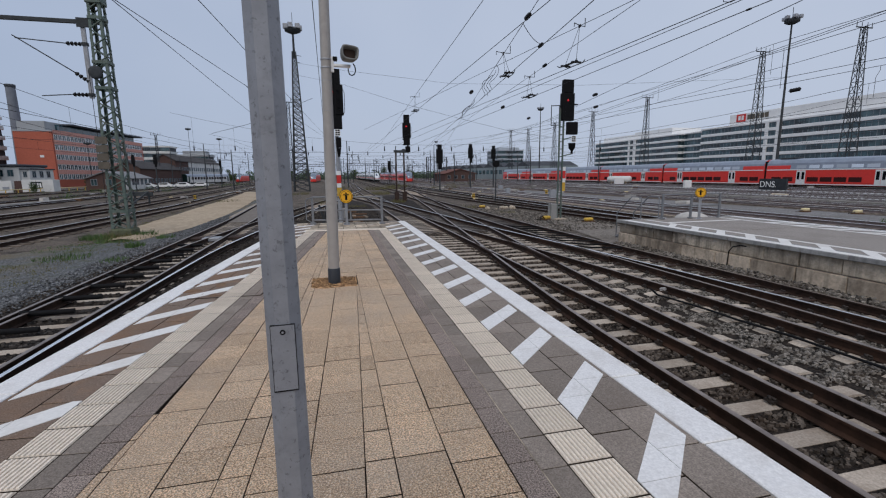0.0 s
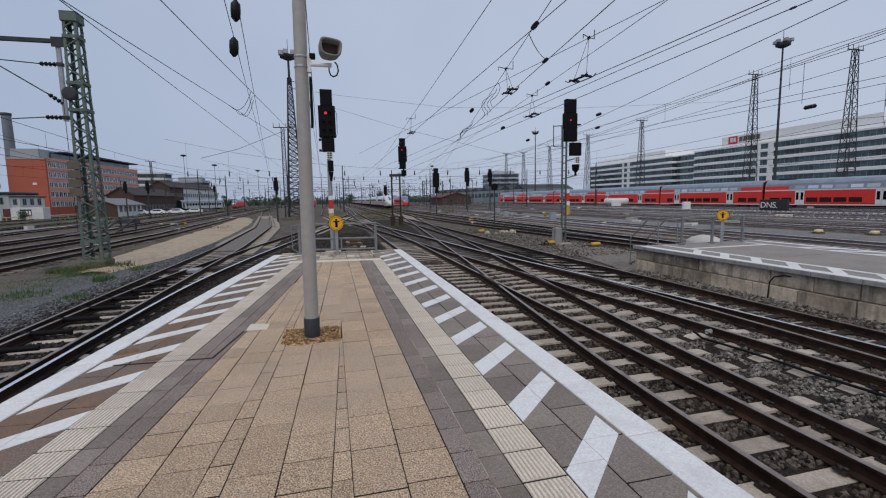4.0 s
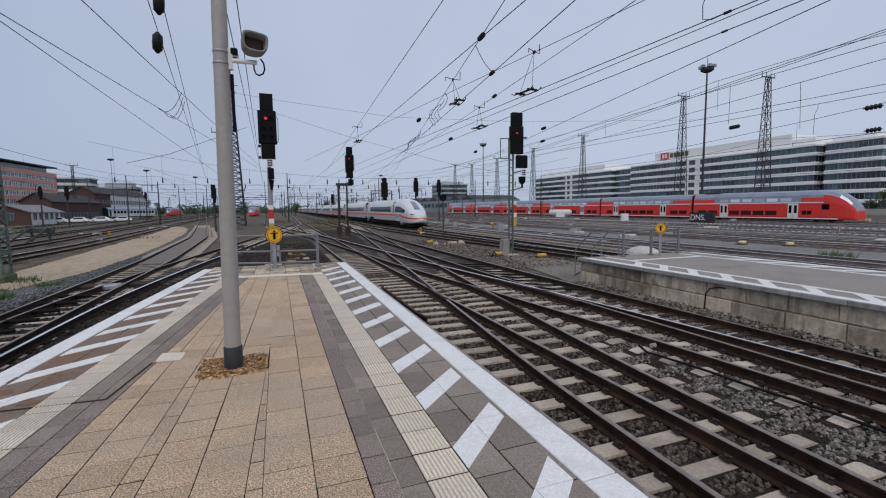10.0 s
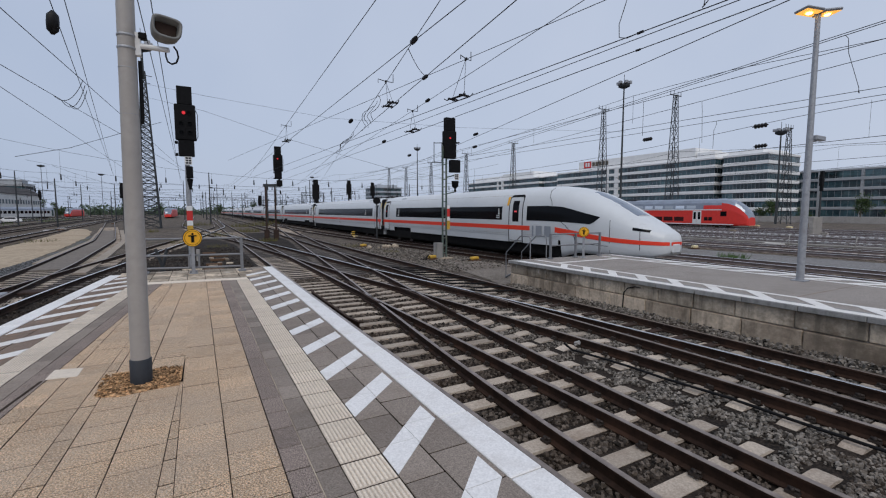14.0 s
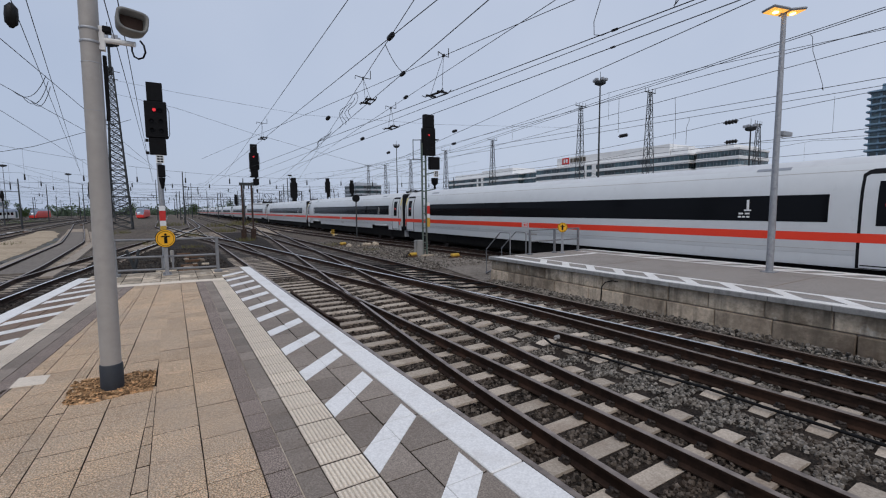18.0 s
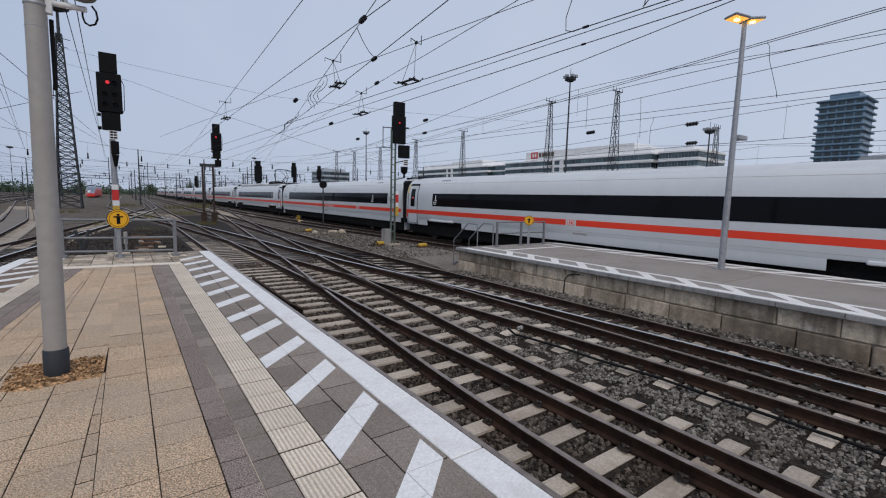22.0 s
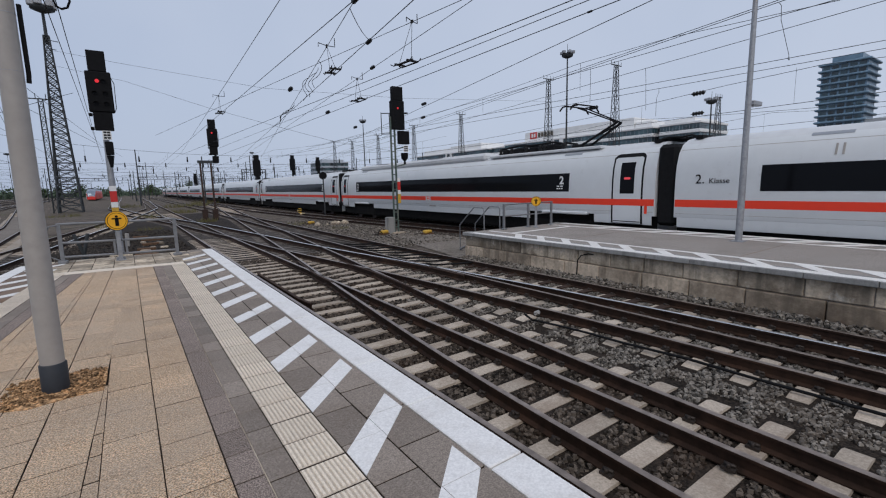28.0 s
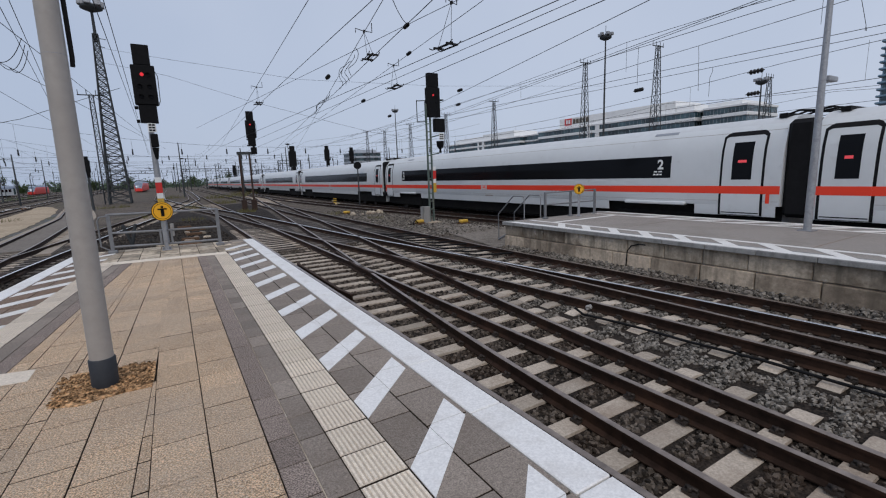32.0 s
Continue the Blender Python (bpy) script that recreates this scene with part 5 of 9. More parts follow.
def mast_panels(g, z, w=0.12, x=0.0, y=-0.12):
    for z0, z1, mt in ((z, z + 0.22, "white_paint"), (z - 0.45, z, "red_paint"), (z - 0.68, z - 0.45, "white_paint"), (z - 1.2, z - 0.68, "yellow")):
        part("mast_panel", boxm(x - w, x + w, y - 0.008, y + 0.008, z0 + 0.003, z1 - 0.003), M[mt], g)


def number_plate(g, x, z):
    p = part("plate", boxm(x - 0.15, x + 0.15, -0.17, -0.15, z, z + 0.36), M["white_paint"], g)
    for i in range(3):
        for j in range(2):
            part("plate_bar", boxm(x - 0.11 + j * 0.12, x - 0.01 + j * 0.12, -0.174, -0.1705, z + 0.04 + i * 0.11, z + 0.11 + i * 0.11), M["black"], p)


def signal_on_tube(at, height):
    g = thing("railway_signal", "black railway light signal showing red on a slim mast", "railway signal", "light signals", at)
    z = signal_head(g, 0.0, height)
    part("mast", lathe(bmesh.new(), [(0.12, 0), (0.11, height * 0.45), (0.085, height - 1.2)], 12), M["galv"], g)
    number_plate(g, 0.05, z - 0.38)
    part("control_box", boxm(-0.06, 0.22, -0.24, -0.1, z - 1.0, z - 0.45, bevel=0.03), M["black"], g)
    part("cable_funnel", lathe(bmesh.new(), [(0.05, z - 1.5), (0.13, z - 1.02)], 10, base=(0.08, -0.16, 0)), M["black"], g)
    mast_panels(g, 2.78)
    part("foundation", boxm(-0.4, 0.4, -0.4, 0.4, -0.1, 0.12, bevel=0.03), M["concrete"], g)


def signal_on_lattice(at, height):
    g = thing("railway_signal", "black light signal with two heads on a green lattice mast", "railway signal", "light signals", at)
    for x in (-0.15, 0.09):
        part("mast_leg", boxm(x, x + 0.06, -0.06, 0.06, 0, height - 1.6), M["green"], g)
    z = 0.35
    while z < height - 2.4:
        part("rung", boxm(-0.09, 0.09, -0.045, 0.045, z, z + 0.05), M["green"], g)
        z += 0.42
    k = 0.88
    part("top_box", boxm(0.0, 0.64, -0.16, 0.12, height - 0.74, height, bevel=0.02), M["black"], g)
    hd = part("signal_head", boxm(-0.08, 0.7, -0.18, 0.14, height - 2.28, height - 0.745, bevel=0.03), M["black"], g)
    part("red_light", tubem((0.27, -0.205, height - 1.15), (0.27, -0.183, height - 1.15), 0.05, seg=12), M["red_lamp"], hd)
    for dx, dz in ((0.15, 1.5), (0.47, 1.5), (0.15, 1.9), (0.47, 1.9), (0.47, 1.15)):
        part("lens", tubem((dx, -0.2, height - dz), (dx, -0.183, height - dz), 0.065, seg=12), M["glass_dark"], hd)
    part("hood", boxm(0.66, 0.84, -0.3, -0.1, height - 1.42, height - 1.36), M["black"], hd)
    part("lower_head", boxm(0.34, 0.98, -0.16, 0.12, height - 3.06, height - 2.35, bevel=0.02), M["black"], g)
    number_plate(g, 0.72, height - 3.5)
    part("cable_funnel", lathe(bmesh.new(), [(0.07, height - 4.15), (0.05, height - 4.0), (0.19, height - 3.85), (0.21, height - 3.55)], 10, base=(0.68, -0.05, 0)), M["black"], g)
    for z in (height - 3.35, height - 4.3):
        part("bracket", tubem((0.1, 0, z), (0.75, -0.05, z + 0.15), 0.035, seg=6), M["green"], g)
    bm = bmesh.new()
    for x in (-0.62, -0.12):
        tube(bm, (x, 0.1, height - 2.55), (x, 0.1, height - 1.4), 0.025, seg=5)
    for z in (height - 2.55, height - 1.45):
        tube(bm, (-0.62, 0.1, z), (0.0, 0.1, z + 0.05), 0.025, seg=5)
    part("service_cage", bm, M["mast"], g)
    mast_panels(g, 2.9, 0.09, 0.2)
    part("cabinet", boxm(-0.62, -0.2, -0.2, 0.2, 0, 0.95, bevel=0.02), M["coping"], g)
    part("foundation", boxm(-0.4, 0.4, -0.4, 0.4, -0.1, 0.1, bevel=0.03), M["concrete"], g)


def signal_on_bracket(at, height):
    g = thing("railway_signal", "black light signal showing red on a rusty bracket frame", "railway signal", "light signals", at)
    for x in (-0.1, 0.75):
        part("post", boxm(x - 0.07, x + 0.07, -0.09, 0.09, 0, 5.25), M["dark_rust"], g)
    part("bracket", boxm(-0.3, 1.3, -0.12, 0.12, 5.1, 5.35), M["mast"], g)
    part("arm", tubem((1.2, 0, 5.25), (1.2, 0, 6.2), 0.1, seg=8), M["black"], g)
    signal_head(g, 1.1, height, 1.0)
    part("control_box", boxm(0.95, 1.45, -0.15, 0.15, height - 3.8, height - 3.2, bevel=0.03), M["black"], g)
    for x in (-0.1, 0.75):
        part("footing", boxm(x - 0.22, x + 0.22, -0.22, 0.22, 0, 1.0, bevel=0.03), M["dark_rust"], g)


def far_signal(at, height, k=1.0):
    g = thing("railway_signal", "distant black light signal on a thin mast", "railway signal", "light signals", at)
    q = height
    part("mast", lathe(bmesh.new(), [(0.13, 0), (0.1, height - 1.2)], 8), M["mast"], g)
    part("top_box", boxm(-0.38 * k, 0.38 * k, -0.16, 0.12, q - 0.8 * k, q), M["black"], g)
    part("signal_head", boxm(-0.55 * k, 0.55 * k, -0.18, 0.14, q - 3.2 * k, q - 0.79 * k, bevel=0.03), M["black"], g)
    part("lower_box", boxm(-0.2 * k, 0.4 * k, -0.16, 0.12, q - 4.2 * k, q - 3.21 * k), M["black"], g)


signal_on_tube((-2.05, 20.4, GROUND), 8.35)
signal_on_lattice((10.75, 19.2, GROUND), 8.05)
signal_on_bracket((4.15, 42.4, GROUND), 8.95)
for x, y, h in ((15.4, 71, 7.9), (23.7, 80, 8.6), (30.6, 86, 8.7), (-9.2, 60, 6.0), (-35.4, 91, 7.1), (-41, 96, 7.3), (-33, 130, 7.6), (17, 160, 8.0)):
    far_signal((x, y, GROUND), h, 0.55 if x < 0 else 0.85 if x > 20 else 1.0)


def buffer_lamp():
    g = thing("point_indicator", "short dark post with a round indicator", "signal", at=(13.1, 36.6, GROUND))
    part("post", lathe(bmesh.new(), [(0.07, 0), (0.06, 3.6)], 8), M["mast"], g)
    part("head", tubem((0, -0.12, 3.75), (0, 0.12, 3.75), 0.33, seg=14), M["black"], g)


buffer_lamp()


# ---- masts ----
def lattice_mast(at, height, w0, w1, mat="mast", label="", arms=True, braces=14, r=0.075):
    g = thing("catenary_mast", label or "tall dark lattice steel mast of the overhead line", "mast", "lattice masts", at)
    bm = bmesh.new()
    cs = [(-1, -1), (1, -1), (1, 1), (-1, 1)]
    for a, b in cs:
        leg = tubem((a * w0 / 2, b * w0 / 2, 0), (a * w1 / 2, b * w1 / 2, height), r, r * 0.8, seg=4)
        part("leg", leg, M[mat], g)
    hgt = np.linspace(0, 1, braces + 1) ** 0.9 * height
    for i in range(braces):
        z0, z1 = hgt[i], hgt[i + 1]
        q0, q1 = w0 + (w1 - w0) * z0 / height, w0 + (w1 - w0) * z1 / height
        for k in range(4):
            a, b = cs[k], cs[(k + 1) % 4]
            if i % 2:
                a, b = b, a
            tube(bm, (a[0] * q0 / 2, a[1] * q0 / 2, z0), (b[0] * q1 / 2, b[1] * q1 / 2, z1), r * 0.55, seg=4, caps=False)
            tube(bm, (a[0] * q1 / 2, a[1] * q1 / 2, z1), (b[0] * q1 / 2, b[1] * q1 / 2, z1), r * 0.5, seg=4, caps=False)
    part("bracing", bm, M[mat], g)
    if arms:
        bm = bmesh.new()
        box(bm, -1.6, 1.6, -0.06, 0.06, height - 0.1, height + 0.04)
        for x in (-1.5, -0.5, 0.6, 1.5):
            tube(bm, (x, 0, height), (x, 0, height + 0.7), 0.05, seg=5)
        part("cross_arm", bm, M[mat], g)
    return g


def flood_mast(at, height, w=0.5):
    g = thing("floodlight_mast", "tall slim floodlight mast with a ring of lamps", "mast", "floodlight masts", at)
    part("pole", lathe(bmesh.new(), [(w * 0.5, 0), (w * 0.25, height)], 10), M["mast"], g)
    part("platform", lathe(bmesh.new(), [(0.5, height - 1.2), (1.1, height - 0.9), (1.1, height - 0.5)], 14), M["mast"], g)
    for i in range(6):
        a = i * math.pi / 3
        part("floodlight", boxm(1.1 * math.cos(a) - 0.3, 1.1 * math.cos(a) + 0.3, 1.1 * math.sin(a) - 0.3, 1.1 * math.sin(a) + 0.3, height - 0.45, height + 0.1, bevel=0.05), M["galv"], g)
    part("rod", tubem((0, 0, height), (0, 0, height + 1.5), 0.05, seg=5), M["mast"], g)
    return g


RIGHT_MASTS = ((75.7, 65.5, 24.6), (75.5, 48.9, 23.8), (75.5, 96.5, 21.5), (76, 122, 21.5), (76, 189, 22.5), (76, 170, 21), (76, 147, 21), (108.1, 44.9, 20.2))
for x, y, h in RIGHT_MASTS:
    lattice_mast((x, y, GROUND), h, 1.9, 0.55)
flood_mast((74.5, 59.5, GROUND), 28.6)
flood_mast((76, 159, GROUND), 28.0)
flood_mast((107.0, 45.9, GROUND), 20.0)


def flood_tower(at):
    g = thing("floodlight_tower", "lattice floodlight tower with a ring of lamps on a tube", "mast", "floodlight masts", at)
    h, w0, w1 = 24.3, 2.7, 0.6
    cs = [(-1, -1), (1, -1), (1, 1), (-1, 1)]
    for a, b in cs:
        part("leg", tubem((a * w0 / 2, b * w0 / 2, 0), (a * w1 / 2, b * w1 / 2, h), 0.14, 0.1, seg=4), M["mast"], g)
    bm = bmesh.new()
    n = 24
    for i in range(n):
        z0, z1 = h * i / n, h * (i + 1) / n
        q0, q1 = w0 + (w1 - w0) * z0 / h, w0 + (w1 - w0) * z1 / h
        for k in range(4):
            a, b = cs[k], cs[(k + 1) % 4]
            tube(bm, (a[0] * q0 / 2, a[1] * q0 / 2, z0), (b[0] * q1 / 2, b[1] * q1 / 2, z1), 0.065, seg=4, caps=False)
            tube(bm, (b[0] * q0 / 2, b[1] * q0 / 2, z0), (a[0] * q1 / 2, a[1] * q1 / 2, z1), 0.065, seg=4, caps=False)
            tube(bm, (a[0] * q1 / 2, a[1] * q1 / 2, z1), (b[0] * q1 / 2, b[1] * q1 / 2, z1), 0.065, seg=4, caps=False)
    part("bracing", bm, M["mast"], g)
    part("tube", lathe(bmesh.new(), [(0.22, h - 1), (0.16, h + 3.6)], 10), M["mast"], g)
    part("lamp_ring", lathe(bmesh.new(), [(0.4, h + 3.0), (1.35, h + 3.4), (1.35, h + 3.7)], 16), M["mast"], g)
    for i in range(6):
        a = i * math.pi / 3 + 0.3
        part("floodlight", boxm(1.2 * math.cos(a) - 0.4, 1.2 * math.cos(a) + 0.4, 1.2 * math.sin(a) - 0.4, 1.2 * math.sin(a) + 0.4, h + 3.7, h + 4.5, bevel=0.06), M["galv"], g)
    part("rod", tubem((0, 0, h + 3.6), (0, 0, h + 6.5), 0.04, seg=5), M["mast"], g)
    for dz, dx in ((-0.5, 1.2), (-1.6, 0.9)):
        part("cross_arm", tubem((0, 0, h + dz), (dx, -0.3, h + dz - 0.2), 0.05, seg=5), M["mast"], g)


lattice_mast((-62.0, 171, GROUND), 17.4, 0.7, 0.5)
flood_tower((-8.3, 81.2, GROUND))
lattice_mast((-9.9, 81.0, GROUND), 15.8, 0.7, 0.5)


ballast_stones("ballast_stones", 8.1, 12.4, 14.0, 34.0, 9000, 11, 0.02, 0.06)
ballast_stones("ballast_stones", 12.0, 14.4, 10.0, 30.0, 9000, 13, 0.022, 0.055, "stone_oily")
ballast_stones("ballast_stones", 7.55, 8.28, -12.0, 9.6, 15000, 17, 0.022, 0.05, bank=0.16)
ballast_stones("ballast_stones", -10.0, -8.85, 2.0, 30.0, 7000, 23, 0.02, 0.045, "stone_grey")
ballast_stones("ballast_stones", -5.5, 0.6, 13.6, 34.0, 14000, 19, 0.025, 0.06, "stone_oily")


# ---- big green mast of the overhead line ----
def rod_insulator(parent, p, q, r=0.09, n=4, name="insulator"):
    """A ribbed insulator between two points."""
    bm = bmesh.new()
    p, q = Vector(p), Vector(q)
    tube(bm, p, q, r * 0.35, seg=6)
    for i in range(n):
        c = p + (q - p) * (i + 0.5) / n
        d = (q - p) / n * 0.22
        tube(bm, c - d, c + d, r, r * 0.75, seg=8)
    return part(name, bm, M["insul"], parent)


def angle_bar(p, q, sx, sy, w=0.11, t=0.014):
    """An L-shaped steel bar from p to q, its flanges reaching towards sx and sy."""
    bm = bmesh.new()
    for x0, x1, y0, y1 in ((0, sx * w, 0, sy * t), (0, sx * t, sy * t, sy * w)):
        lo, hi = [[bm.verts.new((c[0] + x, c[1] + y, c[2])) for x, y in ((x0, y0), (x1, y0), (x1, y1), (x0, y1))] for c in (p, q)]
        bm.faces.new(lo)
        bm.faces.new(hi)
        for i in range(4):
            bm.faces.new((lo[i], lo[(i + 1) % 4], hi[(i + 1) % 4], hi[i]))
    bmesh.ops.recalc_face_normals(bm, faces=bm.faces)
    return bm


MAST_X, MAST_Y = -12.1, 18.75


def green_mast():
    g = thing("catenary_mast", "green-painted lattice mast standing in weeds", "mast", "lattice masts", (MAST_X, MAST_Y, GROUND), 0)
    h, w0, w1 = 10.55, 0.78, 0.5
    half = lambda z: (w0 + (w1 - w0) * z / h) / 2
    for a in (-1, 1):
        for b in (-1, 1):
            part("leg", angle_bar((a * half(0), b * half(0), 0), (a * half(h), b * half(h), h), -a, -b), M["green"], g)
    n = 26
    for i in range(n):
        z0, z1 = 0.3 + (h - 0.5) * i / n, 0.3 + (h - 0.5) * (i + 1) / n
        q0, q1 = half(z0) - 0.01, half(z1) - 0.01
        s = 1 if i % 2 else -1
        for b in (-1, 1):
            part("brace", tubem((-s * q0, b * q0, z0), (s * q1, b * q1, z1), 0.034, seg=4), M["green"], g)
            part("brace", tubem((b * q0, s * q0, z0), (b * q1, -s * q1, z1), 0.034, seg=4), M["green"], g)
    for z in (1.15, 6.65, 7.75, 9.6):
        q = half(z) + 0.02
        for a in (-1, 1):
            part("tie_plate", boxm(-q, q, a * q - 0.01, a * q + 0.01, z, z + 0.13), M["green"], g)
            part("tie_plate", boxm(a * q - 0.01, a * q + 0.01, -q, q, z, z + 0.13), M["green"], g)
    for k in range(4):
        part("notice_board", boxm(-0.52, -0.06, -0.5, -0.46, 3.15 + 0.37 * k, 3.47 + 0.37 * k), M["brown_box"], g)
    wheel = bmesh.new()
    lathe(wheel, [(0.12, -0.04), (0.27, -0.05), (0.29, 0), (0.27, 0.05), (0.12, 0.04)], 18)
    part("tension_wheel", wheel, M["mast"], g, "dark tensioning wheel").matrix_basis = pose(-0.2, -0.36, 7.35, 90)
    part("weight_rope", tubem((-0.45, -0.36, 1.6), (-0.45, -0.36, 7.35), 0.012, seg=5), M["wire"], g)
    part("cap", boxm(-0.31, 0.31, -0.31, 0.31, h - 0.3, h + 0.1, bevel=0.02), M["green"], g)
    part("footing", boxm(-0.48, 0.48, -0.48, 0.48, 0, 0.4, bevel=0.08), M["moss_concrete"], g, "mossy dark concrete footing")
    a = thing("catenary_cantilever", "grey steel cantilever with dark ribbed insulators", "cantilever")
    yc, xp = MAST_Y + 0.55, -12.95
    part("beam", boxm(-36.0, MAST_X + 0.1, yc - 0.07, yc + 0.07, 8.62, 8.78), M["mast"], a)
    part("drop_post", boxm(xp - 0.08, xp + 0.08, yc - 0.06, yc + 0.06, 5.4, 8.62), M["galv"], a)
    part("end_bracket", boxm(xp - 0.2, xp + 0.35, yc - 0.12, yc - 0.075, 8.45, 8.85), M["mast"], a)
    for z, dz, x1 in ((7.75, 0.14, -15.6), (5.55, -0.08, -14.9)):
        rod_insulator(a, (xp, yc, z), (xp - 0.75, yc, z + 0.01), 0.1, 5)
        part("steady_arm", tubem((xp - 0.75, yc, z + 0.01), (x1, yc, z + dz), 0.022, seg=6), M["mast"], a)
        part("clamp", boxm(xp - 0.11, xp + 0.11, yc - 0.1, yc + 0.1, z - 0.07, z + 0.07), M["mast"], a)
    rod_insulator(a, (xp, yc, 6.1), (xp - 0.55, yc, 6.52), 0.1, 4)
    part("diagonal_arm", tubem((xp - 0.55, yc, 6.52), (-15.7, yc, 8.0), 0.028, seg=6), M["mast"], a)
    return g


green_mast()


# ---- express train ----
SECTION = [(1.30, -0.42), (1.36, -0.15), (1.405, 0.15), (1.425, 0.45), (1.43, 1.2), (1.415, 1.75), (1.37, 2.15), (1.25, 2.55), (1.02, 2.85), (0.65, 3.03), (0.3, 3.09), (0.0, 3.10)]
LOWER = [(1.16, -0.42), (1.16, 0.4), (1.405, 0.415)]
NOSE = [(0.0, 0.66, 0.3), (0.08, 0.8, 0.5), (0.3, 0.98, 0.74), (0.8, 1.26, 0.98), (1.6, 1.64, 1.19), (2.7, 2.2, 1.34), (3.9, 2.68, 1.4), (5.0, 2.95, 1.425), (6.2, 3.08, 1.43), (7.5, 3.1, 1.43)]


NOSE_Y = np.arange(0, 9.01, 0.05)
NOSE_H, NOSE_W = [np.convolve(np.pad(np.interp(NOSE_Y, [p[0] for p in NOSE], [p[j] for p in NOSE]), 6, mode="edge"), np.ones(13) / 13, "valid") for j in (1, 2)]
NOSE_H[:5], NOSE_W[:5] = [0.66, 0.78, 0.86, 0.91, 0.955], [0.3, 0.42, 0.52, 0.59, 0.65]


NOSE_RINGS = [0, 0.05, 0.1, 0.15, 0.2] + [0.25 * k for k in range(2, 21)] + [5.05, 6, 7, 8, 12]


def nose_at(y):
    return float(np.interp(y, NOSE_Y, NOSE_H)), float(np.interp(y, NOSE_Y, NOSE_W)) / 1.43


def belly(y):
    """Height of the nose's underside, y behind its front."""
    return float(np.interp(y, [0, 0.12, 0.5, 1.5, 4.0, 5.0], [0.24, 0.06, -0.06, -0.12, -0.14, -0.42]))


def skin(y, z, nose):
    """Half width of the body at height z, y behind its front."""
    h, w = nose_at(y) if nose else (3.1, 1.0)
    b = belly(y) if nose else -0.42
    zz = (z - b) * 3.52 / (h - b) - 0.42
    zs, xs = [p[1] for p in SECTION], [p[0] for p in SECTION]
    return float(np.interp(zz, zs, xs)) * w


def side_panel(y0, y1, lo, hi, proud, nose=False, ny=1, nz=4):
    """A thin panel on the -x side of the body; lo and hi give heights, or lists of heights along it."""
    bm = bmesh.new()
    ys = np.linspace(y0, y1, ny + 1)
    if nose and y0 < 7:
        ys = np.array([y0] + [y for y in NOSE_RINGS if y0 + 0.02 < y < y1 - 0.02] + [y1])
        ny = len(ys) - 1
    los = np.interp(ys, np.linspace(y0, y1, len(lo)), lo) if isinstance(lo, (list, tuple)) else np.full(len(ys), lo)
    his = np.interp(ys, np.linspace(y0, y1, len(hi)), hi) if isinstance(hi, (list, tuple)) else np.full(len(ys), hi)
    for s in (-1,):
        out, inn = [], []
        for y, a, b in zip(ys, los, his):
            zz = list(np.linspace(a, b, nz + 1))
            if not nose or y0 > 7.4:
                zz = sorted(zz + [q[1] for q in SECTION if a + 0.004 < q[1] < b - 0.004])
            out.append([bm.verts.new((s * (skin(y, z, nose) + proud), y, z)) for z in zz])
            inn.append([bm.verts.new((s * (skin(y, z, nose) - 0.03), y, z)) for z in zz])
        nz = len(out[0]) - 1
        for i in range(ny):
            for j in range(nz):
                bm.faces.new((out[i][j], out[i][j + 1], out[i + 1][j + 1], out[i + 1][j])).smooth = True
            for j in (0, nz):
                bm.faces.new((out[i][j], out[i + 1][j], inn[i + 1][j], inn[i][j]))
        for i in (0, ny):
            for j in range(nz):
                bm.faces.new((out[i][j], out[i][j + 1], inn[i][j + 1], inn[i][j]))
    bmesh.ops.recalc_face_normals(bm, faces=bm.faces)
    return bm


BOTH_SIDES = ("red_stripe", "cab_window", "passenger_window", "door_frame", "door_leaf", "door_window", "skirt")


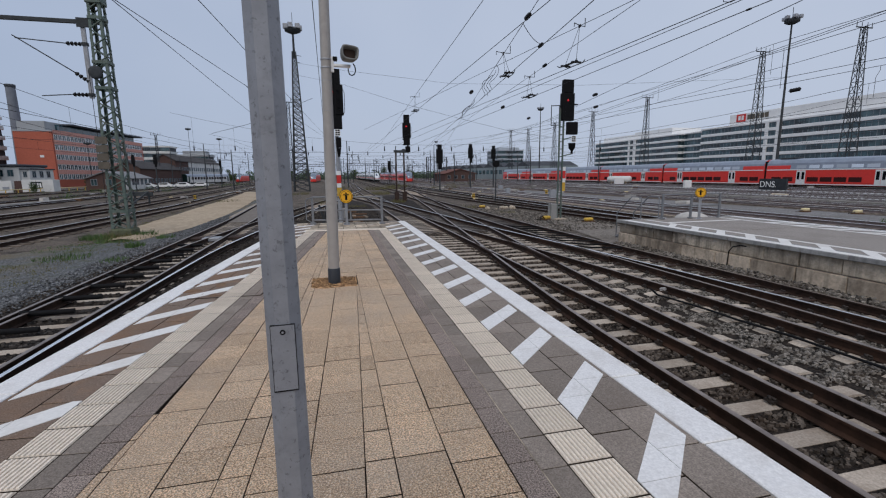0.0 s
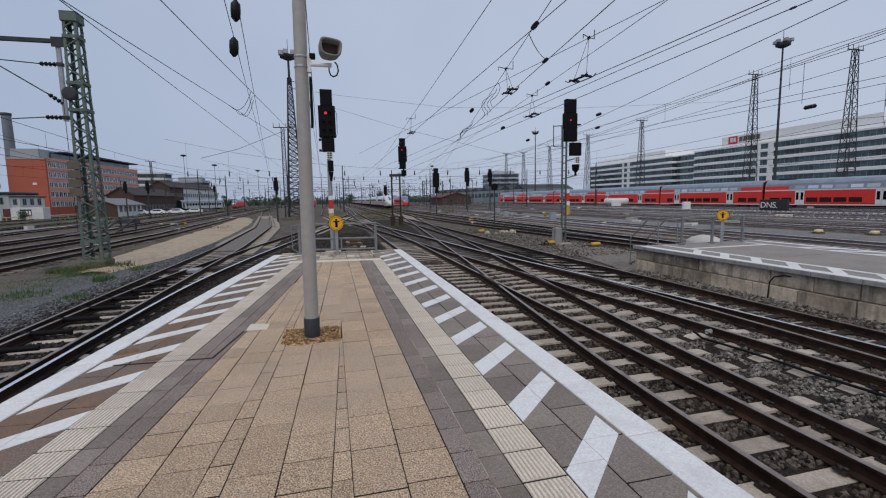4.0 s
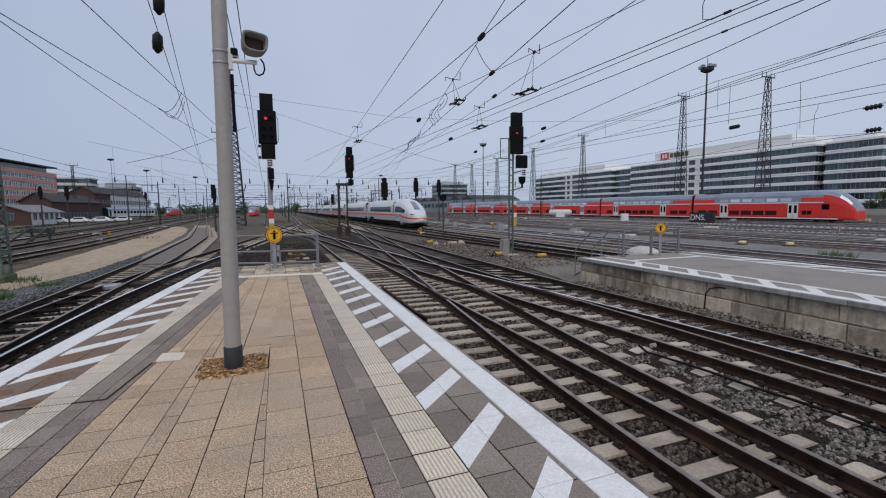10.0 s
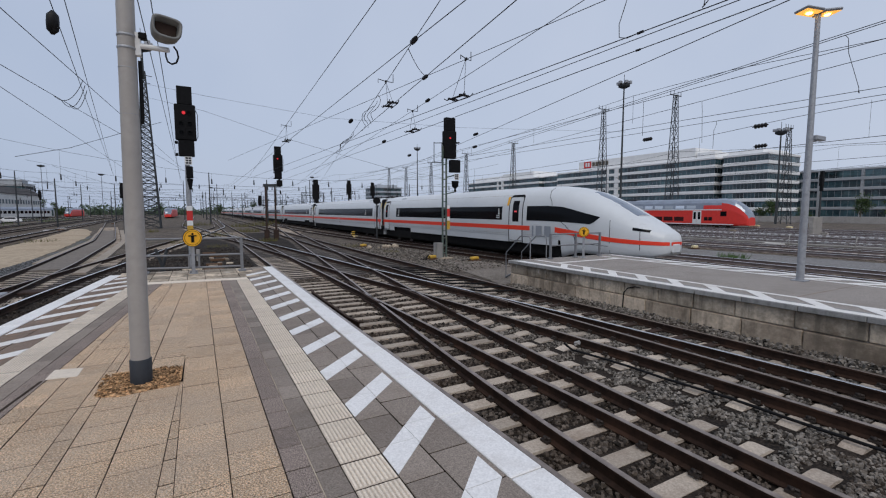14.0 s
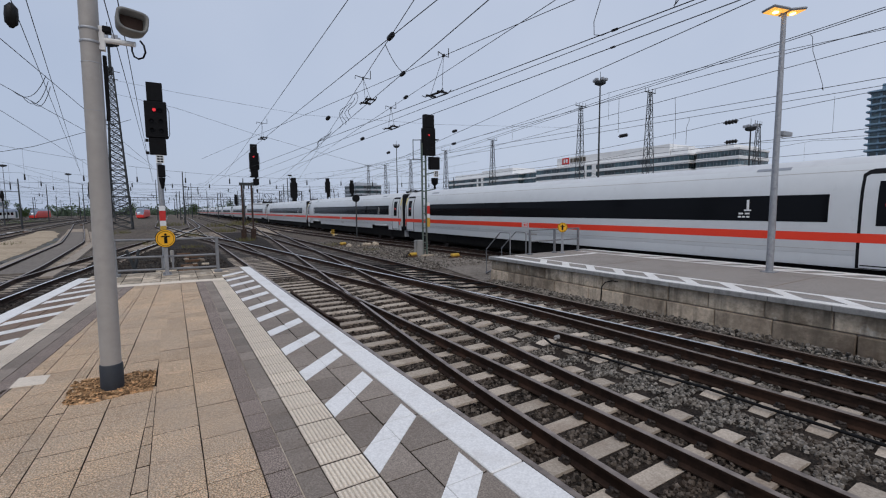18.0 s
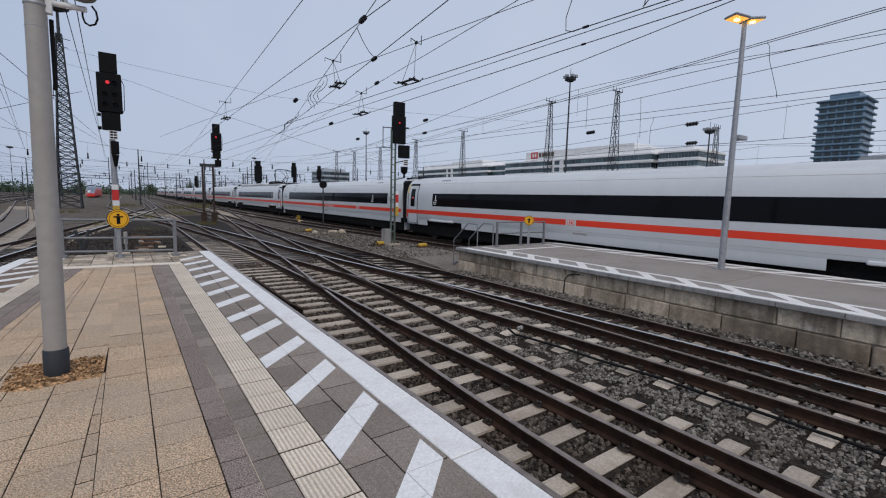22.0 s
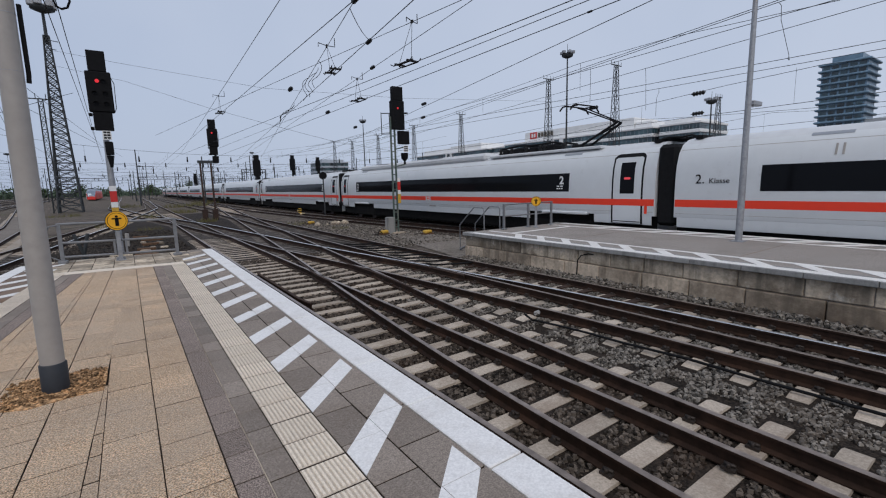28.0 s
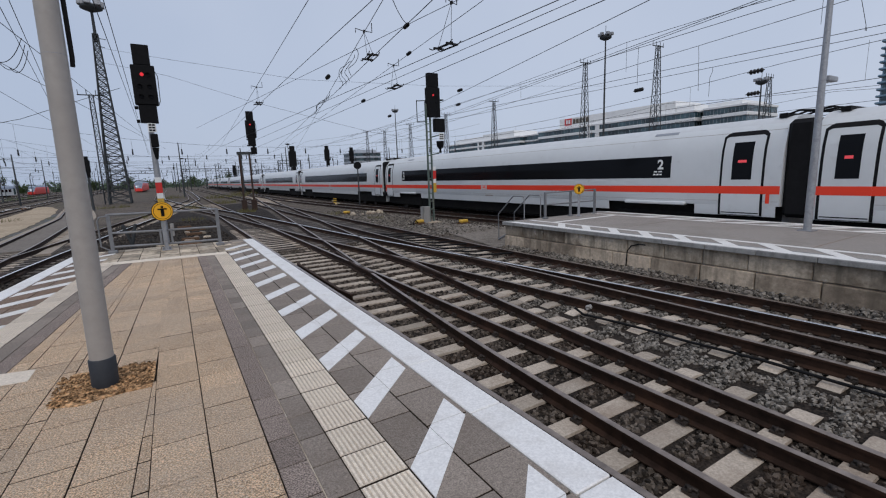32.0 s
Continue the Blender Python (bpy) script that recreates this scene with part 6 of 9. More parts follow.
def train_car(train, y0, length, nose=False, front_door=True, rear_door=True, windows=None, panto=False, number="2", first=False, near=True, closed=False):
    ys = NOSE_RINGS + [length] if nose else [0, length]
    bm = bmesh.new()
    rings = []
    for y in ys:
        h, w = nose_at(y) if nose else (3.1, 1.0)
        b = belly(y) if nose else -0.42
        k = (h - b) / 3.52
        sec = SECTION if nose and y <= 5 else LOWER + SECTION[3:]
        ring = [bm.verts.new((s * x * w, y, (z + 0.42) * k + b)) for s, pts in ((1, sec), (-1, sec[:-1][::-1])) for x, z in pts]
        rings.append(ring)
    n = len(rings[0])
    for q, (a, b) in enumerate(zip(rings, rings[1:])):
        for i in range(n):
            f = bm.faces.new((a[i], a[(i + 1) % n], b[(i + 1) % n], b[i]))
            low = i in (0, 1, n - 3, n - 2, n - 1) and (not nose or ys[q] >= 5)
            f.smooth = not low
            f.material_index = 2 if low else 1 if 8 <= i <= 13 and not nose else 0
    bm.faces.new(rings[0][::-1])
    bm.faces.new(rings[-1])
    bmesh.ops.recalc_face_normals(bm, faces=bm.faces)
    body = part("car_body", bm, [M["train_white"], M["train_roof"], M["train_skirt"]], train)
    body.matrix_basis = pose(0, y0, 0)

    def panel(name, bmx, mat, parent=body, label=""):
        ob = part(name, bmx, M[mat], parent, label)
        if near and name in BOTH_SIDES:
            link(name, ob.data, M[mat], body).matrix_basis = Matrix.Diagonal((-1, 1, 1, 1))
        return ob

    L = length
    if nose:
        panel("red_stripe", side_panel(0.03, 5.4, [0.42, 0.43, 0.47, 0.55, 0.66, 0.75], [0.56, 0.6, 0.66, 0.77, 0.9, 1.01], 0.016, True, 24, 4), "train_red")
        panel("red_stripe", side_panel(7.3, L, 0.78, 1.02, 0.006, True, 1, 2), "train_red")
        panel("cab_window", side_panel(2.75, 7.55, [1.52, 1.2, 1.22, 1.24, 1.26, 1.27, 1.28, 1.3, 1.3, 1.3, 1.3, 1.3, 1.3], [1.54, 1.62, 1.7, 1.79, 1.88, 1.96, 2.02, 2.05, 2.06, 2.06, 2.06, 2.06, 2.06], 0.012, True, 24, 4), "window")
        panel("passenger_window", side_panel(9.75, 25.3, 1.3, 2.06, 0.006, True, 1, 3), "window")
        # windscreen
        bm = bmesh.new()
        grid = []
        for i in range(7):
            y = 1.55 + (4.0 - 1.55) * i / 6
            h, w = nose_at(y)
            row = []
            for j in range(9):
                u = -1 + 2 * j / 8
                a = u * (0.72 + 0.06 * i / 6)
                z = h - 0.02 - 0.5 * a * a * 0.75
                row.append((a * 1.15, y - 0.02, z + 0.035))
            grid.append([bm.verts.new(p) for p in row])
        for a, b in zip(grid, grid[1:]):
            for j in range(8):
                bm.faces.new((a[j], a[j + 1], b[j + 1], b[j])).smooth = True
        panel("windscreen", bm, "windscreen")
        panel("front_stripe", boxm(-0.3, 0.3, -0.012, 0.02, 0.42, 0.56, bevel=0.004), "train_red")
        for pts in ((0.62, 1.25),):
            for s in (-1, 1):
                lamp = part("headlight", side_panel(0.62, 1.25, [0.93, 1.0], [1.02, 1.12], 0.012, True, 6, 2), M["window"], body)
                if s > 0:
                    lamp.matrix_basis = Matrix.Diagonal((-1, 1, 1, 1))
        panel("coupler_hatch", boxm(-0.25, 0.25, -0.05, 0.2, 0.1, 0.5, bevel=0.06), "train_white")
        # wordmark drawn as plain slabs
        for k, (a, b) in enumerate(((7.1, 6.98), (6.8, 6.35), (6.15, 5.7))):
            panel("side_mark", side_panel(b, a, 0.5, 1.04, 0.012, True, 2, 3), "mark_grey")
        doors = [(7.95, 9.05)] + ([(L - 1.3, L - 0.24)] if rear_door else [])
    else:
        mid = 14.5 if front_door else 7.0
        panel("red_stripe", side_panel(0.02, mid - 0.27, 0.78, 1.02, 0.006, False, 1, 2), "train_red")
        panel("red_stripe", side_panel(mid + 0.27, L - 0.02, 0.78, 1.02, 0.006, False, 1, 2), "train_red")
        lp = panel("logo_plate", side_panel(mid - 0.17, mid + 0.17, 0.79, 1.01, 0.006, False, 1, 2), "train_red")
        panel("logo_field", side_panel(mid - 0.145, mid + 0.145, 0.815, 0.985, 0.009, False, 1, 2), "white_paint", lp)
        panel("logo_bar", side_panel(mid - 0.1, mid - 0.015, 0.85, 0.95, 0.012, False, 1, 2), "train_red", lp)
        panel("logo_bar", side_panel(mid + 0.015, mid + 0.1, 0.85, 0.95, 0.012, False, 1, 2), "train_red", lp)
        panel("number_bar", side_panel(L * 0.5 - 0.35, L * 0.5 + 0.35, 0.42, 0.49, 0.005, False, 1, 1), "pole_grey")
        doors = ([(0.52, 1.65)] if front_door else []) + ([(L - 1.3, L - 0.24)] if rear_door else [])
        wy0, wy1 = ((3.75 if panto else 2.35 if first or number == "1" else 3.4) if front_door else 2.0), (L - 3.05 if rear_door else L - 2.5)
        panel("passenger_window", side_panel(wy0, wy1, 1.3, 2.06, 0.006, False, 1, 3), "window")
    if near:
        for yv in ((L - 4.6, L - 3.2), (3.2, 4.6)):
            if not (nose and yv[0] < 8):
                panel("roof_vent", side_panel(yv[0] + 0.2, yv[1] - 0.3, 2.8, 2.89, 0.008, nose, 1, 1), "mark_grey")
        panel("roof_seam", side_panel(8.0 if nose else 0.05, L - 0.05, 2.655, 2.67, 0.003, nose, 1, 1), "pole_grey")
        panel("lower_seam", side_panel(5.1 if nose else 0.05, L - 0.05, 0.55, 0.56, 0.003, nose, 1, 1), "pole_grey")
        for yt in ((9.95, 24.6) if nose else (wy0 + 2.2,) if not front_door else (wy0 + (1.9 if number == "1" else 0.3), wy1 - 0.45)):
            train_text(body, number, 0.46, yt + 0.06, 1.62, 0.02, bold=0.014)
            panel("sign_bar", side_panel(yt - 0.01, yt + 0.19, 1.605, 1.65, 0.02, nose, 1, 1), "white_paint")
            for zb, n in ((1.5, 2), (1.4, 3)):
                for q in range(n):
                    c = yt + 0.03 + q * 0.36 / n
                    panel("sign_bar", side_panel(c, c + 0.26 / n, zb, zb + 0.05, 0.012, nose, 1, 1), "white_paint")
        if nose:
            for a, b in doors[:1]:
                panel("class_strip", side_panel(b + 0.12, b + 0.3, 2.15, 2.62, 0.005, nose, 1, 2) if a > 3 and not nose else side_panel(b + 0.1, b + 0.28, 2.1, 2.6, 0.005, nose, 1, 2), "sign_yellow")
        for a, b in doors:
            if first and (not nose or a > 10):
                c = 0.06 if a < 3 else L - 0.26
                panel("class_strip", side_panel(c, c + 0.2, 2.05, 2.6, 0.005, False, 1, 2), "class_yellow")
                panel("strip_mark", side_panel(c + 0.04, c + 0.15, 1.72, 1.98, 0.005, False, 1, 2), "pole_grey")
            if not nose or a > 10:
                c = a - 0.25 if a < 3 else b + 0.1
                panel("emergency_handle", side_panel(c, c + 0.1, 0.5, 0.9, 0.012, nose, 1, 1), "train_red")
    for a, b in doors:
        fr = panel("door_frame", side_panel(a - 0.07, b + 0.07, 0.1, [2.56, 2.65] + [2.69] * 11 + [2.65, 2.56], 0.004, nose, 14, 10), "rubber")
        panel("door_leaf", side_panel(a, b, 0.12, [2.5, 2.58] + [2.61] * 11 + [2.58, 2.5], 0.008, nose, 14, 10), "train_white", fr)
        panel("door_stripe", side_panel(a, b, 0.78, 1.02, 0.011, nose, 1, 2), "train_red", fr)
        panel("door_window", side_panel(a + 0.28, b - 0.28, 1.22, 2.36, 0.012, nose, 1, 4), "window", fr)
        panel("door_sill", side_panel(a + 0.02, b - 0.02, 0.17, 0.2, 0.012, nose, 1, 1), "rubber", fr)
        panel("door_display", side_panel(a + 0.44, b - 0.44, 1.74, 1.82, 0.015, nose, 1, 2), "door_lamp", fr)
    # underframe, bogies, bellows, roof
    panel("underframe", boxm(-1.1, 1.1, 0.9 if nose else 0.3, L - 0.3, -0.5, -0.28), "train_skirt")
    for a, b in ((5.2, L - 6.0), (L - 2.5, L - 0.1)) if nose else ((0.1, L - 0.1),) if not front_door or closed else ((0.1, 2.5), (6.0, L - 6.0), (L - 2.5, L - 0.1)):
        panel("skirt", side_panel(a, b, 0.09, 0.42, -0.012, False, 1, 1), "train_white", label="pale skirt panel")
    if nose:
        for pts in (((6.15, 2.98), (6.1, 2.8), (5.95, 2.5), (5.75, 2.25), (5.68, 2.07)), ((5.0, 1.27), (4.7, 1.1), (4.35, 0.8), (4.15, 0.6), (4.08, 0.3), (4.08, 0.0)), ((2.25, 1.4), (2.22, 1.0), (2.22, 0.5), (2.22, 0.0)), ((4.05, 0.32), (3.2, 0.3), (2.3, 0.28)), ((0.95, 0.95), (0.92, 0.6), (0.92, 0.2))):
            for s in (-1,):
                bm = bmesh.new()
                path_tube(bm, [Vector((s * (skin(y, z, True) + 0.002), y, z)) for y, z in pts], 0.014, 5)
                panel("panel_seam", bm, "rubber")
    for yb in ((4.2 if nose else 4.0), L - 4.0):
        bg = panel("bogie", boxm(-1.22, 1.22, yb - 1.7, yb + 1.7, -0.5, 0.1, bevel=0.05), "train_skirt")
        if near and front_door and not nose and not closed:
            panel("bogie_cover", boxm(-1.5, -1.3, yb - 1.2, yb + 1.2, 0.36, 0.48, bevel=0.03), "train_white", bg, "pale cover over the bogie")
        for dy in (-1.25, 1.25):
            panel("wheel", tubem((-1.0, yb + dy, -0.33), (1.0, yb + dy, -0.33), 0.43, seg=20), "steel_clip", bg)
    panel("bellows", boxm(-1.36, 1.36, L + 0.01, L + 0.69, 0.1, 2.9, bevel=0.12), "rubber")
    if near:
        bm = bmesh.new()
        for s in (-0.55, 0.0, 0.55):
            path_tube(bm, [Vector((s, L - 0.3, 3.12)), Vector((s, L - 0.05, 3.2)), Vector((s * 0.9, L + 0.35, 3.16)), Vector((s, L + 0.75, 3.2)), Vector((s, L + 1.0, 3.12))], 0.03, 6)
        for yy in (L - 0.5, L + 0.95):
            box(bm, -0.75, 0.75, yy, yy + 0.22, 3.02, 3.15)
        panel("roof_coupling", bm, "rubber")
    if panto:
        pg = panel("roof_well", boxm(-0.95, 0.95, 2.6, 9.3, 3.0, 3.12, bevel=0.03), "train_roof")
        bm = bmesh.new()
        for s in (-0.45, 0.45):
            tube(bm, (s * 0.7, 4.1, 3.2), (s * 0.35, 2.45, 4.02), 0.05, seg=6)
            tube(bm, (s * 0.3, 2.4, 4.02), (s * 0.8, 4.3, 4.88), 0.03, seg=6)
        tube(bm, (0, 4.6, 3.2), (0, 2.6, 3.9), 0.025, seg=6)
        box(bm, -0.45, 0.45, 3.8, 4.4, 3.12, 3.24)
        for yy in (4.1, 4.65):
            path_tube(bm, [Vector(p) for p in ((-0.98, yy, 4.72), (-0.8, yy, 4.9), (-0.6, yy, 4.96), (0.6, yy, 4.96), (0.8, yy, 4.9), (0.98, yy, 4.72))], 0.035, 6)
        for s in (-0.5, 0.5):
            tube(bm, (s, 4.1, 4.93), (s, 4.65, 4.93), 0.025, seg=5)
        panel("pantograph", bm, "rubber", pg)
        for s in (-0.45, 0.4):
            bm = bmesh.new()
            path_tube(bm, [Vector((s, 4.9, 3.4)), Vector((s, 5.4, 3.5)), Vector((s, 6.6, 3.46)), Vector((s, 7.6, 3.52)), Vector((s, 9.0, 3.42))], 0.05, 6)
            panel("roof_conductor", bm, "rubber", pg)
        for yy, w in ((5.3, 0.5), (6.5, 0.4), (7.4, 0.55), (8.4, 0.35)):
            panel("roof_gear", boxm(-0.55, 0.2, yy, yy + w, 3.12, 3.4, bevel=0.05), "rubber", pg)
        for yy in (4.8, 5.9, 6.2, 7.1, 8.1, 8.9):
            for s in (-0.5, 0.35):
                panel("roof_insulator", lathe(bmesh.new(), [(0.06, 3.1), (0.11, 3.18), (0.06, 3.26), (0.11, 3.34), (0.05, 3.44)], 8, base=(s, yy, 0)), "insul", pg)
        fa = panel("roof_fairing", boxm(-0.98, 0.98, 9.6, L - 3.2, 2.9, 3.3, bevel=0.13), "train_roof")
        panel("roof_grille", boxm(-0.9, -0.45, 13.7, 15.2, 3.29, 3.315), "mark_grey", fa)
        panel("roof_grille", boxm(-0.9, -0.45, 20.5, 22.0, 3.29, 3.315), "mark_grey", fa)
        panel("roof_coupling", boxm(-0.5, 0.5, -0.3, 0.4, 3.06, 3.22, bevel=0.06), "rubber", pg)
    return body


def train_text(parent, string, size, y, z, proud, mat="white_paint", bold=0.0):
    """Lettering on the side that faces the platforms."""
    cu = bpy.data.curves.new("lettering", "FONT")
    cu.body, cu.size, cu.extrude, cu.offset = string, size, 0.002, bold
    cu.materials.append(M[mat])
    ob = new("lettering", cu)
    ob.parent = parent
    x = -(skin(12, z + 0.1, False) + proud)
    ob.matrix_basis = Matrix(((0, 0, -1, x), (-1, 0, 0, y + size * 0.3 * len(string)), (0, 1, 0, z), (0, 0, 0, 1)))
    return ob


TRAIN = thing("express_train", "long pale grey express train with a red stripe", "train", at=(15.0, 190, 0))
CAR = 28.75
y_car = 0.0
for i in range(13):
    opts = dict(nose=i == 0, front_door=i != 3, rear_door=i != 3, panto=i == 4, number="1" if i < 4 else "2", closed=i == 1, first=i < 3, near=i < 6)
    ln = 28.32 if i == 0 else CAR - 0.7
    car = train_car(TRAIN, y_car, ln, **opts)
    if i == 3:
        train_text(car, "2.", 0.42, ln - 0.9, 1.55, 0.014, "rubber")
        train_text(car, "Klasse", 0.24, ln - 1.5, 1.55, 0.014, "rubber")
        train_text(car, "1.", 0.36, 1.62, 1.55, 0.014, "rubber")
        train_text(car, "Klasse", 0.22, 1.0, 1.55, 0.014, "rubber")
        train_text(car, "Bordrestaurant", 0.33, 12.7, 0.81, 0.012)
        part("dining_mark", side_panel(ln - 4.3, ln - 4.25, 2.25, 2.55, 0.012, False, 1, 1), M["pole_grey"], car)
        part("dining_mark", side_panel(ln - 4.15, ln - 4.1, 2.25, 2.55, 0.012, False, 1, 1), M["pole_grey"], car)
    y_car += ln + 0.7


# ---- red double-deck train ----
def grid_frame(xs, zs, y0, y1):
    """A window frame in the plane of x and z: every other strip is solid, openings go through."""
    bm = bmesh.new()
    vs = {}

    def v(i, j, k):
        if (i, j, k) not in vs:
            vs[i, j, k] = bm.verts.new((xs[i], (y0, y1)[k], zs[j]))
        return vs[i, j, k]

    solid = lambda i, j: 0 <= i < len(xs) - 1 and 0 <= j < len(zs) - 1 and (i % 2 == 0 or j % 2 == 0)
    for i in range(len(xs) - 1):
        for j in range(len(zs) - 1):
            if not solid(i, j):
                continue
            bm.faces.new((v(i, j, 0), v(i + 1, j, 0), v(i + 1, j + 1, 0), v(i, j + 1, 0)))
            bm.faces.new((v(i, j + 1, 1), v(i + 1, j + 1, 1), v(i + 1, j, 1), v(i, j, 1)))
            for di, dj, a, b in ((-1, 0, (i, j + 1), (i, j)), (1, 0, (i + 1, j), (i + 1, j + 1)), (0, -1, (i, j), (i + 1, j)), (0, 1, (i + 1, j + 1), (i, j + 1))):
                if not solid(i + di, j + dj):
                    bm.faces.new((v(*a, 0), v(*a, 1), v(*b, 1), v(*b, 0)))
    return bm


def strips(w, n, t):
    """Edges of n openings with bars t wide between them over the width w."""
    p = (w - t) / n
    return [c for k in range(n + 1) for c in (k * p, k * p + t)]


RED_WIN = mesh_of("window", boxm(-0.02, 0.03, 0, 1.75, 0, 0.72, bevel=0.015))
RED_TOP = mesh_of("upper_window", boxm(-0.02, 0.03, 0, 1.6, 0, 0.52, bevel=0.015))
RED_LEAF = mesh_of("door", boxm(-0.02, 0.04, 0, 0.72, 0, 2.15, bevel=0.01))
RED_GLASS = mesh_of("door_window", boxm(-0.015, 0.02, 0, 0.4, 0, 1.2))


def red_train(at, cars, double=True, label="red double-deck regional train standing on a far track"):
    g = thing("regional_train", label, "train", "standing trains", at)
    y = 0.0
    top = 4.63 if double else 4.0
    for i in range(cars):
        L = 25.4
        sec = [(1.3, 0.3), (1.4, 0.7), (1.4, 2.86 if double else top - 1.5), (1.3, top - 0.75), (1.0, top - 0.25), (0.5, top - 0.05), (0, top)]
        band = (2, 9) if double else (3, 8)
        bm = bmesh.new()
        rings = []
        st = [(0, 0.3, 0.7), (0.15, 0.42, 0.8), (0.6, 0.57, 0.89), (1.2, 0.73, 0.95), (2.0, 0.87, 0.985), (3.0, 0.965, 1.0), (4.0, 1.0, 1.0), (L, 1, 1)] if i == 0 else [(0, 1, 1), (L, 1, 1)]
        for yy, hs, ws in st:
            rings.append([bm.verts.new((s * x * ws, yy, 0.3 + (z - 0.3) * hs)) for s, pts in ((1, sec), (-1, sec[:-1][::-1])) for x, z in pts])
        n = len(rings[0])
        for q, (a, b) in enumerate(zip(rings, rings[1:])):
            for k in range(n):
                f = bm.faces.new((a[k], a[(k + 1) % n], b[(k + 1) % n], b[k]))
                f.material_index = 2 if i == 0 and 0 < q < 4 and 3 <= k <= 8 else (1 if band[0] <= k <= band[1] and (q > 5 or i or 3 <= k <= 8) else 0)
        bm.faces.new(rings[0][::-1])
        bm.faces.new(rings[-1])
        bmesh.ops.recalc_face_normals(bm, faces=bm.faces)
        body = part("car_body", bm, [M["train_red_body"], M["roof_blue"], M["windscreen"]], g)
        body.matrix_basis = pose(0, y, 0)
        if double:
            for a, b in ((0.06, 4.3), (L - 4.3, L - 0.06)) if i else ((4.0, 6.9), (L - 4.3, L - 0.06)):
                bm = bmesh.new()
                ends = [[bm.verts.new((x * 1.012, yy, z)) for x, z in ((-1.4, 2.5), (-1.4, 2.86), (-1.338, 3.5), (-1.32, 3.52), (-1.1, 3.52), (-1.2, 2.5))] for yy in (a, b)]
                bm.faces.new(ends[0])
                bm.faces.new(ends[1][::-1])
                for k in range(6):
                    bm.faces.new((ends[0][k], ends[1][k], ends[1][(k + 1) % 6], ends[0][(k + 1) % 6]))
                bmesh.ops.recalc_face_normals(bm, faces=bm.faces)
                part("end_panel", bm, M["train_red_body"], body, "red car end beside the upper windows")
        f0 = 6.2 if i == 0 else 1.0
        doors = ((7.2, 18.5) if i == 0 else (5.9, 19.5)) if double else (1.2, 24.0)
        k = 0
        yy = f0
        while yy < L - 2.5:
            if not any(d - 1.9 < yy < d + 1.7 for d in doors):
                put("window", RED_WIN, "train_low_window" if double else "window", body, pose(-1.405, yy, 0.85 if double else 1.55))
            if double and (4.3 if i else 7) < yy < L - 5:
                put("upper_window", RED_TOP, "train_sky_window", body, pose(-1.385, yy, 2.98, 0, 5.5))
            yy += 2.05
        for d in doors:
            for q in (0, 0.76):
                leaf = put("door", RED_LEAF, "white_paint", body, pose(-1.41, d + q, 0.5), "white double door")
                put("door_window", RED_GLASS, "window", leaf, pose(-0.02, 0.16, 0.7))
        if i == 0:
            part("cab_window", boxm(-1.42, -1.36, 3.1, 4.1, 1.75, 2.55, bevel=0.06), M["window"], body)
            part("vent", boxm(-1.42, -1.36, 5.4, 6.0, 1.0, 1.6), M["rubber"], body)
            part("vent", boxm(-1.42, -1.36, 6.1, 6.7, 1.0, 1.6), M["rubber"], body)
        part("pale_line", boxm(-1.425, -1.38, 3.9 if i == 0 else 0.1, L - 0.1, 2.7, 2.86), M["white_paint"], body)
        part("sill_line", boxm(-1.405, -1.3, 2.0 if i == 0 else 0.1, L - 0.1, 0.35, 0.5), M["white_paint"], body)
        for yb in (2.6, L - 5.4):
            bg = part("bogie", boxm(-1.15, 1.15, yb, yb + 2.8, 0.1, 0.4), M["train_skirt"], body)
            for yw in (0.5, 2.3):
                part("wheel", tubem((-0.85, yb + yw, 0.36), (-0.7, yb + yw, 0.36), 0.42, seg=14), M["rust"], bg)
        part("underframe", boxm(-1.1, 1.1, 5.8, L - 5.8, 0.12, 0.35), M["train_skirt"], body)
        if i == 0 and double:
            part("roof_unit", boxm(-0.7, 0.7, L - 4.8, L - 1.8, top - 0.05, top + 0.22, bevel=0.05), M["mast"], body)
            part("horn", boxm(-0.3, 0.1, 5.3, 5.8, top - 0.05, top + 0.32, bevel=0.05), M["mast"], body)
        elif not double:
            part("roof_unit", boxm(-0.7, 0.7, 4, 7, top - 0.02, top + 0.3, bevel=0.05), M["mast"], body)
        if i and double:
            part("gangway", boxm(-1.2, 1.2, -0.52, 0.02, 0.5, top - 0.35), M["rubber"], body)
        y += L + 0.5
    return g


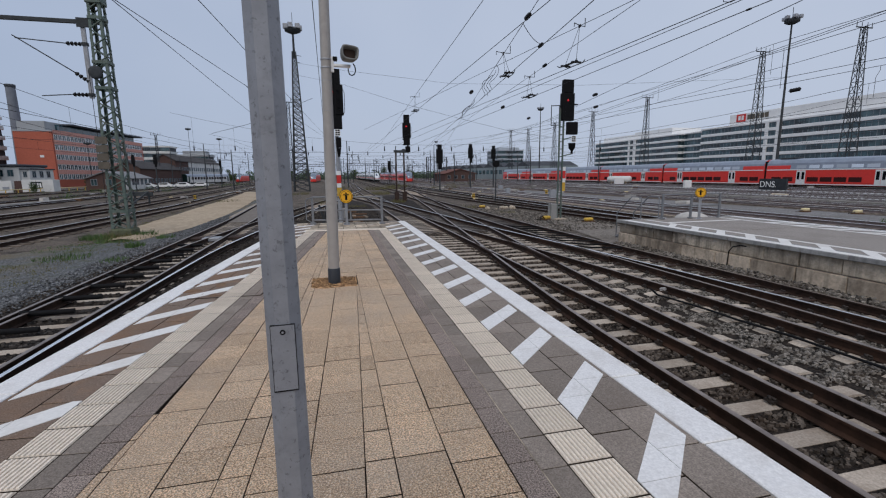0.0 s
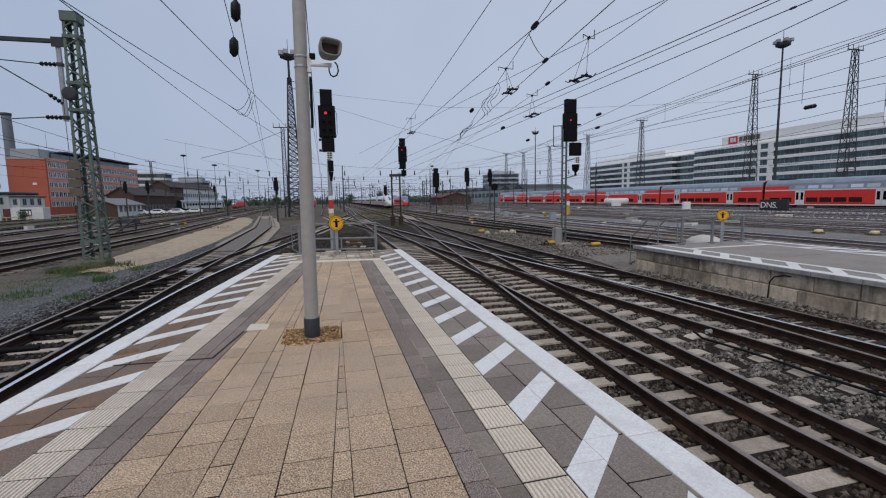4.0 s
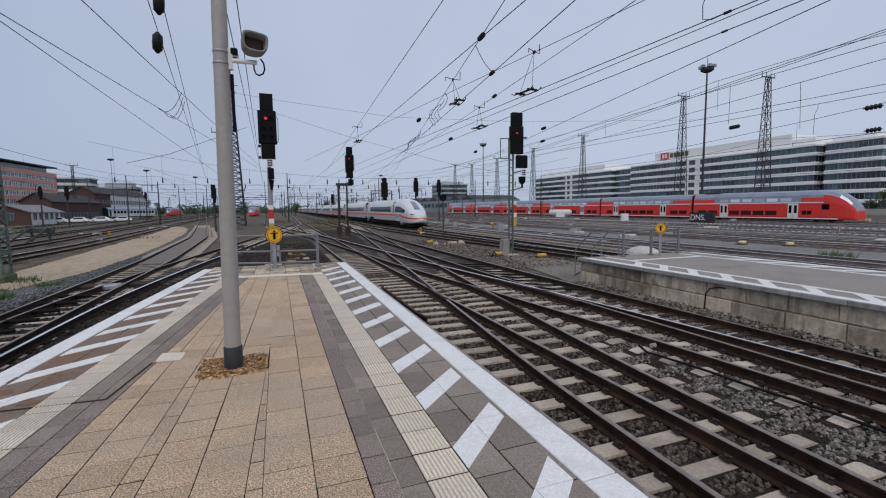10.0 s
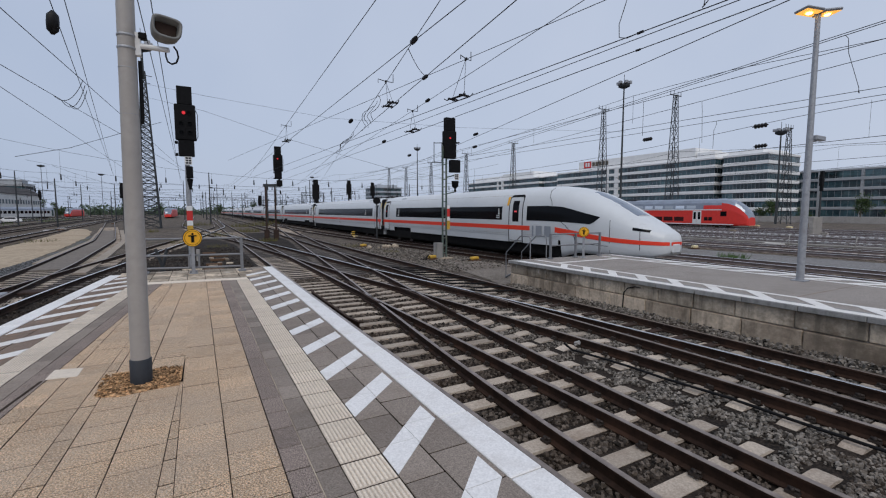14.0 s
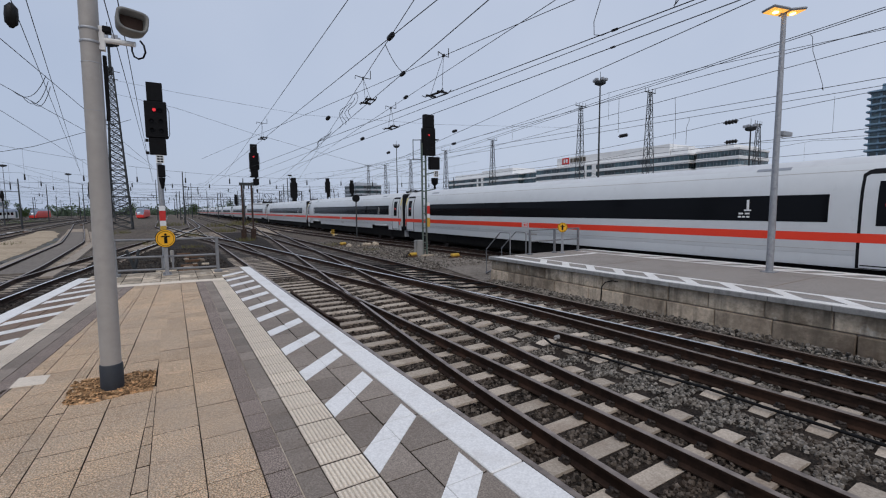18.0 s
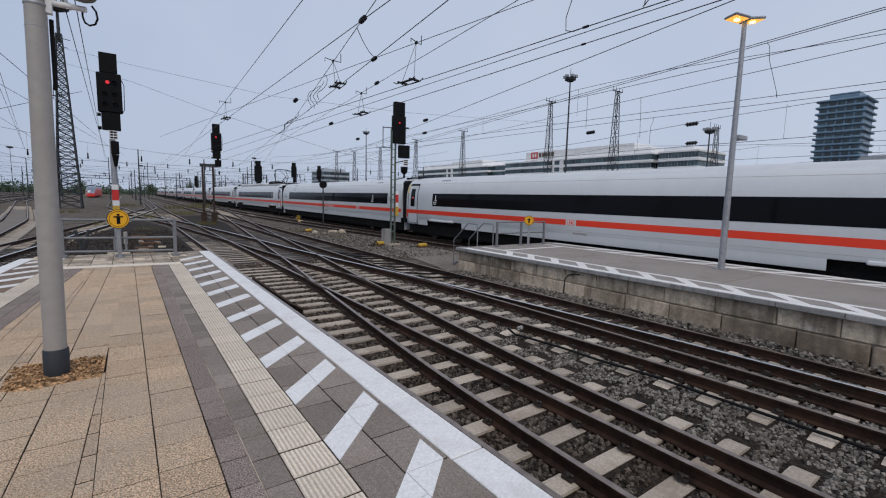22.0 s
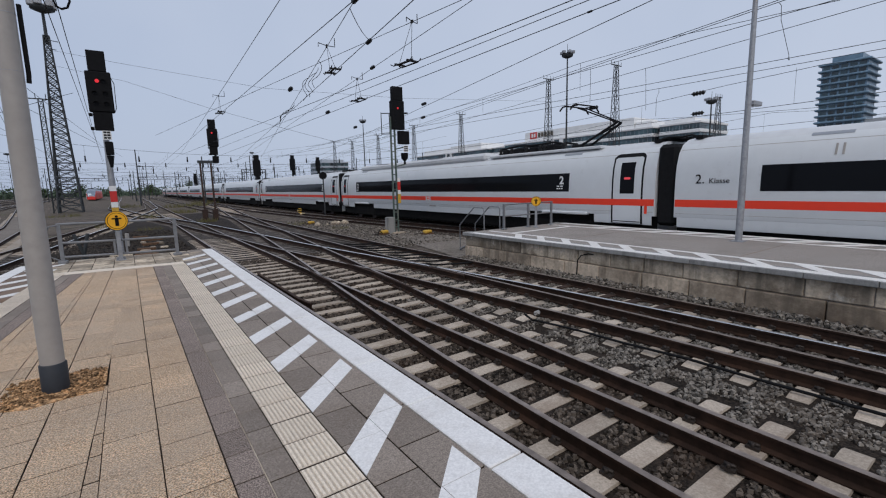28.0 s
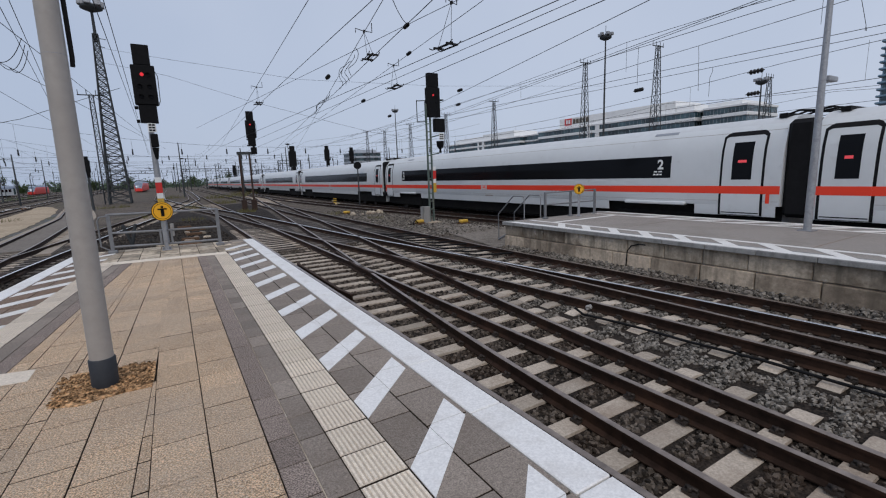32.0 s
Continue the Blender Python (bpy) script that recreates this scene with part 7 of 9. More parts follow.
M.update(
    slab_pale=material("pale_concrete_slab", (0.36, 0.34, 0.315), 0.9, grain=0.15, scale=5, stain=0.5, stain_scale=0.8, stain_color=(0.2, 0.18, 0.16), vary=0.12),
    slab_bag=material("dirty_plastic", (0.27, 0.255, 0.24), 0.6, grain=0.3, scale=20, stain=0.5, stain_scale=8),
    frame_grey=material("window_frame", (0.24, 0.26, 0.28), 0.6, grain=0.05, scale=1.0),
    motor_cream=material("faded_yellow_paint", (0.7, 0.58, 0.33), 0.65, grain=0.15, scale=8, stain=0.4, stain_scale=3),
    roof_blue=material("blue_grey_roof", (0.27, 0.31, 0.38), 0.45, grain=0.12, scale=1.2, stain=0.3, stain_scale=0.5),
    # Upper-deck panes: the sky's reflection is painted as a pale blue base.
    train_sky_window=material("sky_reflection_window", (0.56, 0.62, 0.7), 0.15, spec=0.7, vary=0.3),
    train_low_window=material("red_tinted_window", (0.045, 0.012, 0.012), 0.2, spec=0.3, vary=0.5),
    train_red_body=material("bright_red_paint", (0.76, 0.042, 0.03), 0.4, grain=0.06, scale=3, stain=0.25, stain_scale=0.6, stain_color=(0.55, 0.04, 0.035)),
    mound=material("pale_sand", (0.55, 0.52, 0.48), 0.9, grain=0.12, scale=4, stain=0.3, stain_scale=1.2),
    salmon=material("salmon_panels", (0.66, 0.34, 0.28), 0.8, grain=0.08, scale=1.5, stain=0.25, stain_scale=0.25),
    roof_grey=material("grey_roof_sheets", (0.2, 0.2, 0.205), 0.7, grain=0.15, scale=2.0, stain=0.4, stain_scale=0.4, stain_color=(0.12, 0.11, 0.1)),
    render_white=material("white_render", (0.66, 0.66, 0.64), 0.85, grain=0.06, scale=1.0, stain=0.25, stain_scale=0.2),
    render_cream=material("cream_render", (0.5, 0.46, 0.4), 0.85, grain=0.06, scale=1.0, stain=0.25, stain_scale=0.2),
    roof_rust=material("red_brown_roof", (0.16, 0.075, 0.06), 0.85, grain=0.25, scale=1.5, stain=0.4, stain_scale=0.3),
    roof_tiles=material("dark_roof_tiles", (0.075, 0.07, 0.07), 0.85, grain=0.3, scale=2.5, stain=0.3, stain_scale=0.3),
    dark_green=material("dark_green_paint", (0.015, 0.045, 0.04), 0.5, grain=0.1, scale=2),
    grey_gravel=material("blue_grey_gravel", (0.115, 0.118, 0.12), 0.95, grain=0.5, scale=14, fleck=0.6, fleck_scale=22, stain=0.95, stain_scale=0.35, stain_color=(0.16, 0.125, 0.07), mottle=(((0.07, 0.085, 0.035), 0.55, 0.54, 0.66, 0.75),), bump=0.8, bump_scale=16),
    path_grey=material("path_gravel", (0.205, 0.198, 0.195), 0.95, grain=0.3, scale=9, fleck=0.35, fleck_scale=25, stain=0.6, stain_scale=0.35, stain_color=(0.13, 0.115, 0.095), bump=0.4, bump_scale=14),
    slab_grey=material("ground_concrete", (0.2, 0.175, 0.15), 0.92, grain=0.35, scale=9, fleck=0.3, fleck_scale=25, stain=0.8, stain_scale=0.5, stain_color=(0.09, 0.075, 0.06), bump=0.3, bump_scale=14),
    # Far trees: green lightened to put some distance haze into the colour.
    hedge=material("hazed_foliage", (0.09, 0.125, 0.085), 0.9, grain=0.4, scale=0.8, stain=0.4, stain_scale=0.15, stain_color=(0.1, 0.12, 0.1)),
    bare_green=material("hall_green_grey", (0.24, 0.28, 0.29), 0.8, grain=0.1, scale=0.6, stain=0.3, stain_scale=0.1),
)

red_train((74, 34.2, GROUND + 0.2), 6)
red_train((25.2, 163, GROUND + 0.2), 4, False, "red locomotive-hauled train with single-deck coaches in the yard")
red_train((-11.6, 196, GROUND + 0.2), 2, False, "short red train standing beyond the lattice tower")
red_train((-51.5, 246, GROUND + 0.2), 1, False, "single red rail vehicle standing among weeds")


# ---- buildings ----
OFFICE_CACHE = {}


def office_window(g, w, h, m, n=4):
    """One bay of a ribbon window: glass behind a frame with bars."""
    key = (round(w, 2), round(h, 2), n)
    if key not in OFFICE_CACHE:
        OFFICE_CACHE[key] = (mesh_of("window_frame", grid_frame(strips(w, n if n < 4 else 3, 0.07), [0, 0.08, h - 0.08, h], 0, 0.12)),
                             mesh_of("pane", boxm(0.02, w - 0.02, 0.06, 0.1, 0.02, h - 0.02)))
    fr, gl = OFFICE_CACHE[key]
    win = put("window", fr, "frame_grey", g, m)
    put("pane", gl, "window_far", win, pose(0, 0, 0))
    return win


def office_block(at, length, depth, floors, fh, label, roof=((0.1, 0.8, 3.2),), band=1.35, bay=6.0, rz=0.0, wall="facade", ends=True, name="office_building", piers=()):
    """Facade towards -x: projecting bands and ribbon windows."""
    g = thing(name, label, "building", "office blocks", at, rz)
    H = floors * fh
    part("core", boxm(0.5, depth - 0.5, 0.5, length - 0.5, 0, H), M["roof_dark"], g)
    for f in range(floors + 1):
        z = f * fh
        part("spandrel", boxm(0, depth, 0, length, max(z - band / 2, 0), z + band / 2 if f < floors else z + 0.25, bevel=0.12), M[wall], g)
    nb = max(1, round(length / bay))
    w = (length - 0.6) / nb
    h = fh - band
    for f in range(floors):
        z = f * fh + band / 2
        for k in range(nb):
            y1 = length - 0.3 - k * w
            office_window(g, w, h, pose(0.3, y1, z, 0, 0, -90))
        if ends:
            nd = max(1, round(depth / bay))
            wd = (depth - 0.6) / nd
            for k in range(nd):
                office_window(g, wd, h, pose(0.3 + k * wd, 0.3, z))
    for a, b in piers:
        part("pier", boxm(-0.06, 0.6, a, b, 0.4, H + 0.2, bevel=0.05), M[wall], g, "white pier between the window bands")
    for a, b, t in roof:
        st = part("roof_storey", boxm(2.5, depth - 2, a * length, b * length, H + 0.25, H + 0.25 + t, bevel=0.08), M[wall], g)
    return g, H


b1, H1 = office_block((183, 103, GROUND), 91, 24, 7, 3.5, "pale office block with ribbon windows and roof sign", roof=((0.02, 0.105, 2.6), (0.11, 0.84, 5.0)), band=1.3, piers=((47.6, 50.0), (53.6, 55.2)))
part("sign_panel", boxm(2.2, 2.46, 67.6, 72.4, H1 + 1.6, H1 + 5.0), M["red_paint"], b1, "square red sign panel")
for k in range(5):
    part("sign_bar", boxm(2.2, 2.46, 56.2 + k * 2.2, 57.8 + k * 2.2, H1 + 2.2, H1 + 4.4), M["brown_box"], b1, "dark sign bar")
for k in range(2):
    part("sign_bar", boxm(2.12, 2.19, 68.4 + k * 1.7, 69.6 + k * 1.7, H1 + 2.3, H1 + 4.3), M["white_paint"], b1, "white mark on the sign")
office_block((183, 209.5, GROUND), 82, 24, 7, 3.4, "long pale office block with ribbon windows", roof=((0.1, 0.5, 4.0), (0.5, 0.92, 3.0)), band=1.25, piers=((36.6, 39.0), (42.4, 44.0)))
office_block((186, 194.6, GROUND), 14.3, 20, 7, 3.4, "recessed glazed link between the office blocks", roof=(), band=0.9)
office_block((183.4, 83.8, GROUND), 16.6, 24, 7, 3.5, "end wing of the pale office block", roof=((0.2, 0.95, 1.6),), band=1.3, bay=4.0)
office_block((187, 100.6, GROUND), 2.3, 18, 7, 3.5, "narrow recessed glazed link beside the end wing", roof=(), band=0.8, bay=2.3, ends=False)
office_block((226, -40, GROUND), 138, 24, 5, 3.9, "grey office building with wide windows", roof=((0.3, 0.62, 3.0),), wall="facade_grey", band=1.1, bay=7.0, piers=[(k * 13.8, k * 13.8 + 0.9) for k in range(11)])
office_block((122, 330, GROUND), 26, 22, 6, 3.6, "hazy grey building behind the railway yard", roof=((0.2, 0.6, 2),), wall="facade_haze", ends=True, bay=3.0, rz=0)


def residential_tower():
    g = thing("residential_tower", "dark blue-grey tower block with rows of balconies", "building", at=(290, 59.2, GROUND))
    part("core", boxm(0, 17.4, 0, 17.4, 0, 57), M["tower"], g)
    rail_me = mesh_of("balcony", boxm(-1.3, 18.7, -1.3, 18.7, 0, 1.05, bevel=0.3))
    for f in range(18):
        put("balcony", rail_me, "tower", g, pose(0, 0, 3 + f * 3.1))
    win_me = mesh_of("window", boxm(-0.06, 0.05, 0, 2.6, 0, 1.7))
    for f in range(17):
        for k in range(5):
            put("window", win_me, "window_far", g, pose(0, 0.6 + k * 3.4, 4.2 + f * 3.1))
    part("roof_storey", boxm(3, 14.4, 3, 14.4, 57, 60), M["tower"], g)


residential_tower()


def gable_house(at, w, l, eave, ridge, rz, label, wall="brick_dark", roof="roof_tiles", rows=1, side="", name="warehouse", side_from=0.2):
    """Gable towards -y, ridge along y, windows on the gable and on the +x side."""
    g = thing(name, label, "building", "", at, rz)
    bm = bmesh.new()
    a = [bm.verts.new((x, 0, z)) for x, z in ((0, 0), (w, 0), (w, eave), (w / 2, ridge), (0, eave))]
    b = [bm.verts.new((v.co.x, l, v.co.z)) for v in a]
    bm.faces.new(a)
    bm.faces.new(b[::-1])
    for i in range(5):
        if i not in (2, 3):
            bm.faces.new((a[i], b[i], b[(i + 1) % 5], a[(i + 1) % 5]))
    bmesh.ops.recalc_face_normals(bm, faces=bm.faces)
    part("wall", bm, M[wall], g)
    if side:
        part("side_wall", boxm(w + 0.003, w + 0.12, side_from, l - 0.2, 0, eave - 0.1), M[side], g)
    for s in (0, 1):
        x0, x1 = (-0.45, w / 2) if s == 0 else (w + 0.45, w / 2)
        k = (ridge - eave) / (w / 2)
        bm = bmesh.new()
        p = [(x0, eave - 0.45 * k), (x1, ridge), (x1, ridge + 0.22), (x0, eave - 0.45 * k + 0.22)]
        q = [[bm.verts.new((x, yy, z + 0.02)) for x, z in p] for yy in (-0.4, l + 0.4)]
        bm.faces.new(q[0])
        bm.faces.new(q[1][::-1])
        for i in range(4):
            bm.faces.new((q[0][i], q[1][i], q[1][(i + 1) % 4], q[0][(i + 1) % 4]))
        bmesh.ops.recalc_face_normals(bm, faces=bm.faces)
        part("roof", bm, M[roof], g)
    ww, wh = 1.3, 1.5
    for r in range(rows):
        z = 1.1 + r * (eave - 0.6) / rows
        n = int(l / 2.4)
        for k in range(n):
            office_window(g, ww, wh, pose(w + (0.26 if side and 0.8 + k * l / n > side_from - 1.4 else 0.1), 0.8 + k * l / n, z, 0, 0, 90), 2)
        for k in range(max(1, int(w / 3))):
            office_window(g, ww, wh, pose(1.0 + k * 3, -0.09, z), 2)
    return g


def white_house():
    """Two flat-roofed blocks, with a painted yard wall before them."""
    g = thing("house", "low white house with dark flat roofs and a row of windows", "house", "", (-76.6, 115.5, GROUND), -2)
    part("wall", boxm(-2, 5.2, 0, 9, 0, 5.5), M["render_white"], g)
    part("roof", boxm(-2.5, 5.7, -0.5, 9.5, 5.5, 6.1, bevel=0.2), M["roof_dark"], g)
    part("wing_wall", boxm(5.2, 6.9, 0.6, 9, 0, 4.9), M["render_white"], g)
    part("wing_roof", boxm(5.0, 7.2, 0.3, 9.3, 4.9, 5.15), M["roof_dark"], g)
    for k in range(3):
        office_window(g, 1.2, 1.5, pose(-1.0 + k * 2.0, -0.09, 3.4), 2)
    office_window(g, 0.75, 1.3, pose(5.65, 0.5, 3.2), 2)
    for k in range(3):
        office_window(g, 1.2, 1.5, pose(7.0, 1.4 + k * 2.5, 3.1, 0, 0, 90), 2)
    w = thing("yard_wall", "white painted yard wall with dark graffiti bars", "wall", "", (-74.5, 107.5, GROUND), 0)
    part("wall", boxm(-4, 6, 0, 0.25, 0, 2.5, bevel=0.03), M["render_white"], w)
    for k, (x, z, a, b) in enumerate(((-3.4, 0.5, 1.1, 0.5), (-1.9, 0.8, 1.4, 0.45), (0.4, 0.4, 1.6, 0.6), (2.6, 0.9, 1.2, 0.4), (4.3, 0.5, 1.2, 0.7))):
        part("graffiti_mark", boxm(x, x + a, -0.02, 0.0, z, z + b), M["mark_grey"], w)
    c = thing("container", "white container with a dark painted panel", "container", "", (-58.4, 105.5, GROUND), 0)
    part("body", boxm(-7.2, -1.6, 0, 2.4, 0.1, 2.6, bevel=0.03), M["render_white"], c)
    part("panel", boxm(-5.6, -3.6, -0.03, 0, 0.8, 2.2), M["graffiti"], c)
    for k in range(4):
        part("letter_bar", boxm(-5.4 + k * 0.45, -5.1 + k * 0.45, -0.05, -0.03, 1.0, 1.9), M["white_paint"], c)
    part("end_door", boxm(-8.6, -7.2, 0.2, 2.2, 0, 2.4, bevel=0.02), M["brick_dark"], c)


gable_house((-67.0, 149.7, GROUND), 7, 38, 5.7, 7.9, 0, "dark brick railway shed with a grey tiled roof", side="")
gable_house((-69.0, 186.5, GROUND), 7.6, 54, 9.2, 11.5, -3, "brick workshop with a white side and tiled roof", rows=2, side="render_white", side_from=13)
gable_house((-58.5, 115, GROUND), 8, 15, 2.7, 4.2, 0, "low grey-roofed brick shed beside the parking place", wall="brick_dark", roof="roof_grey", side="render_white")
white_house()
gable_house((-88.6, 108.6, GROUND), 14, 6, 12.2, 14.6, 0, "pale old house with a steep dark roof", wall="render_cream", rows=4, name="house")
office_block((-120, 158, GROUND), 14, 14, 7, 3.2, "tall pale apartment block behind the old house", wall="render_white", roof=((0.3, 0.7, 2),), bay=3.5, name="apartment_block")
office_block((-106, 272, GROUND), 12, 16, 6, 3.3, "white apartment house behind the red building", wall="render_white", roof=(), bay=3.5, name="apartment_block")
office_block((-86, 268, GROUND), 14, 16, 5, 3.0, "grey house with a flat roof behind the workshop", wall="facade_grey", roof=((0.2, 0.8, 2.0),), band=1.8, bay=4, name="apartment_block")


def red_building():
    g = thing("brick_office_building", "orange-red office building with rows of dark windows", "building", "", (-100.2, 165.6, GROUND), -2.5)
    L, D, H = 62, 10.6, 17.8
    part("wall", boxm(0, D, 0, L, 0, H), M["brick_red"], g)
    fr = mesh_of("window_frame", grid_frame(strips(1.9, 2, 0.16), [0, 0.1, 1.6, 1.7], 0, 0.1))
    gl = mesh_of("pane", boxm(0.02, 1.88, 0.05, 0.09, 0.02, 1.68))
    for f in range(5):
        z = 2.6 + f * 3.15
        part("spandrel", boxm(D - 0.05, D + 0.2, 0.6, L - 0.3, z + 1.72, z + 3.1), M["salmon"], g, "salmon band between the windows")
        for k in range(28):
            w = put("window", fr, "facade", g, pose(D + 0.12, 0.8 + k * 2.15, z, 0, 0, 90))
            put("pane", gl, "window_far", w, pose(0, 0, 0))
    part("roof_storey", boxm(2, D - 1.5, 6, L - 4, H, H + 2.6), M["window_far"], g)
    part("parapet", boxm(-0.1, D + 0.1, -0.1, L, H - 0.1, H + 0.35), M["facade_grey"], g)
    part("roof", boxm(0.8, D + 0.9, 9, L - 1, H + 2.6, H + 3.1, bevel=0.05), M["roof_dark"], g)
    part("plant_room", boxm(0.8, 8.5, 1, 9, H + 0.35, H + 3.2), M["facade_grey"], g)
    part("sign", boxm(6.6, 7.7, -0.12, 0, 9.6, 10.3), M["white_paint"], g)
    c = thing("chimney", "tall grey industrial chimney", "chimney", at=(-130.5, 221.5, GROUND))
    part("shaft", lathe(bmesh.new(), [(2.1, 0), (1.6, 41)], 18), M["chimney"], c)
    part("rim", lathe(bmesh.new(), [(1.6, 40), (1.8, 40.3), (1.8, 41.2), (1.4, 41.3)], 18), M["roof_dark"], c)


red_building()


def yard_hall():
    g = thing("depot_hall", "long low green-grey depot hall with a saw-tooth roof", "building", "", (97, 215, GROUND), 5)
    part("wall", boxm(0, 30, 0, 150, 0, 7.0), M["bare_green"], g)
    for k in range(10):
        bm = bmesh.new()
        prism(bm, [(0, 0), (15, 0), (7.5, 2.6)], 0, 30)
        ob = part("roof", bm, M["roof_dark"], g)
        ob.matrix_basis = pose(0, k * 15, 7.0) @ Matrix(((0, 0, 1, 0), (1, 0, 0, 0), (0, 1, 0, 0), (0, 0, 0, 1)))
    for k in range(24):
        part("window", boxm(-0.1, 0.05, 2 + k * 6.1, 6.2 + k * 6.1, 3.0, 5.4), M["window_far"], g)


yard_hall()
gable_house((42, 176, GROUND), 13, 22, 3.2, 5.0, 0, "low dark red shed between the yard tracks", wall="brick_dark", roof="roof_rust", side="")


# ---- standing coach, locomotive, cars ----
def coach(at, rz, L=26.4):
    g = thing("passenger_coach", "white passenger coach with dark windows on a siding", "train", "standing trains", at, rz)
    sec = [(-1.4, 0.7), (-1.42, 0.8), (-1.42, 2.9), (-1.25, 3.5), (-0.8, 3.9), (0, 4.05), (0.8, 3.9), (1.25, 3.5), (1.42, 2.9), (1.42, 0.8), (1.4, 0.7)]
    bm = bmesh.new()
    a = [bm.verts.new((x, 0, z)) for x, z in sec]
    b = [bm.verts.new((x, L, z)) for x, z in sec]
    for i in range(len(sec)):
        f = bm.faces.new((a[i], a[(i + 1) % len(sec)], b[(i + 1) % len(sec)], b[i]))
        f.material_index = 1 if 2 <= i <= 7 else 0
    f = bm.faces.new(a)
    f.material_index = 2
    bm.faces.new(b)
    bmesh.ops.recalc_face_normals(bm, faces=bm.faces)
    body = part("body", bm, [M["render_white"], M["roof_blue"], M["dark_green"]], g)
    wm = mesh_of("window", boxm(-0.03, 0.03, 0, 1.25, 0, 0.95, bevel=0.02))
    for k in range(13):
        put("window", wm, "window", body, pose(1.42, 2.4 + k * 1.7, 1.85))
    for y in (0.5, L - 1.4):
        part("door", boxm(1.4, 1.45, y, y + 0.9, 0.9, 3.1), M["dark_green"], body)
    for yb in (2.6, L - 5.2):
        bg = part("bogie", boxm(-1.1, 1.1, yb, yb + 2.6, 0.25, 0.7), M["train_skirt"], body)
        for yw in (0.4, 2.2):
            part("wheel", tubem((0.7, yb + yw, 0.46), (0.85, yb + yw, 0.46), 0.46, seg=14), M["rust"], bg)
    part("underframe", boxm(-1.0, 1.0, 6, L - 6, 0.35, 0.72), M["train_skirt"], body)


coach((-59.5, 188, GROUND + 0.1), -21.7)


def parked_car(at, rz, mat, label):
    g = thing("car", label, "car", "parked cars", at, rz)
    prof = [(-2.1, 0.35), (-2.15, 0.75), (-1.3, 0.92), (-0.6, 1.42), (0.9, 1.45), (1.75, 1.0), (2.1, 0.92), (2.15, 0.4)]
    bm = bmesh.new()
    a = [bm.verts.new((x, -0.85 if z < 1 else -0.68, z)) for x, z in prof]
    b = [bm.verts.new((x, 0.85 if z < 1 else 0.68, z)) for x, z in prof]
    for i in range(8):
        bm.faces.new((a[i], a[(i + 1) % 8], b[(i + 1) % 8], b[i]))
    bm.faces.new(a)
    bm.faces.new(b)
    bmesh.ops.recalc_face_normals(bm, faces=bm.faces)
    part("body", bm, M[mat], g)
    for s in (-1, 1):
        part("side_window", boxm(-0.7, 1.1, s * 0.79 - 0.03, s * 0.79 + 0.03, 0.98, 1.3, bevel=0.02), M["window"], g)
        for x in (-1.35, 1.35):
            wh = part("wheel", tubem((x, s * 0.72, 0.32), (x, s * 0.88, 0.32), 0.32, seg=14), M["rubber"], g)
            part("rim", tubem((x, s * 0.86, 0.32), (x, s * 0.89, 0.32), 0.19, seg=10), M["galv"], wh)
    part("windscreen", boxm(-1.1, -0.72, -0.6, 0.6, 1.0, 1.25), M["window"], g)


for x, y, r, mt, lb in ((-50.6, 127, 12, "white_paint", "white van-like car parked by the shed"), (-46.9, 128, 8, "white_paint", "white car parked in a row"), (-42.6, 129, 4, "white_paint", "white car parked beside the silver one"),
                        (-44.6, 134, 10, "galv", "silver car parked in a row"), (-39.6, 134, 10, "white_paint", "white car parked at the row's end"), (-74, 176, 15, "white_paint", "white car parked before the red building"),
                        (-66, 171, 12, "galv", "silver car parked before the brick shed"), (-50, 156, 6, "rubber", "dark car parked in a row")):
    parked_car((x, y, GROUND + 0.02), r, mt, lb)


# ---- trees and weeds ----
def leaves(bm, c, r, n, size, rnd, flat=0.75):
    for i in range(n):
        d = Vector((rnd.gauss(0, 1), rnd.gauss(0, 1), rnd.gauss(0, 1))).normalized()
        p = Vector(c) + Vector((d.x * r, d.y * r, d.z * r * flat)) * rnd.uniform(0.45, 1.08)
        u = Vector((rnd.gauss(0, 1), rnd.gauss(0, 1), rnd.gauss(0, 1))).normalized()
        w = u.cross(Vector((rnd.gauss(0, 1), rnd.gauss(0, 1), rnd.gauss(0, 1)))).normalized()
        s = size * rnd.uniform(0.6, 1.4)
        bm.faces.new([bm.verts.new(p + q) for q in (u * s, w * s * 0.6, -u * s, -w * s * 0.6)])


def tree(at, h, seed, label="leafy green tree behind the yard"):
    rnd = random.Random(seed)
    g = thing("tree", label, "tree", "trees", at)
    bm = bmesh.new()
    low = 0.12 if h < 6.1 else 0.35
    tube(bm, (0, 0, 0), (0.1, 0, h * 0.6), h * 0.03, h * 0.012, seg=7)
    for k in range(5):
        a = k * 1.3 + rnd.random()
        tube(bm, (0, 0, h * (0.25 + 0.06 * k)), (math.cos(a) * h * 0.24, math.sin(a) * h * 0.24, h * (0.5 + 0.08 * k)), h * 0.012, h * 0.004, seg=5)
    part("trunk", bm, M["brown_box"], g)
    bm = bmesh.new()
    for k in range(9):
        a, q = rnd.uniform(0, 6.28), rnd.uniform(0, 0.24) * h
        leaves(bm, (math.cos(a) * q, math.sin(a) * q, h * rnd.uniform(low, 0.86 if low > 0.2 else 0.6)), h * rnd.uniform(0.14, 0.24), 150, h * 0.022, rnd)
    part("crown", bm, M["leaf"], g)


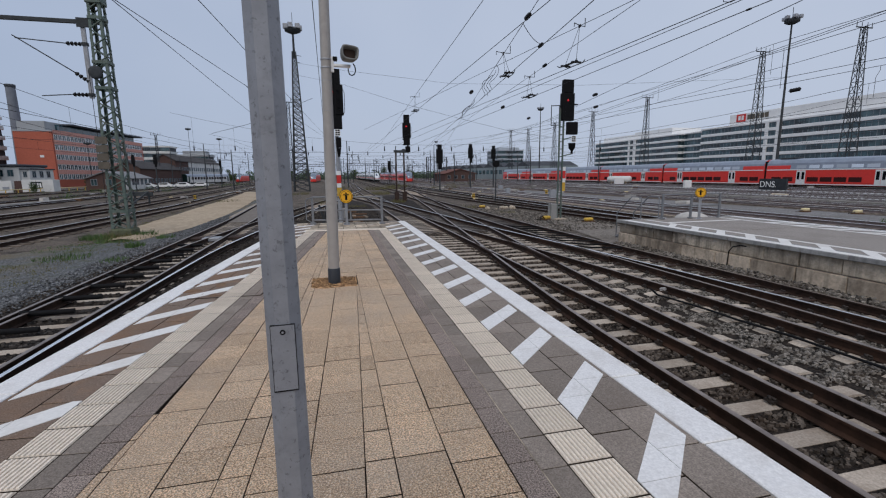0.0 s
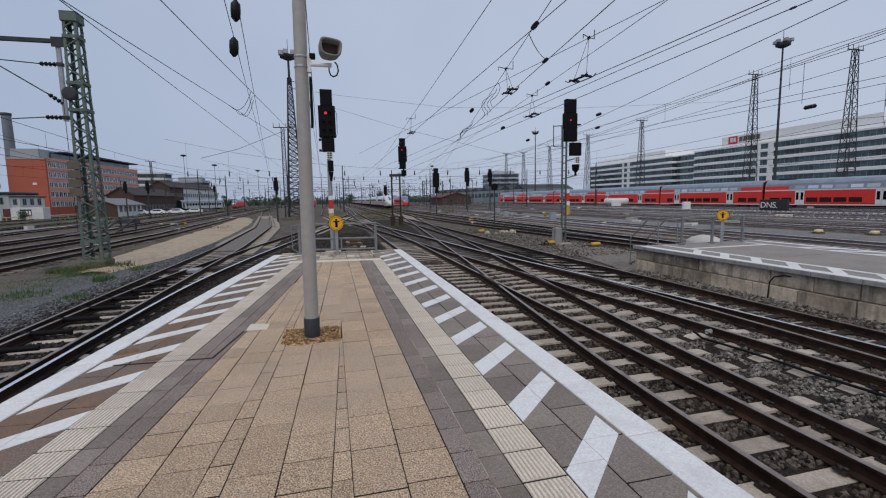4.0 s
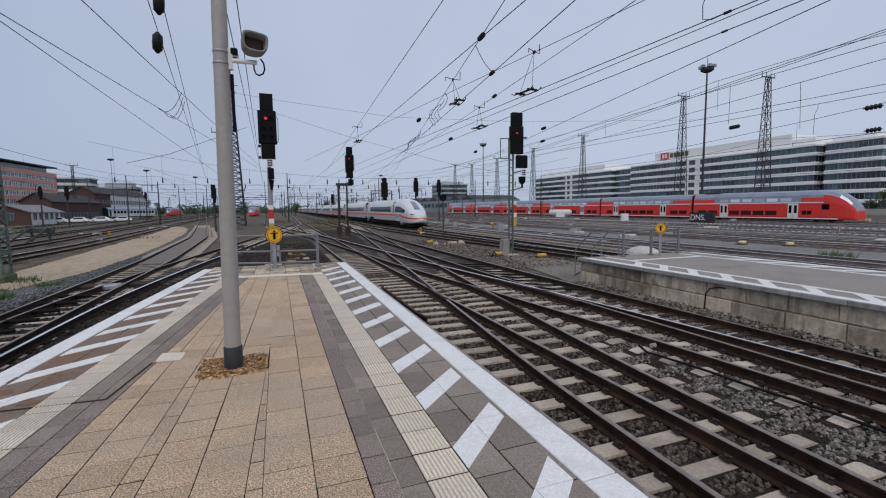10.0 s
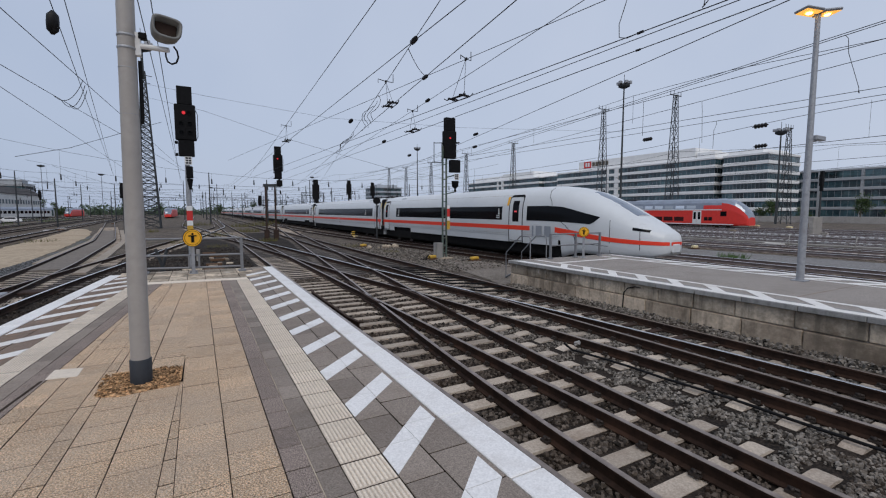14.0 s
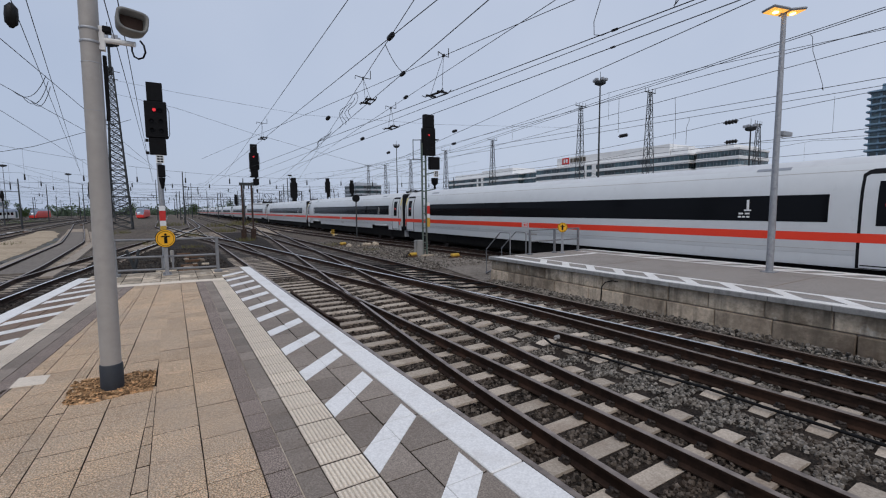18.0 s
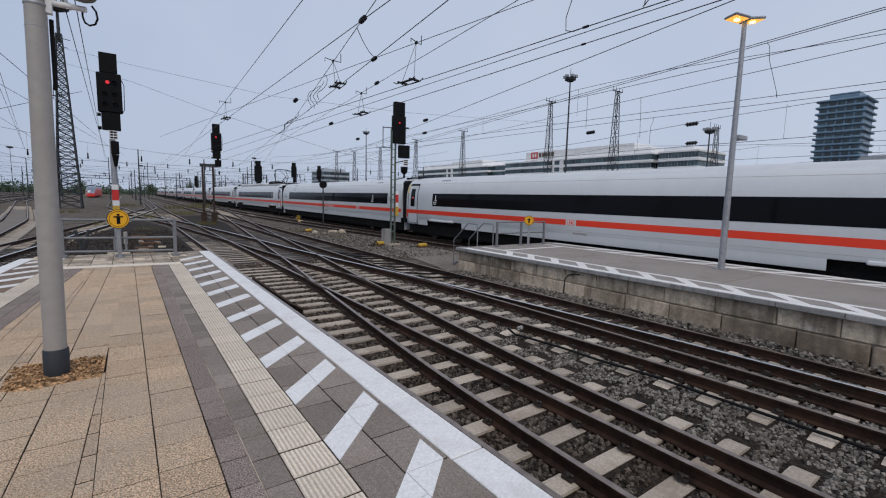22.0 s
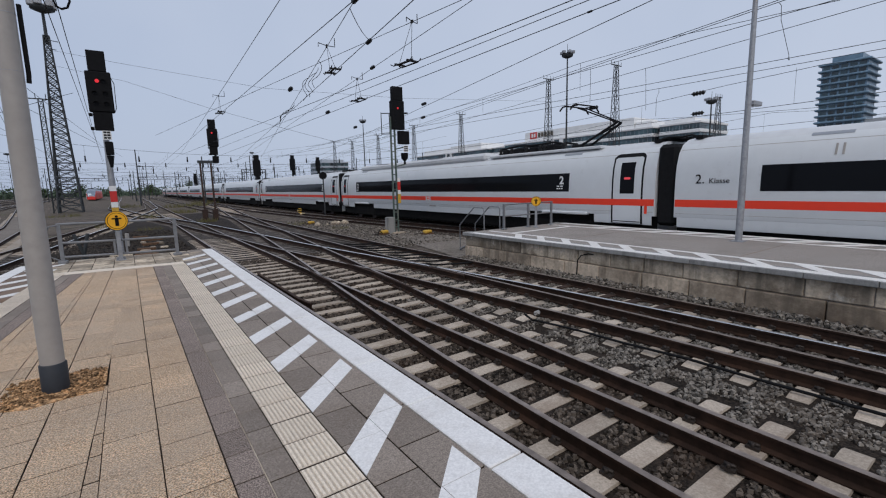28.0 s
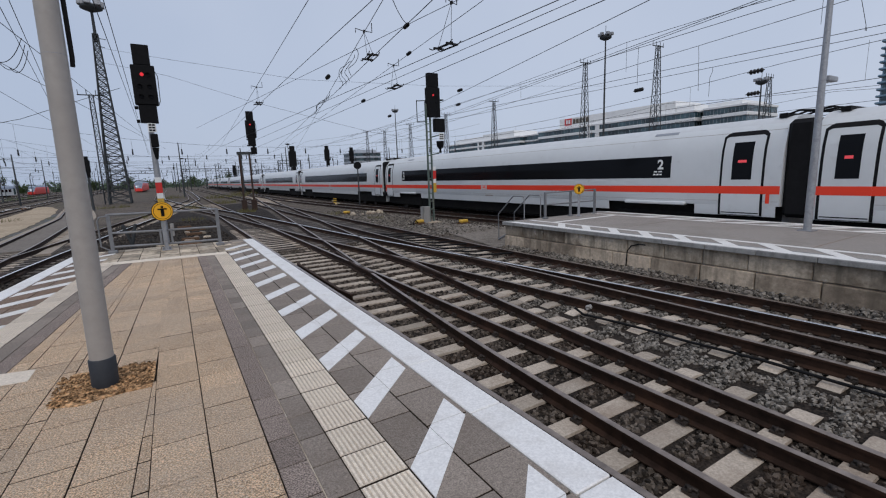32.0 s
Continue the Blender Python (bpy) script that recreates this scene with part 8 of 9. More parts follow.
for k, (x, y, h) in enumerate(((-61, 250, 8.5), (-57, 252, 7), (-54, 246, 6), (-66, 96, 5.6), (-62, 90, 5), (-68, 91, 6), (-58, 96, 3.2), (-70, 112, 3), (-74, 150, 3.6), (-36, 290, 8), (-30, 300, 7),
                               (-22, 320, 8), (30, 300, 9), (42, 270, 8), (12, 340, 8), (130, 57.4, 6.6), (132, 61, 5.8), (130, 50, 5.6), (131, 39.8, 6.8), (130, 34, 6.4), (131, 24, 6.6), (130, 12, 6.4), (132, 2, 6.5))):
    tree((x, y, GROUND), h, 300 + k, "leafy green bush at the edge of the yard" if h < 6.1 else "leafy green tree behind the yard")


def far_woods():
    rnd = random.Random(77)
    bm = bmesh.new()
    for k in range(330):
        x = rnd.uniform(-150, 190)
        y = 395 + rnd.uniform(-25, 45) - abs(x) * 0.15
        r = rnd.uniform(2.5, 5)
        leaves(bm, (x, y, GROUND + r * rnd.uniform(0.3, 1.0)), r, 60, 0.75, rnd)
    ob = part("woods", bm, M["hedge"])
    tagged(ob, "distant band of dark green trees", "trees", "", "stuff")


far_woods()


def weeds():
    rnd = random.Random(9)
    bm = bmesh.new()

    def clump(x, y, r, n, h):
        for i in range(n):
            a, q = rnd.uniform(0, 6.28), r * math.sqrt(rnd.random())
            px, py = x + math.cos(a) * q, y + math.sin(a) * q
            b = rnd.uniform(0, 6.28)
            hh = h * rnd.uniform(0.4, 1.1)
            dx, dy, w = math.cos(b), math.sin(b), 0.012 + 0.03 * hh
            t = (px + rnd.uniform(-0.5, 0.5) * hh, py + rnd.uniform(-0.5, 0.5) * hh, GROUND + hh)
            bm.faces.new([bm.verts.new(v) for v in ((px - dx * w, py - dy * w, GROUND - 0.01), (px + dx * w, py + dy * w, GROUND - 0.01), t)])

    for x, y, r, n, h in ((3.9, 40, 0.7, 130, 0.4), (4.1, 61, 1.6, 200, 0.6), (8.6, 87, 2.4, 220, 0.8), (-3.4, 41, 1.0, 90, 0.35), (-0.5, 35, 0.9, 90, 0.3), (0.2, 52, 1.5, 140, 0.5), (-8, 66, 2.0, 160, 0.5), (5, 83, 2.2, 200, 0.8), (12, 100, 3, 200, 0.9), (-11.6, 17.4, 1.3, 200, 0.2), (-12.1, 18.3, 0.7, 260, 0.32),
                          (8.4, 30, 0.8, 80, 0.3), (9.6, 24.5, 0.6, 60, 0.25), (20, 86, 3, 160, 0.8), (-2, 95, 2.5, 160, 0.8), (33, 120, 5, 200, 0.8), (-14, 48, 1.5, 100, 0.4)):
        clump(x, y, r, n, h)
    for k in range(420):
        u = rnd.random()
        y = 2 + 50 * u * u
        clump(-9.2 - 2.2 * rnd.random() - y * 0.1, y, 0.3, 14, rnd.uniform(0.03, 0.09))
    ob = part("weeds", bm, M["grass"])
    tagged(ob, "low brownish weeds between the tracks", "weeds", "", "stuff")
    bm = bmesh.new()
    for x, y, r, n, h in ((-11.7, 16.9, 0.8, 400, 0.14), (-12.9, 18.0, 0.7, 360, 0.26), (-10.2, 14.8, 0.35, 200, 0.26), (-12.6, 15.2, 1.2, 260, 0.09), (-9.9, 17.3, 0.35, 120, 0.25), (-11.2, 18.6, 0.5, 200, 0.3), (25.1, 10.9, 0.8, 200, 0.42), (-9.5, 11.4, 0.4, 90, 0.2), (-11.5, 12.5, 0.8, 160, 0.2)):
        clump(x, y, r, n, h)
    for k in range(150):
        clump(rnd.uniform(-60, -32), rnd.uniform(60, 190), 1.2, 10, rnd.uniform(0.4, 1.1))
    for k in range(60):
        clump(rnd.uniform(30, 95), rnd.uniform(60, 160), 1.2, 10, rnd.uniform(0.3, 0.9))
    ob = part("weeds", bm, M["green_weeds"])
    tagged(ob, "low green weeds between the tracks", "weeds", "", "stuff")


weeds()


def track_debris():
    rnd = random.Random(31)
    for k in range(7):
        x, y = rnd.uniform(-1.4, -0.3), rnd.uniform(19, 27)
        w, l, h = rnd.uniform(0.08, 0.16), rnd.uniform(0.12, 0.26), rnd.uniform(0.08, 0.18)
        ob = part("concrete_block", boxm(-w, w, -l, l, -0.03, h, bevel=0.03), M["concrete_low" if k % 3 else "concrete"])
        ob.matrix_basis = pose(x, y, GROUND, 0, 0, rnd.uniform(0, 90))
        tagged(ob, "loose weathered concrete block lying in the ballast", "block", "loose blocks")
    for k in range(5):
        l = rnd.uniform(0.3, 0.5)
        ob = part("timber_sleeper", boxm(-0.12, 0.12, -l, l, -0.03, 0.14, bevel=0.02), M["rust"])
        ob.matrix_basis = pose(rnd.uniform(-1.3, -0.7), 19.5 + k * 2.3, GROUND, 0, 0, 90 + rnd.uniform(-14, 14))
        tagged(ob, "old brown timber sleeper lying in the ballast", "sleeper", "old timbers")
    ob = part("marker_post", lathe(bmesh.new(), [(0.09, -0.05), (0.09, 0.62), (0.075, 0.68), (0.0, 0.69)], 10, base=(0, 0, 0)), M["slab_pale"])
    ob.matrix_basis = pose(-1.8, 24.4, GROUND)
    tagged(ob, "short pale concrete marker post in the ballast", "post")


track_debris()


def crumpled_bag():
    """A pale plastic bag caught on the rail."""
    rnd = random.Random(5)
    bm = bmesh.new()
    bmesh.ops.create_icosphere(bm, subdivisions=2, radius=0.085)
    for v in bm.verts:
        v.co = Vector((v.co.x * 1.3, v.co.y * 0.7, v.co.z * 0.5)) * rnd.uniform(0.65, 1.2)
    ob = part("plastic_bag", bm, M["slab_bag"])
    ob.matrix_basis = pose(4.55, 2.78, RAIL + 0.03, 0, 0, 25)
    tagged(ob, "crumpled pale plastic bag caught on a rail", "litter")


crumpled_bag()


# ---- ground patches and small trackside things ----
def patch(name, label, mat, pts, z, seed):
    rnd = random.Random(seed)
    bm = bmesh.new()
    ring = []
    for (x0, y0), (x1, y1) in zip(pts, pts[1:] + pts[:1]):
        n = max(2, int(math.hypot(x1 - x0, y1 - y0) / 1.0))
        for k in range(n):
            u = k / n
            ring.append(bm.verts.new((x0 + (x1 - x0) * u + rnd.uniform(-0.12, 0.12), y0 + (y1 - y0) * u + rnd.uniform(-0.12, 0.12), z)))
    f = bm.faces.new(ring)
    if f.normal.z < 0:
        f.normal_flip()
    bm.normal_update()
    ob = part(name, bm, M[mat])
    tagged(ob, label, "ground", "", "structure")


patch("service_path", "worn grey concrete ground between the tracks", "slab_grey", [(8.1, 10.0), (12.7, 10.0), (12.1, 14), (11.5, 18), (10.9, 20.5), (10.2, 19), (9.6, 16), (8.9, 14.5), (8.5, 12)], GROUND + 0.03, 3)
patch("gravel_strip", "blue-grey gravel strip with weeds", "grey_gravel", [(-8.9, -13), (-8.8, 8), (-8.95, 18), (-9.1, 26), (-9.5, 34), (-10.4, 46), (-11.9, 58), (-12.4, 58), (-10.9, 44), (-10.2, 34), (-10.0, 26), (-10.1, 20), (-11.0, 17.2), (-13.5, 15), (-15.5, 12), (-15.5, -13)], GROUND + 0.006, 4)


patch("gravel_path", "wide grey gravel path between the yard tracks", "path_grey", [(25.0, -30), (29.8, -30), (29.8, 40), (29.0, 90), (26.0, 90), (25.0, 40)], GROUND + 0.012, 9)
# Dark sheet that stands in for shade in the gaps between the stones.
patch("ballast_bed", "dark sheet under the loose stones, painted for the shade between them", "oily", [(0.36, -13), (8.2, -13), (8.2, 8.6), (0.36, 8.0)], GROUND + 0.008, 8)
patch("oily_ballast", "dark oily ballast under the turnouts", "oily", [(0.5, 8), (7.9, 9), (8.0, 24), (8.0, 40), (7.6, 58), (-2.2, 56), (-3.6, 30), (-4.0, 13.2), (0.2, 12.8)], GROUND + 0.012, 5)
# Colour holds both oil and the shade beside the platform edge.
patch("oily_ballast", "dark ballast under the curved turnout, oily and darkened for platform shade", "oily", [(-9.0, -13), (-5.3, -13), (-4.6, 10), (-3.8, 20), (-7.2, 27), (-9.2, 24), (-9.2, 8)], GROUND + 0.012, 6)


def cable_trough(a, b, w=0.9):
    """A row of concrete trough covers between two plan points."""
    g = thing("cable_trough", "pale concrete cable trough between the tracks", "cable trough", "cable troughs", (*a, GROUND), math.degrees(-math.atan2(b[0] - a[0], b[1] - a[1])))
    L = math.hypot(b[0] - a[0], b[1] - a[1])
    me = mesh_of("trough_cover", boxm(-w / 2, w / 2, 0.01, 0.99, 0, 0.13, bevel=0.015))
    for k in range(int(L)):
        put("trough_cover", me, "slab_pale", g, pose(0, k, 0))


cable_trough((-26.4, 30), (-26.7, 56))
cable_trough((-36.7, 45), (-35.8, 75), 0.8)
cable_trough((-72, 100), (-68.5, 150), 0.7)
cable_trough((41.5, 6), (41.5, 60), 0.7)
cable_trough((21.7, 24), (21.4, 60), 0.5)


def point_motor(at, rz, k=1.0):
    g = thing("point_motor", "yellow point machine cover beside the rails", "point motor", "point motors", at, rz)
    part("cover", boxm(-0.34 * k, 0.34 * k, -0.2 * k, 0.2 * k, 0.05, 0.3 * k, bevel=0.05), M["yellow" if 0 < at[0] < 20 and at[1] < 32 else "motor_cream"], g)
    part("base", boxm(-0.42 * k, 0.42 * k, -0.26 * k, 0.26 * k, -0.02, 0.06), M["rust"], g)
    part("rod", tubem((-0.4 * k, 0, 0.1), (-1.3 * k, 0, 0.06), 0.025, seg=6), M["steel_clip"], g)


for x, y, r, k in ((9.9, 19.1, 20, 0.75), (11.6, 17.3, 10, 0.75), (28.5, 18.3, 10, 0.8), (29.9, 16.1, 10, 0.8), (9.3, 29.4, 30, 0.75), (12.4, 41, 0, 0.7), (14.0, 47, 0, 0.7), (22.6, 33, 5, 0.7), (19, 60, 0, 0.8), (24, 70, 0, 0.8), (31, 62, 0, 0.8), (36, 48, 0, 0.8), (44, 58, 0, 0.8), (-17.5, 47, 0, 0.6), (-24, 62, 0, 0.6)):
    point_motor((x, y, GROUND + 0.03), r, k)


def rubble():
    rnd = random.Random(12)
    g = thing("rubble_heap", "small heap of pale broken stones", "rubble", "", (10.4, 27.8, GROUND))
    for k in range(16):
        bm = bmesh.new()
        bmesh.ops.create_icosphere(bm, subdivisions=1, radius=rnd.uniform(0.1, 0.24))
        for v in bm.verts:
            v.co *= rnd.uniform(0.7, 1.15)
        ob = part("stone", bm, M["concrete"], g)
        ob.matrix_basis = pose(rnd.uniform(-1.2, 1.2), rnd.uniform(-0.6, 0.6), 0.08)


rubble()


def striped_post(at, h, label="yellow and black striped marker post"):
    g = thing("marker_post", label, "post", "marker posts", at)
    n = 6
    for k in range(n):
        part("band", boxm(-0.16, 0.16, -0.05, 0.05, k * h / n, (k + 1) * h / n - 0.002), M["yellow" if k % 2 else "rubber"], g)


striped_post((-41.8, 58.8, GROUND), 3.2)
striped_post((-19.5, 56.5, GROUND), 0.55)
striped_post((25.3, 50.2, GROUND), 0.6)
striped_post((26.0, 49.8, GROUND), 0.6)
striped_post((13.0, 43.6, GROUND), 0.6, "low yellow and black striped marker beside the track")


def yard_litter():
    """Pale and ochre odds and ends lying between the far tracks."""
    rnd = random.Random(77)
    for k in range(44):
        x, y = rnd.uniform(18, 98), rnd.uniform(10, 95)
        w, l, h = rnd.uniform(0.2, 0.5), rnd.uniform(0.25, 0.8), rnd.uniform(0.18, 0.4)
        bm = boxm(-w, w, -l, l, -0.05, h, bevel=0.04)
        for v in bm.verts:
            v.co += Vector((rnd.uniform(-0.05, 0.05), rnd.uniform(-0.05, 0.05), rnd.uniform(-0.05, 0.03)))
        mt = rnd.choice(("slab_pale", "mound", "motor_cream", "concrete", "rust"))
        ob = part({"motor_cream": "point_cover", "rust": "timber"}.get(mt, "concrete_block"), bm, M[mt])
        ob.matrix_basis = pose(x, y, GROUND, 0, 0, rnd.uniform(-20, 20))
        tagged(ob, {"motor_cream": "faded ochre cover lying beside a far track", "rust": "brown timber lying beside a far track"}.get(mt, "pale broken concrete lying beside a far track"), {"motor_cream": "cover", "rust": "timber"}.get(mt, "block"), "odds and ends between the far tracks")
    for k in range(20):
        x, y = rnd.uniform(-60, -17), rnd.uniform(30, 120)
        bm = boxm(-0.3, 0.3, -0.4, 0.4, -0.05, rnd.uniform(0.2, 0.45), bevel=0.04)
        mt = rnd.choice(("slab_pale", "mound", "concrete", "rust"))
        ob = part("timber" if mt == "rust" else "concrete_block", bm, M[mt])
        ob.matrix_basis = pose(x, y, GROUND, 0, 0, rnd.uniform(-20, 20))
        tagged(ob, "brown timber lying beside a far track" if mt == "rust" else "pale broken concrete lying beside a far track", "timber" if mt == "rust" else "block", "odds and ends between the far tracks")


yard_litter()


def pale_mound(at):
    """A low rounded heap with an uneven skin."""
    bm = bmesh.new()
    bmesh.ops.create_uvsphere(bm, u_segments=24, v_segments=12, radius=1.0)
    for v in bm.verts:
        k = 1 + 0.05 * noise.noise(v.co * 3)
        v.co = Vector((v.co.x * 0.62 * k, v.co.y * 1.2 * k, v.co.z * 0.5 * k))
    ob = part("pale_mound", bm, M["mound"], smooth=True)
    ob.matrix_basis = pose(*at)
    tagged(ob, "low rounded heap of pale sand between the tracks", "heap")


pale_mound((17.5, 16.1, GROUND))


def wall_cable():
    bm = bmesh.new()
    path_tube(bm, [(OX0 + 0.09, 4.25, -0.2), (OX0 + 0.06, 4.4, -0.19), (OX0 + 0.045, 4.62, -0.26), (OX0 + 0.03, 4.72, -0.4), (OX0 + 0.03, 4.75, -0.93)], 0.016)
    tagged(part("wall_cable", bm, M["rubber"]), "black cable hanging down the block wall", "cable")


wall_cable()


def buffer_stop(at, rz):
    g = thing("buffer_stop", "rusty steel buffer stop at a track end", "buffer stop", "", at, rz)
    for s in (-0.75, 0.75):
        part("strut", tubem((s, 2.2, 0.15), (s, 0.1, 1.25), 0.08, seg=6), M["mast"], g)
        part("post", tubem((s, 0, 0.1), (s, 0, 1.3), 0.09, seg=6), M["mast"], g)
        part("buffer", tubem((s, -0.3, 1.05), (s, 0, 1.05), 0.2, seg=12), M["rubber"], g)
    part("beam", boxm(-1.2, 1.2, -0.06, 0.1, 0.85, 1.25, bevel=0.02), M["mast"], g)


buffer_stop((-20.7, 44, GROUND + 0.15), 160)


def cabinet(at, w, h, mat="galv", label="grey trackside equipment cabinet"):
    g = thing("trackside_cabinet", label, "cabinet", "trackside cabinets", at)
    part("body", boxm(-w / 2, w / 2, -0.2, 0.2, 0.1, h, bevel=0.02), M[mat], g)
    part("base", boxm(-w / 2 - 0.05, w / 2 + 0.05, -0.24, 0.24, -0.05, 0.1), M["concrete"], g)
    part("door", boxm(-w / 2 + 0.04, w / 2 - 0.04, -0.215, -0.2, 0.15, h - 0.06), M[mat], g)


for x, y, w, h in ((-46, 62, 1.2, 1.3), (64, 90, 2.4, 1.6), (56.5, 60, 1.4, 1.4), (27, 72, 0.8, 0.8), (21, 40, 0.7, 1.0), (20.5, 52, 0.6, 0.9)):
    cabinet((x, y, GROUND), w, h, "white_paint" if w > 1 else "galv", "white trackside equipment cabinet" if w > 1 else "grey trackside equipment cabinet")


def graffiti_wall():
    g = thing("graffiti_panel", "dark low wall with white graffiti letters", "wall", "", (56.4, 45, GROUND), 0)
    part("panel", boxm(-0.15, 0.15, -2.6, 1.4, 0, 1.75, bevel=0.03), M["graffiti"], g)
    cu = bpy.data.curves.new("letters", "FONT")
    cu.body, cu.size, cu.extrude = "DNS.", 1.15, 0.02
    tmp = bpy.data.objects.new("letters", cu)
    bpy.context.collection.objects.link(tmp)
    bpy.context.view_layer.update()
    me = bpy.data.meshes.new_from_object(tmp.evaluated_get(bpy.context.evaluated_depsgraph_get()))
    bpy.data.objects.remove(tmp)
    put("letters", me, "white_paint", g, pose(-0.18, 1.25, 0.6, 90, 0, -90))


graffiti_wall()


def yard_wall():
    """A low pale wall along the far edge of the yard."""
    g = thing("low_wall", "low pale concrete wall before the grey office building", "wall", "", (126, -30, GROUND))
    me = mesh_of("wall_panel", boxm(0, 0.3, 0.01, 4.99, 0, 1.5, bevel=0.03))
    for k in range(19):
        put("wall_panel", me, "slab_pale", g, pose(0, k * 5, 0))


yard_wall()
far_signal((62, 21.1, GROUND), 7.4, 0.55)
cabinet((60, 20.6, GROUND), 2.2, 2.1, "slab_pale", "pale grey relay cabinet beside the tracks")


def tank_wagon(at, rz):
    g = thing("tank", "white horizontal storage tank on supports", "tank", "", at, rz)
    part("vessel", lathe(bmesh.new(), [(0.01, -3), (0.6, -2.9), (0.8, -2.6), (0.8, 2.6), (0.6, 2.9), (0.01, 3)], 16), M["render_white"], g).matrix_basis = pose(0, 0, 1.2, 90)
    for y in (-1.8, 1.8):
        part("support", boxm(-0.7, 0.7, y - 0.15, y + 0.15, 0, 0.7), M["concrete"], g)


tank_wagon((67.4, 94.8, GROUND), 35)


def low_fence(y0, y1, x, label="long low pale railing with slanted posts between the tracks"):
    g = thing("yard_fence", label, "fence", "yard fences", (x, y0, GROUND))
    pm = mesh_of("post", tubem((-0.35, 0, 0), (0.05, 0, 0.9), 0.035, seg=5))
    n = int((y1 - y0) / 4.2)
    for k in range(n + 1):
        put("post", pm, "slab_pale", g, pose(0, k * 4.2, 0))
    for z, q in ((0.42, -0.12), (0.86, 0.06)):
        part("rail", tubem((q, 0, z), (q, n * 4.2, z), 0.028, seg=6), M["slab_pale"], g)
        bm = bmesh.new()
        for k in range(int(n * 4.2 / 0.5)):
            box(bm, q - 0.035, q + 0.035, k * 0.5, k * 0.5 + 0.25, z - 0.035, z + 0.035)
        part("rail_marking", bm, M["white_paint"], g, "white marking along the rail", "stuff")


low_fence(2, 74, 40.2)


def yellow_rail():
    """A low yellow pipe rail before the houses."""
    g = thing("pipe_rail", "low yellow pipe rail along the edge of the yard", "railing", "", (-62.5, 92, GROUND), -2)
    for k in range(12):
        part("post", boxm(-0.06, 0.06, k * 3.2 - 0.06, k * 3.2 + 0.06, 0, 0.8), M["yellow"], g)
    part("rail", tubem((0, -0.5, 0.78), (0, 36.0, 0.78), 0.08, seg=8), M["motor_cream"], g)
    part("end_post", boxm(-0.14, 0.14, -0.75, -0.47, 0, 1.9, bevel=0.03), M["yellow"], g)


yellow_rail()


# ---- far masts, gantries and yard lamps ----
POLE = mesh_of("pole", tubem((0, 0, 0), (0, 0, 1), 0.16, 0.09, seg=6))
ARM = mesh_of("cantilever", tubem((0, 0, 0), (1, 0, 0), 0.04, seg=5))
TICK = mesh_of("insulator", tubem((0, 0, 0), (0, 0, 0.75), 0.1, 0.07, seg=6))


def far_mast(x, y, h, arm):
    g = thing("overhead_mast", "thin grey overhead line mast in the yard", "mast", "overhead masts", (x, y, GROUND))
    put("pole", POLE, "mast", g, Matrix.Diagonal((1, 1, h, 1)))
    for z in (6.2, 7.6):
        put("cantilever", ARM, "mast", g, pose(0, 0, z) @ Matrix.Diagonal((arm, 1, 1, 1)))
    put("insulator", TICK, "insul", g, pose(arm * 0.95, 0, 6.2))
    put("insulator", TICK, "insul", g, pose(arm * 0.35, 0, 7.0))


rnd_m = random.Random(4)
for x in (-58, -47, -30.5, -23, 0.8, 10.8, 22.3, 30.8, 40.5, 50, 62):
    y = 92 + rnd_m.uniform(0, 25) + (40 if x < -40 else 0)
    while y < 380:
        far_mast(x + rnd_m.uniform(-0.5, 0.5), y, rnd_m.uniform(8.2, 11.5), rnd_m.choice((-2.8, 2.8)))
        y += rnd_m.uniform(42, 62)


for x in (-16, -5, 5.2, 17.2, 26.4, 35.4, 45.2):
    y = 150 + rnd_m.uniform(0, 30)
    while y < 330:
        far_mast(x + rnd_m.uniform(-0.5, 0.5), y, rnd_m.uniform(8.0, 13.0), rnd_m.choice((-2.4, 2.4)))
        y += rnd_m.uniform(50, 80)


def gantry(x0, x1, y, h):
    g = thing("signal_gantry", "dark steel portal across the tracks", "gantry", "gantries", (x0, y, GROUND))
    w = x1 - x0
    for x in (0, w):
        for d in (-0.35, 0.35):
            part("leg", boxm(x - 0.12, x + 0.12, d - 0.1, d + 0.1, 0, h), M["mast"], g)
    for z in (h - 1.2, h):
        part("beam", boxm(-0.2, w + 0.2, -0.1, 0.1, z - 0.1, z + 0.1), M["mast"], g)
    n = int(w / 1.6)
    for k in range(n):
        part("brace", tubem((w * k / n, 0, h - (1.2 if k % 2 else 0)), (w * (k + 1) / n, 0, h - (0 if k % 2 else 1.2)), 0.06, seg=4), M["mast"], g)


gantry(37, 46, 190, 10.5)
gantry(4, 24, 245, 9.5)
gantry(-26, -6, 262, 9.5)
gantry(26, 60, 300, 9.5)


def yard_lamp(x, y, h):
    g = thing("yard_lamp", "slim yard lamp with a round head", "lamp", "yard lamps", (x, y, GROUND))
    put("pole", POLE, "mast", g, Matrix.Diagonal((0.7, 0.7, h, 1)))
    part("head", lathe(bmesh.new(), [(0.15, h - 0.5), (1.0, h - 0.2), (1.0, h + 0.15), (0.1, h + 0.3)], 10), M["mast"], g)


for x, y, h in ((-53.6, 178, 20.2), (-44.9, 184, 17.2), (-34, 214, 17), (-23, 235, 16), (6, 300, 17), (47, 215, 19), (58, 260, 20), (33, 230, 16), (-80, 165, 14)):
    yard_lamp(x, y, h)


# ---- overhead wires ----
OVERHEAD = thing("overhead_line", "dark overhead contact wires and hangers above the tracks", "overhead line")
DROP = mesh_of("dropper", tubem((0, 0, 0), (0, 0, 1), 0.006, seg=4))


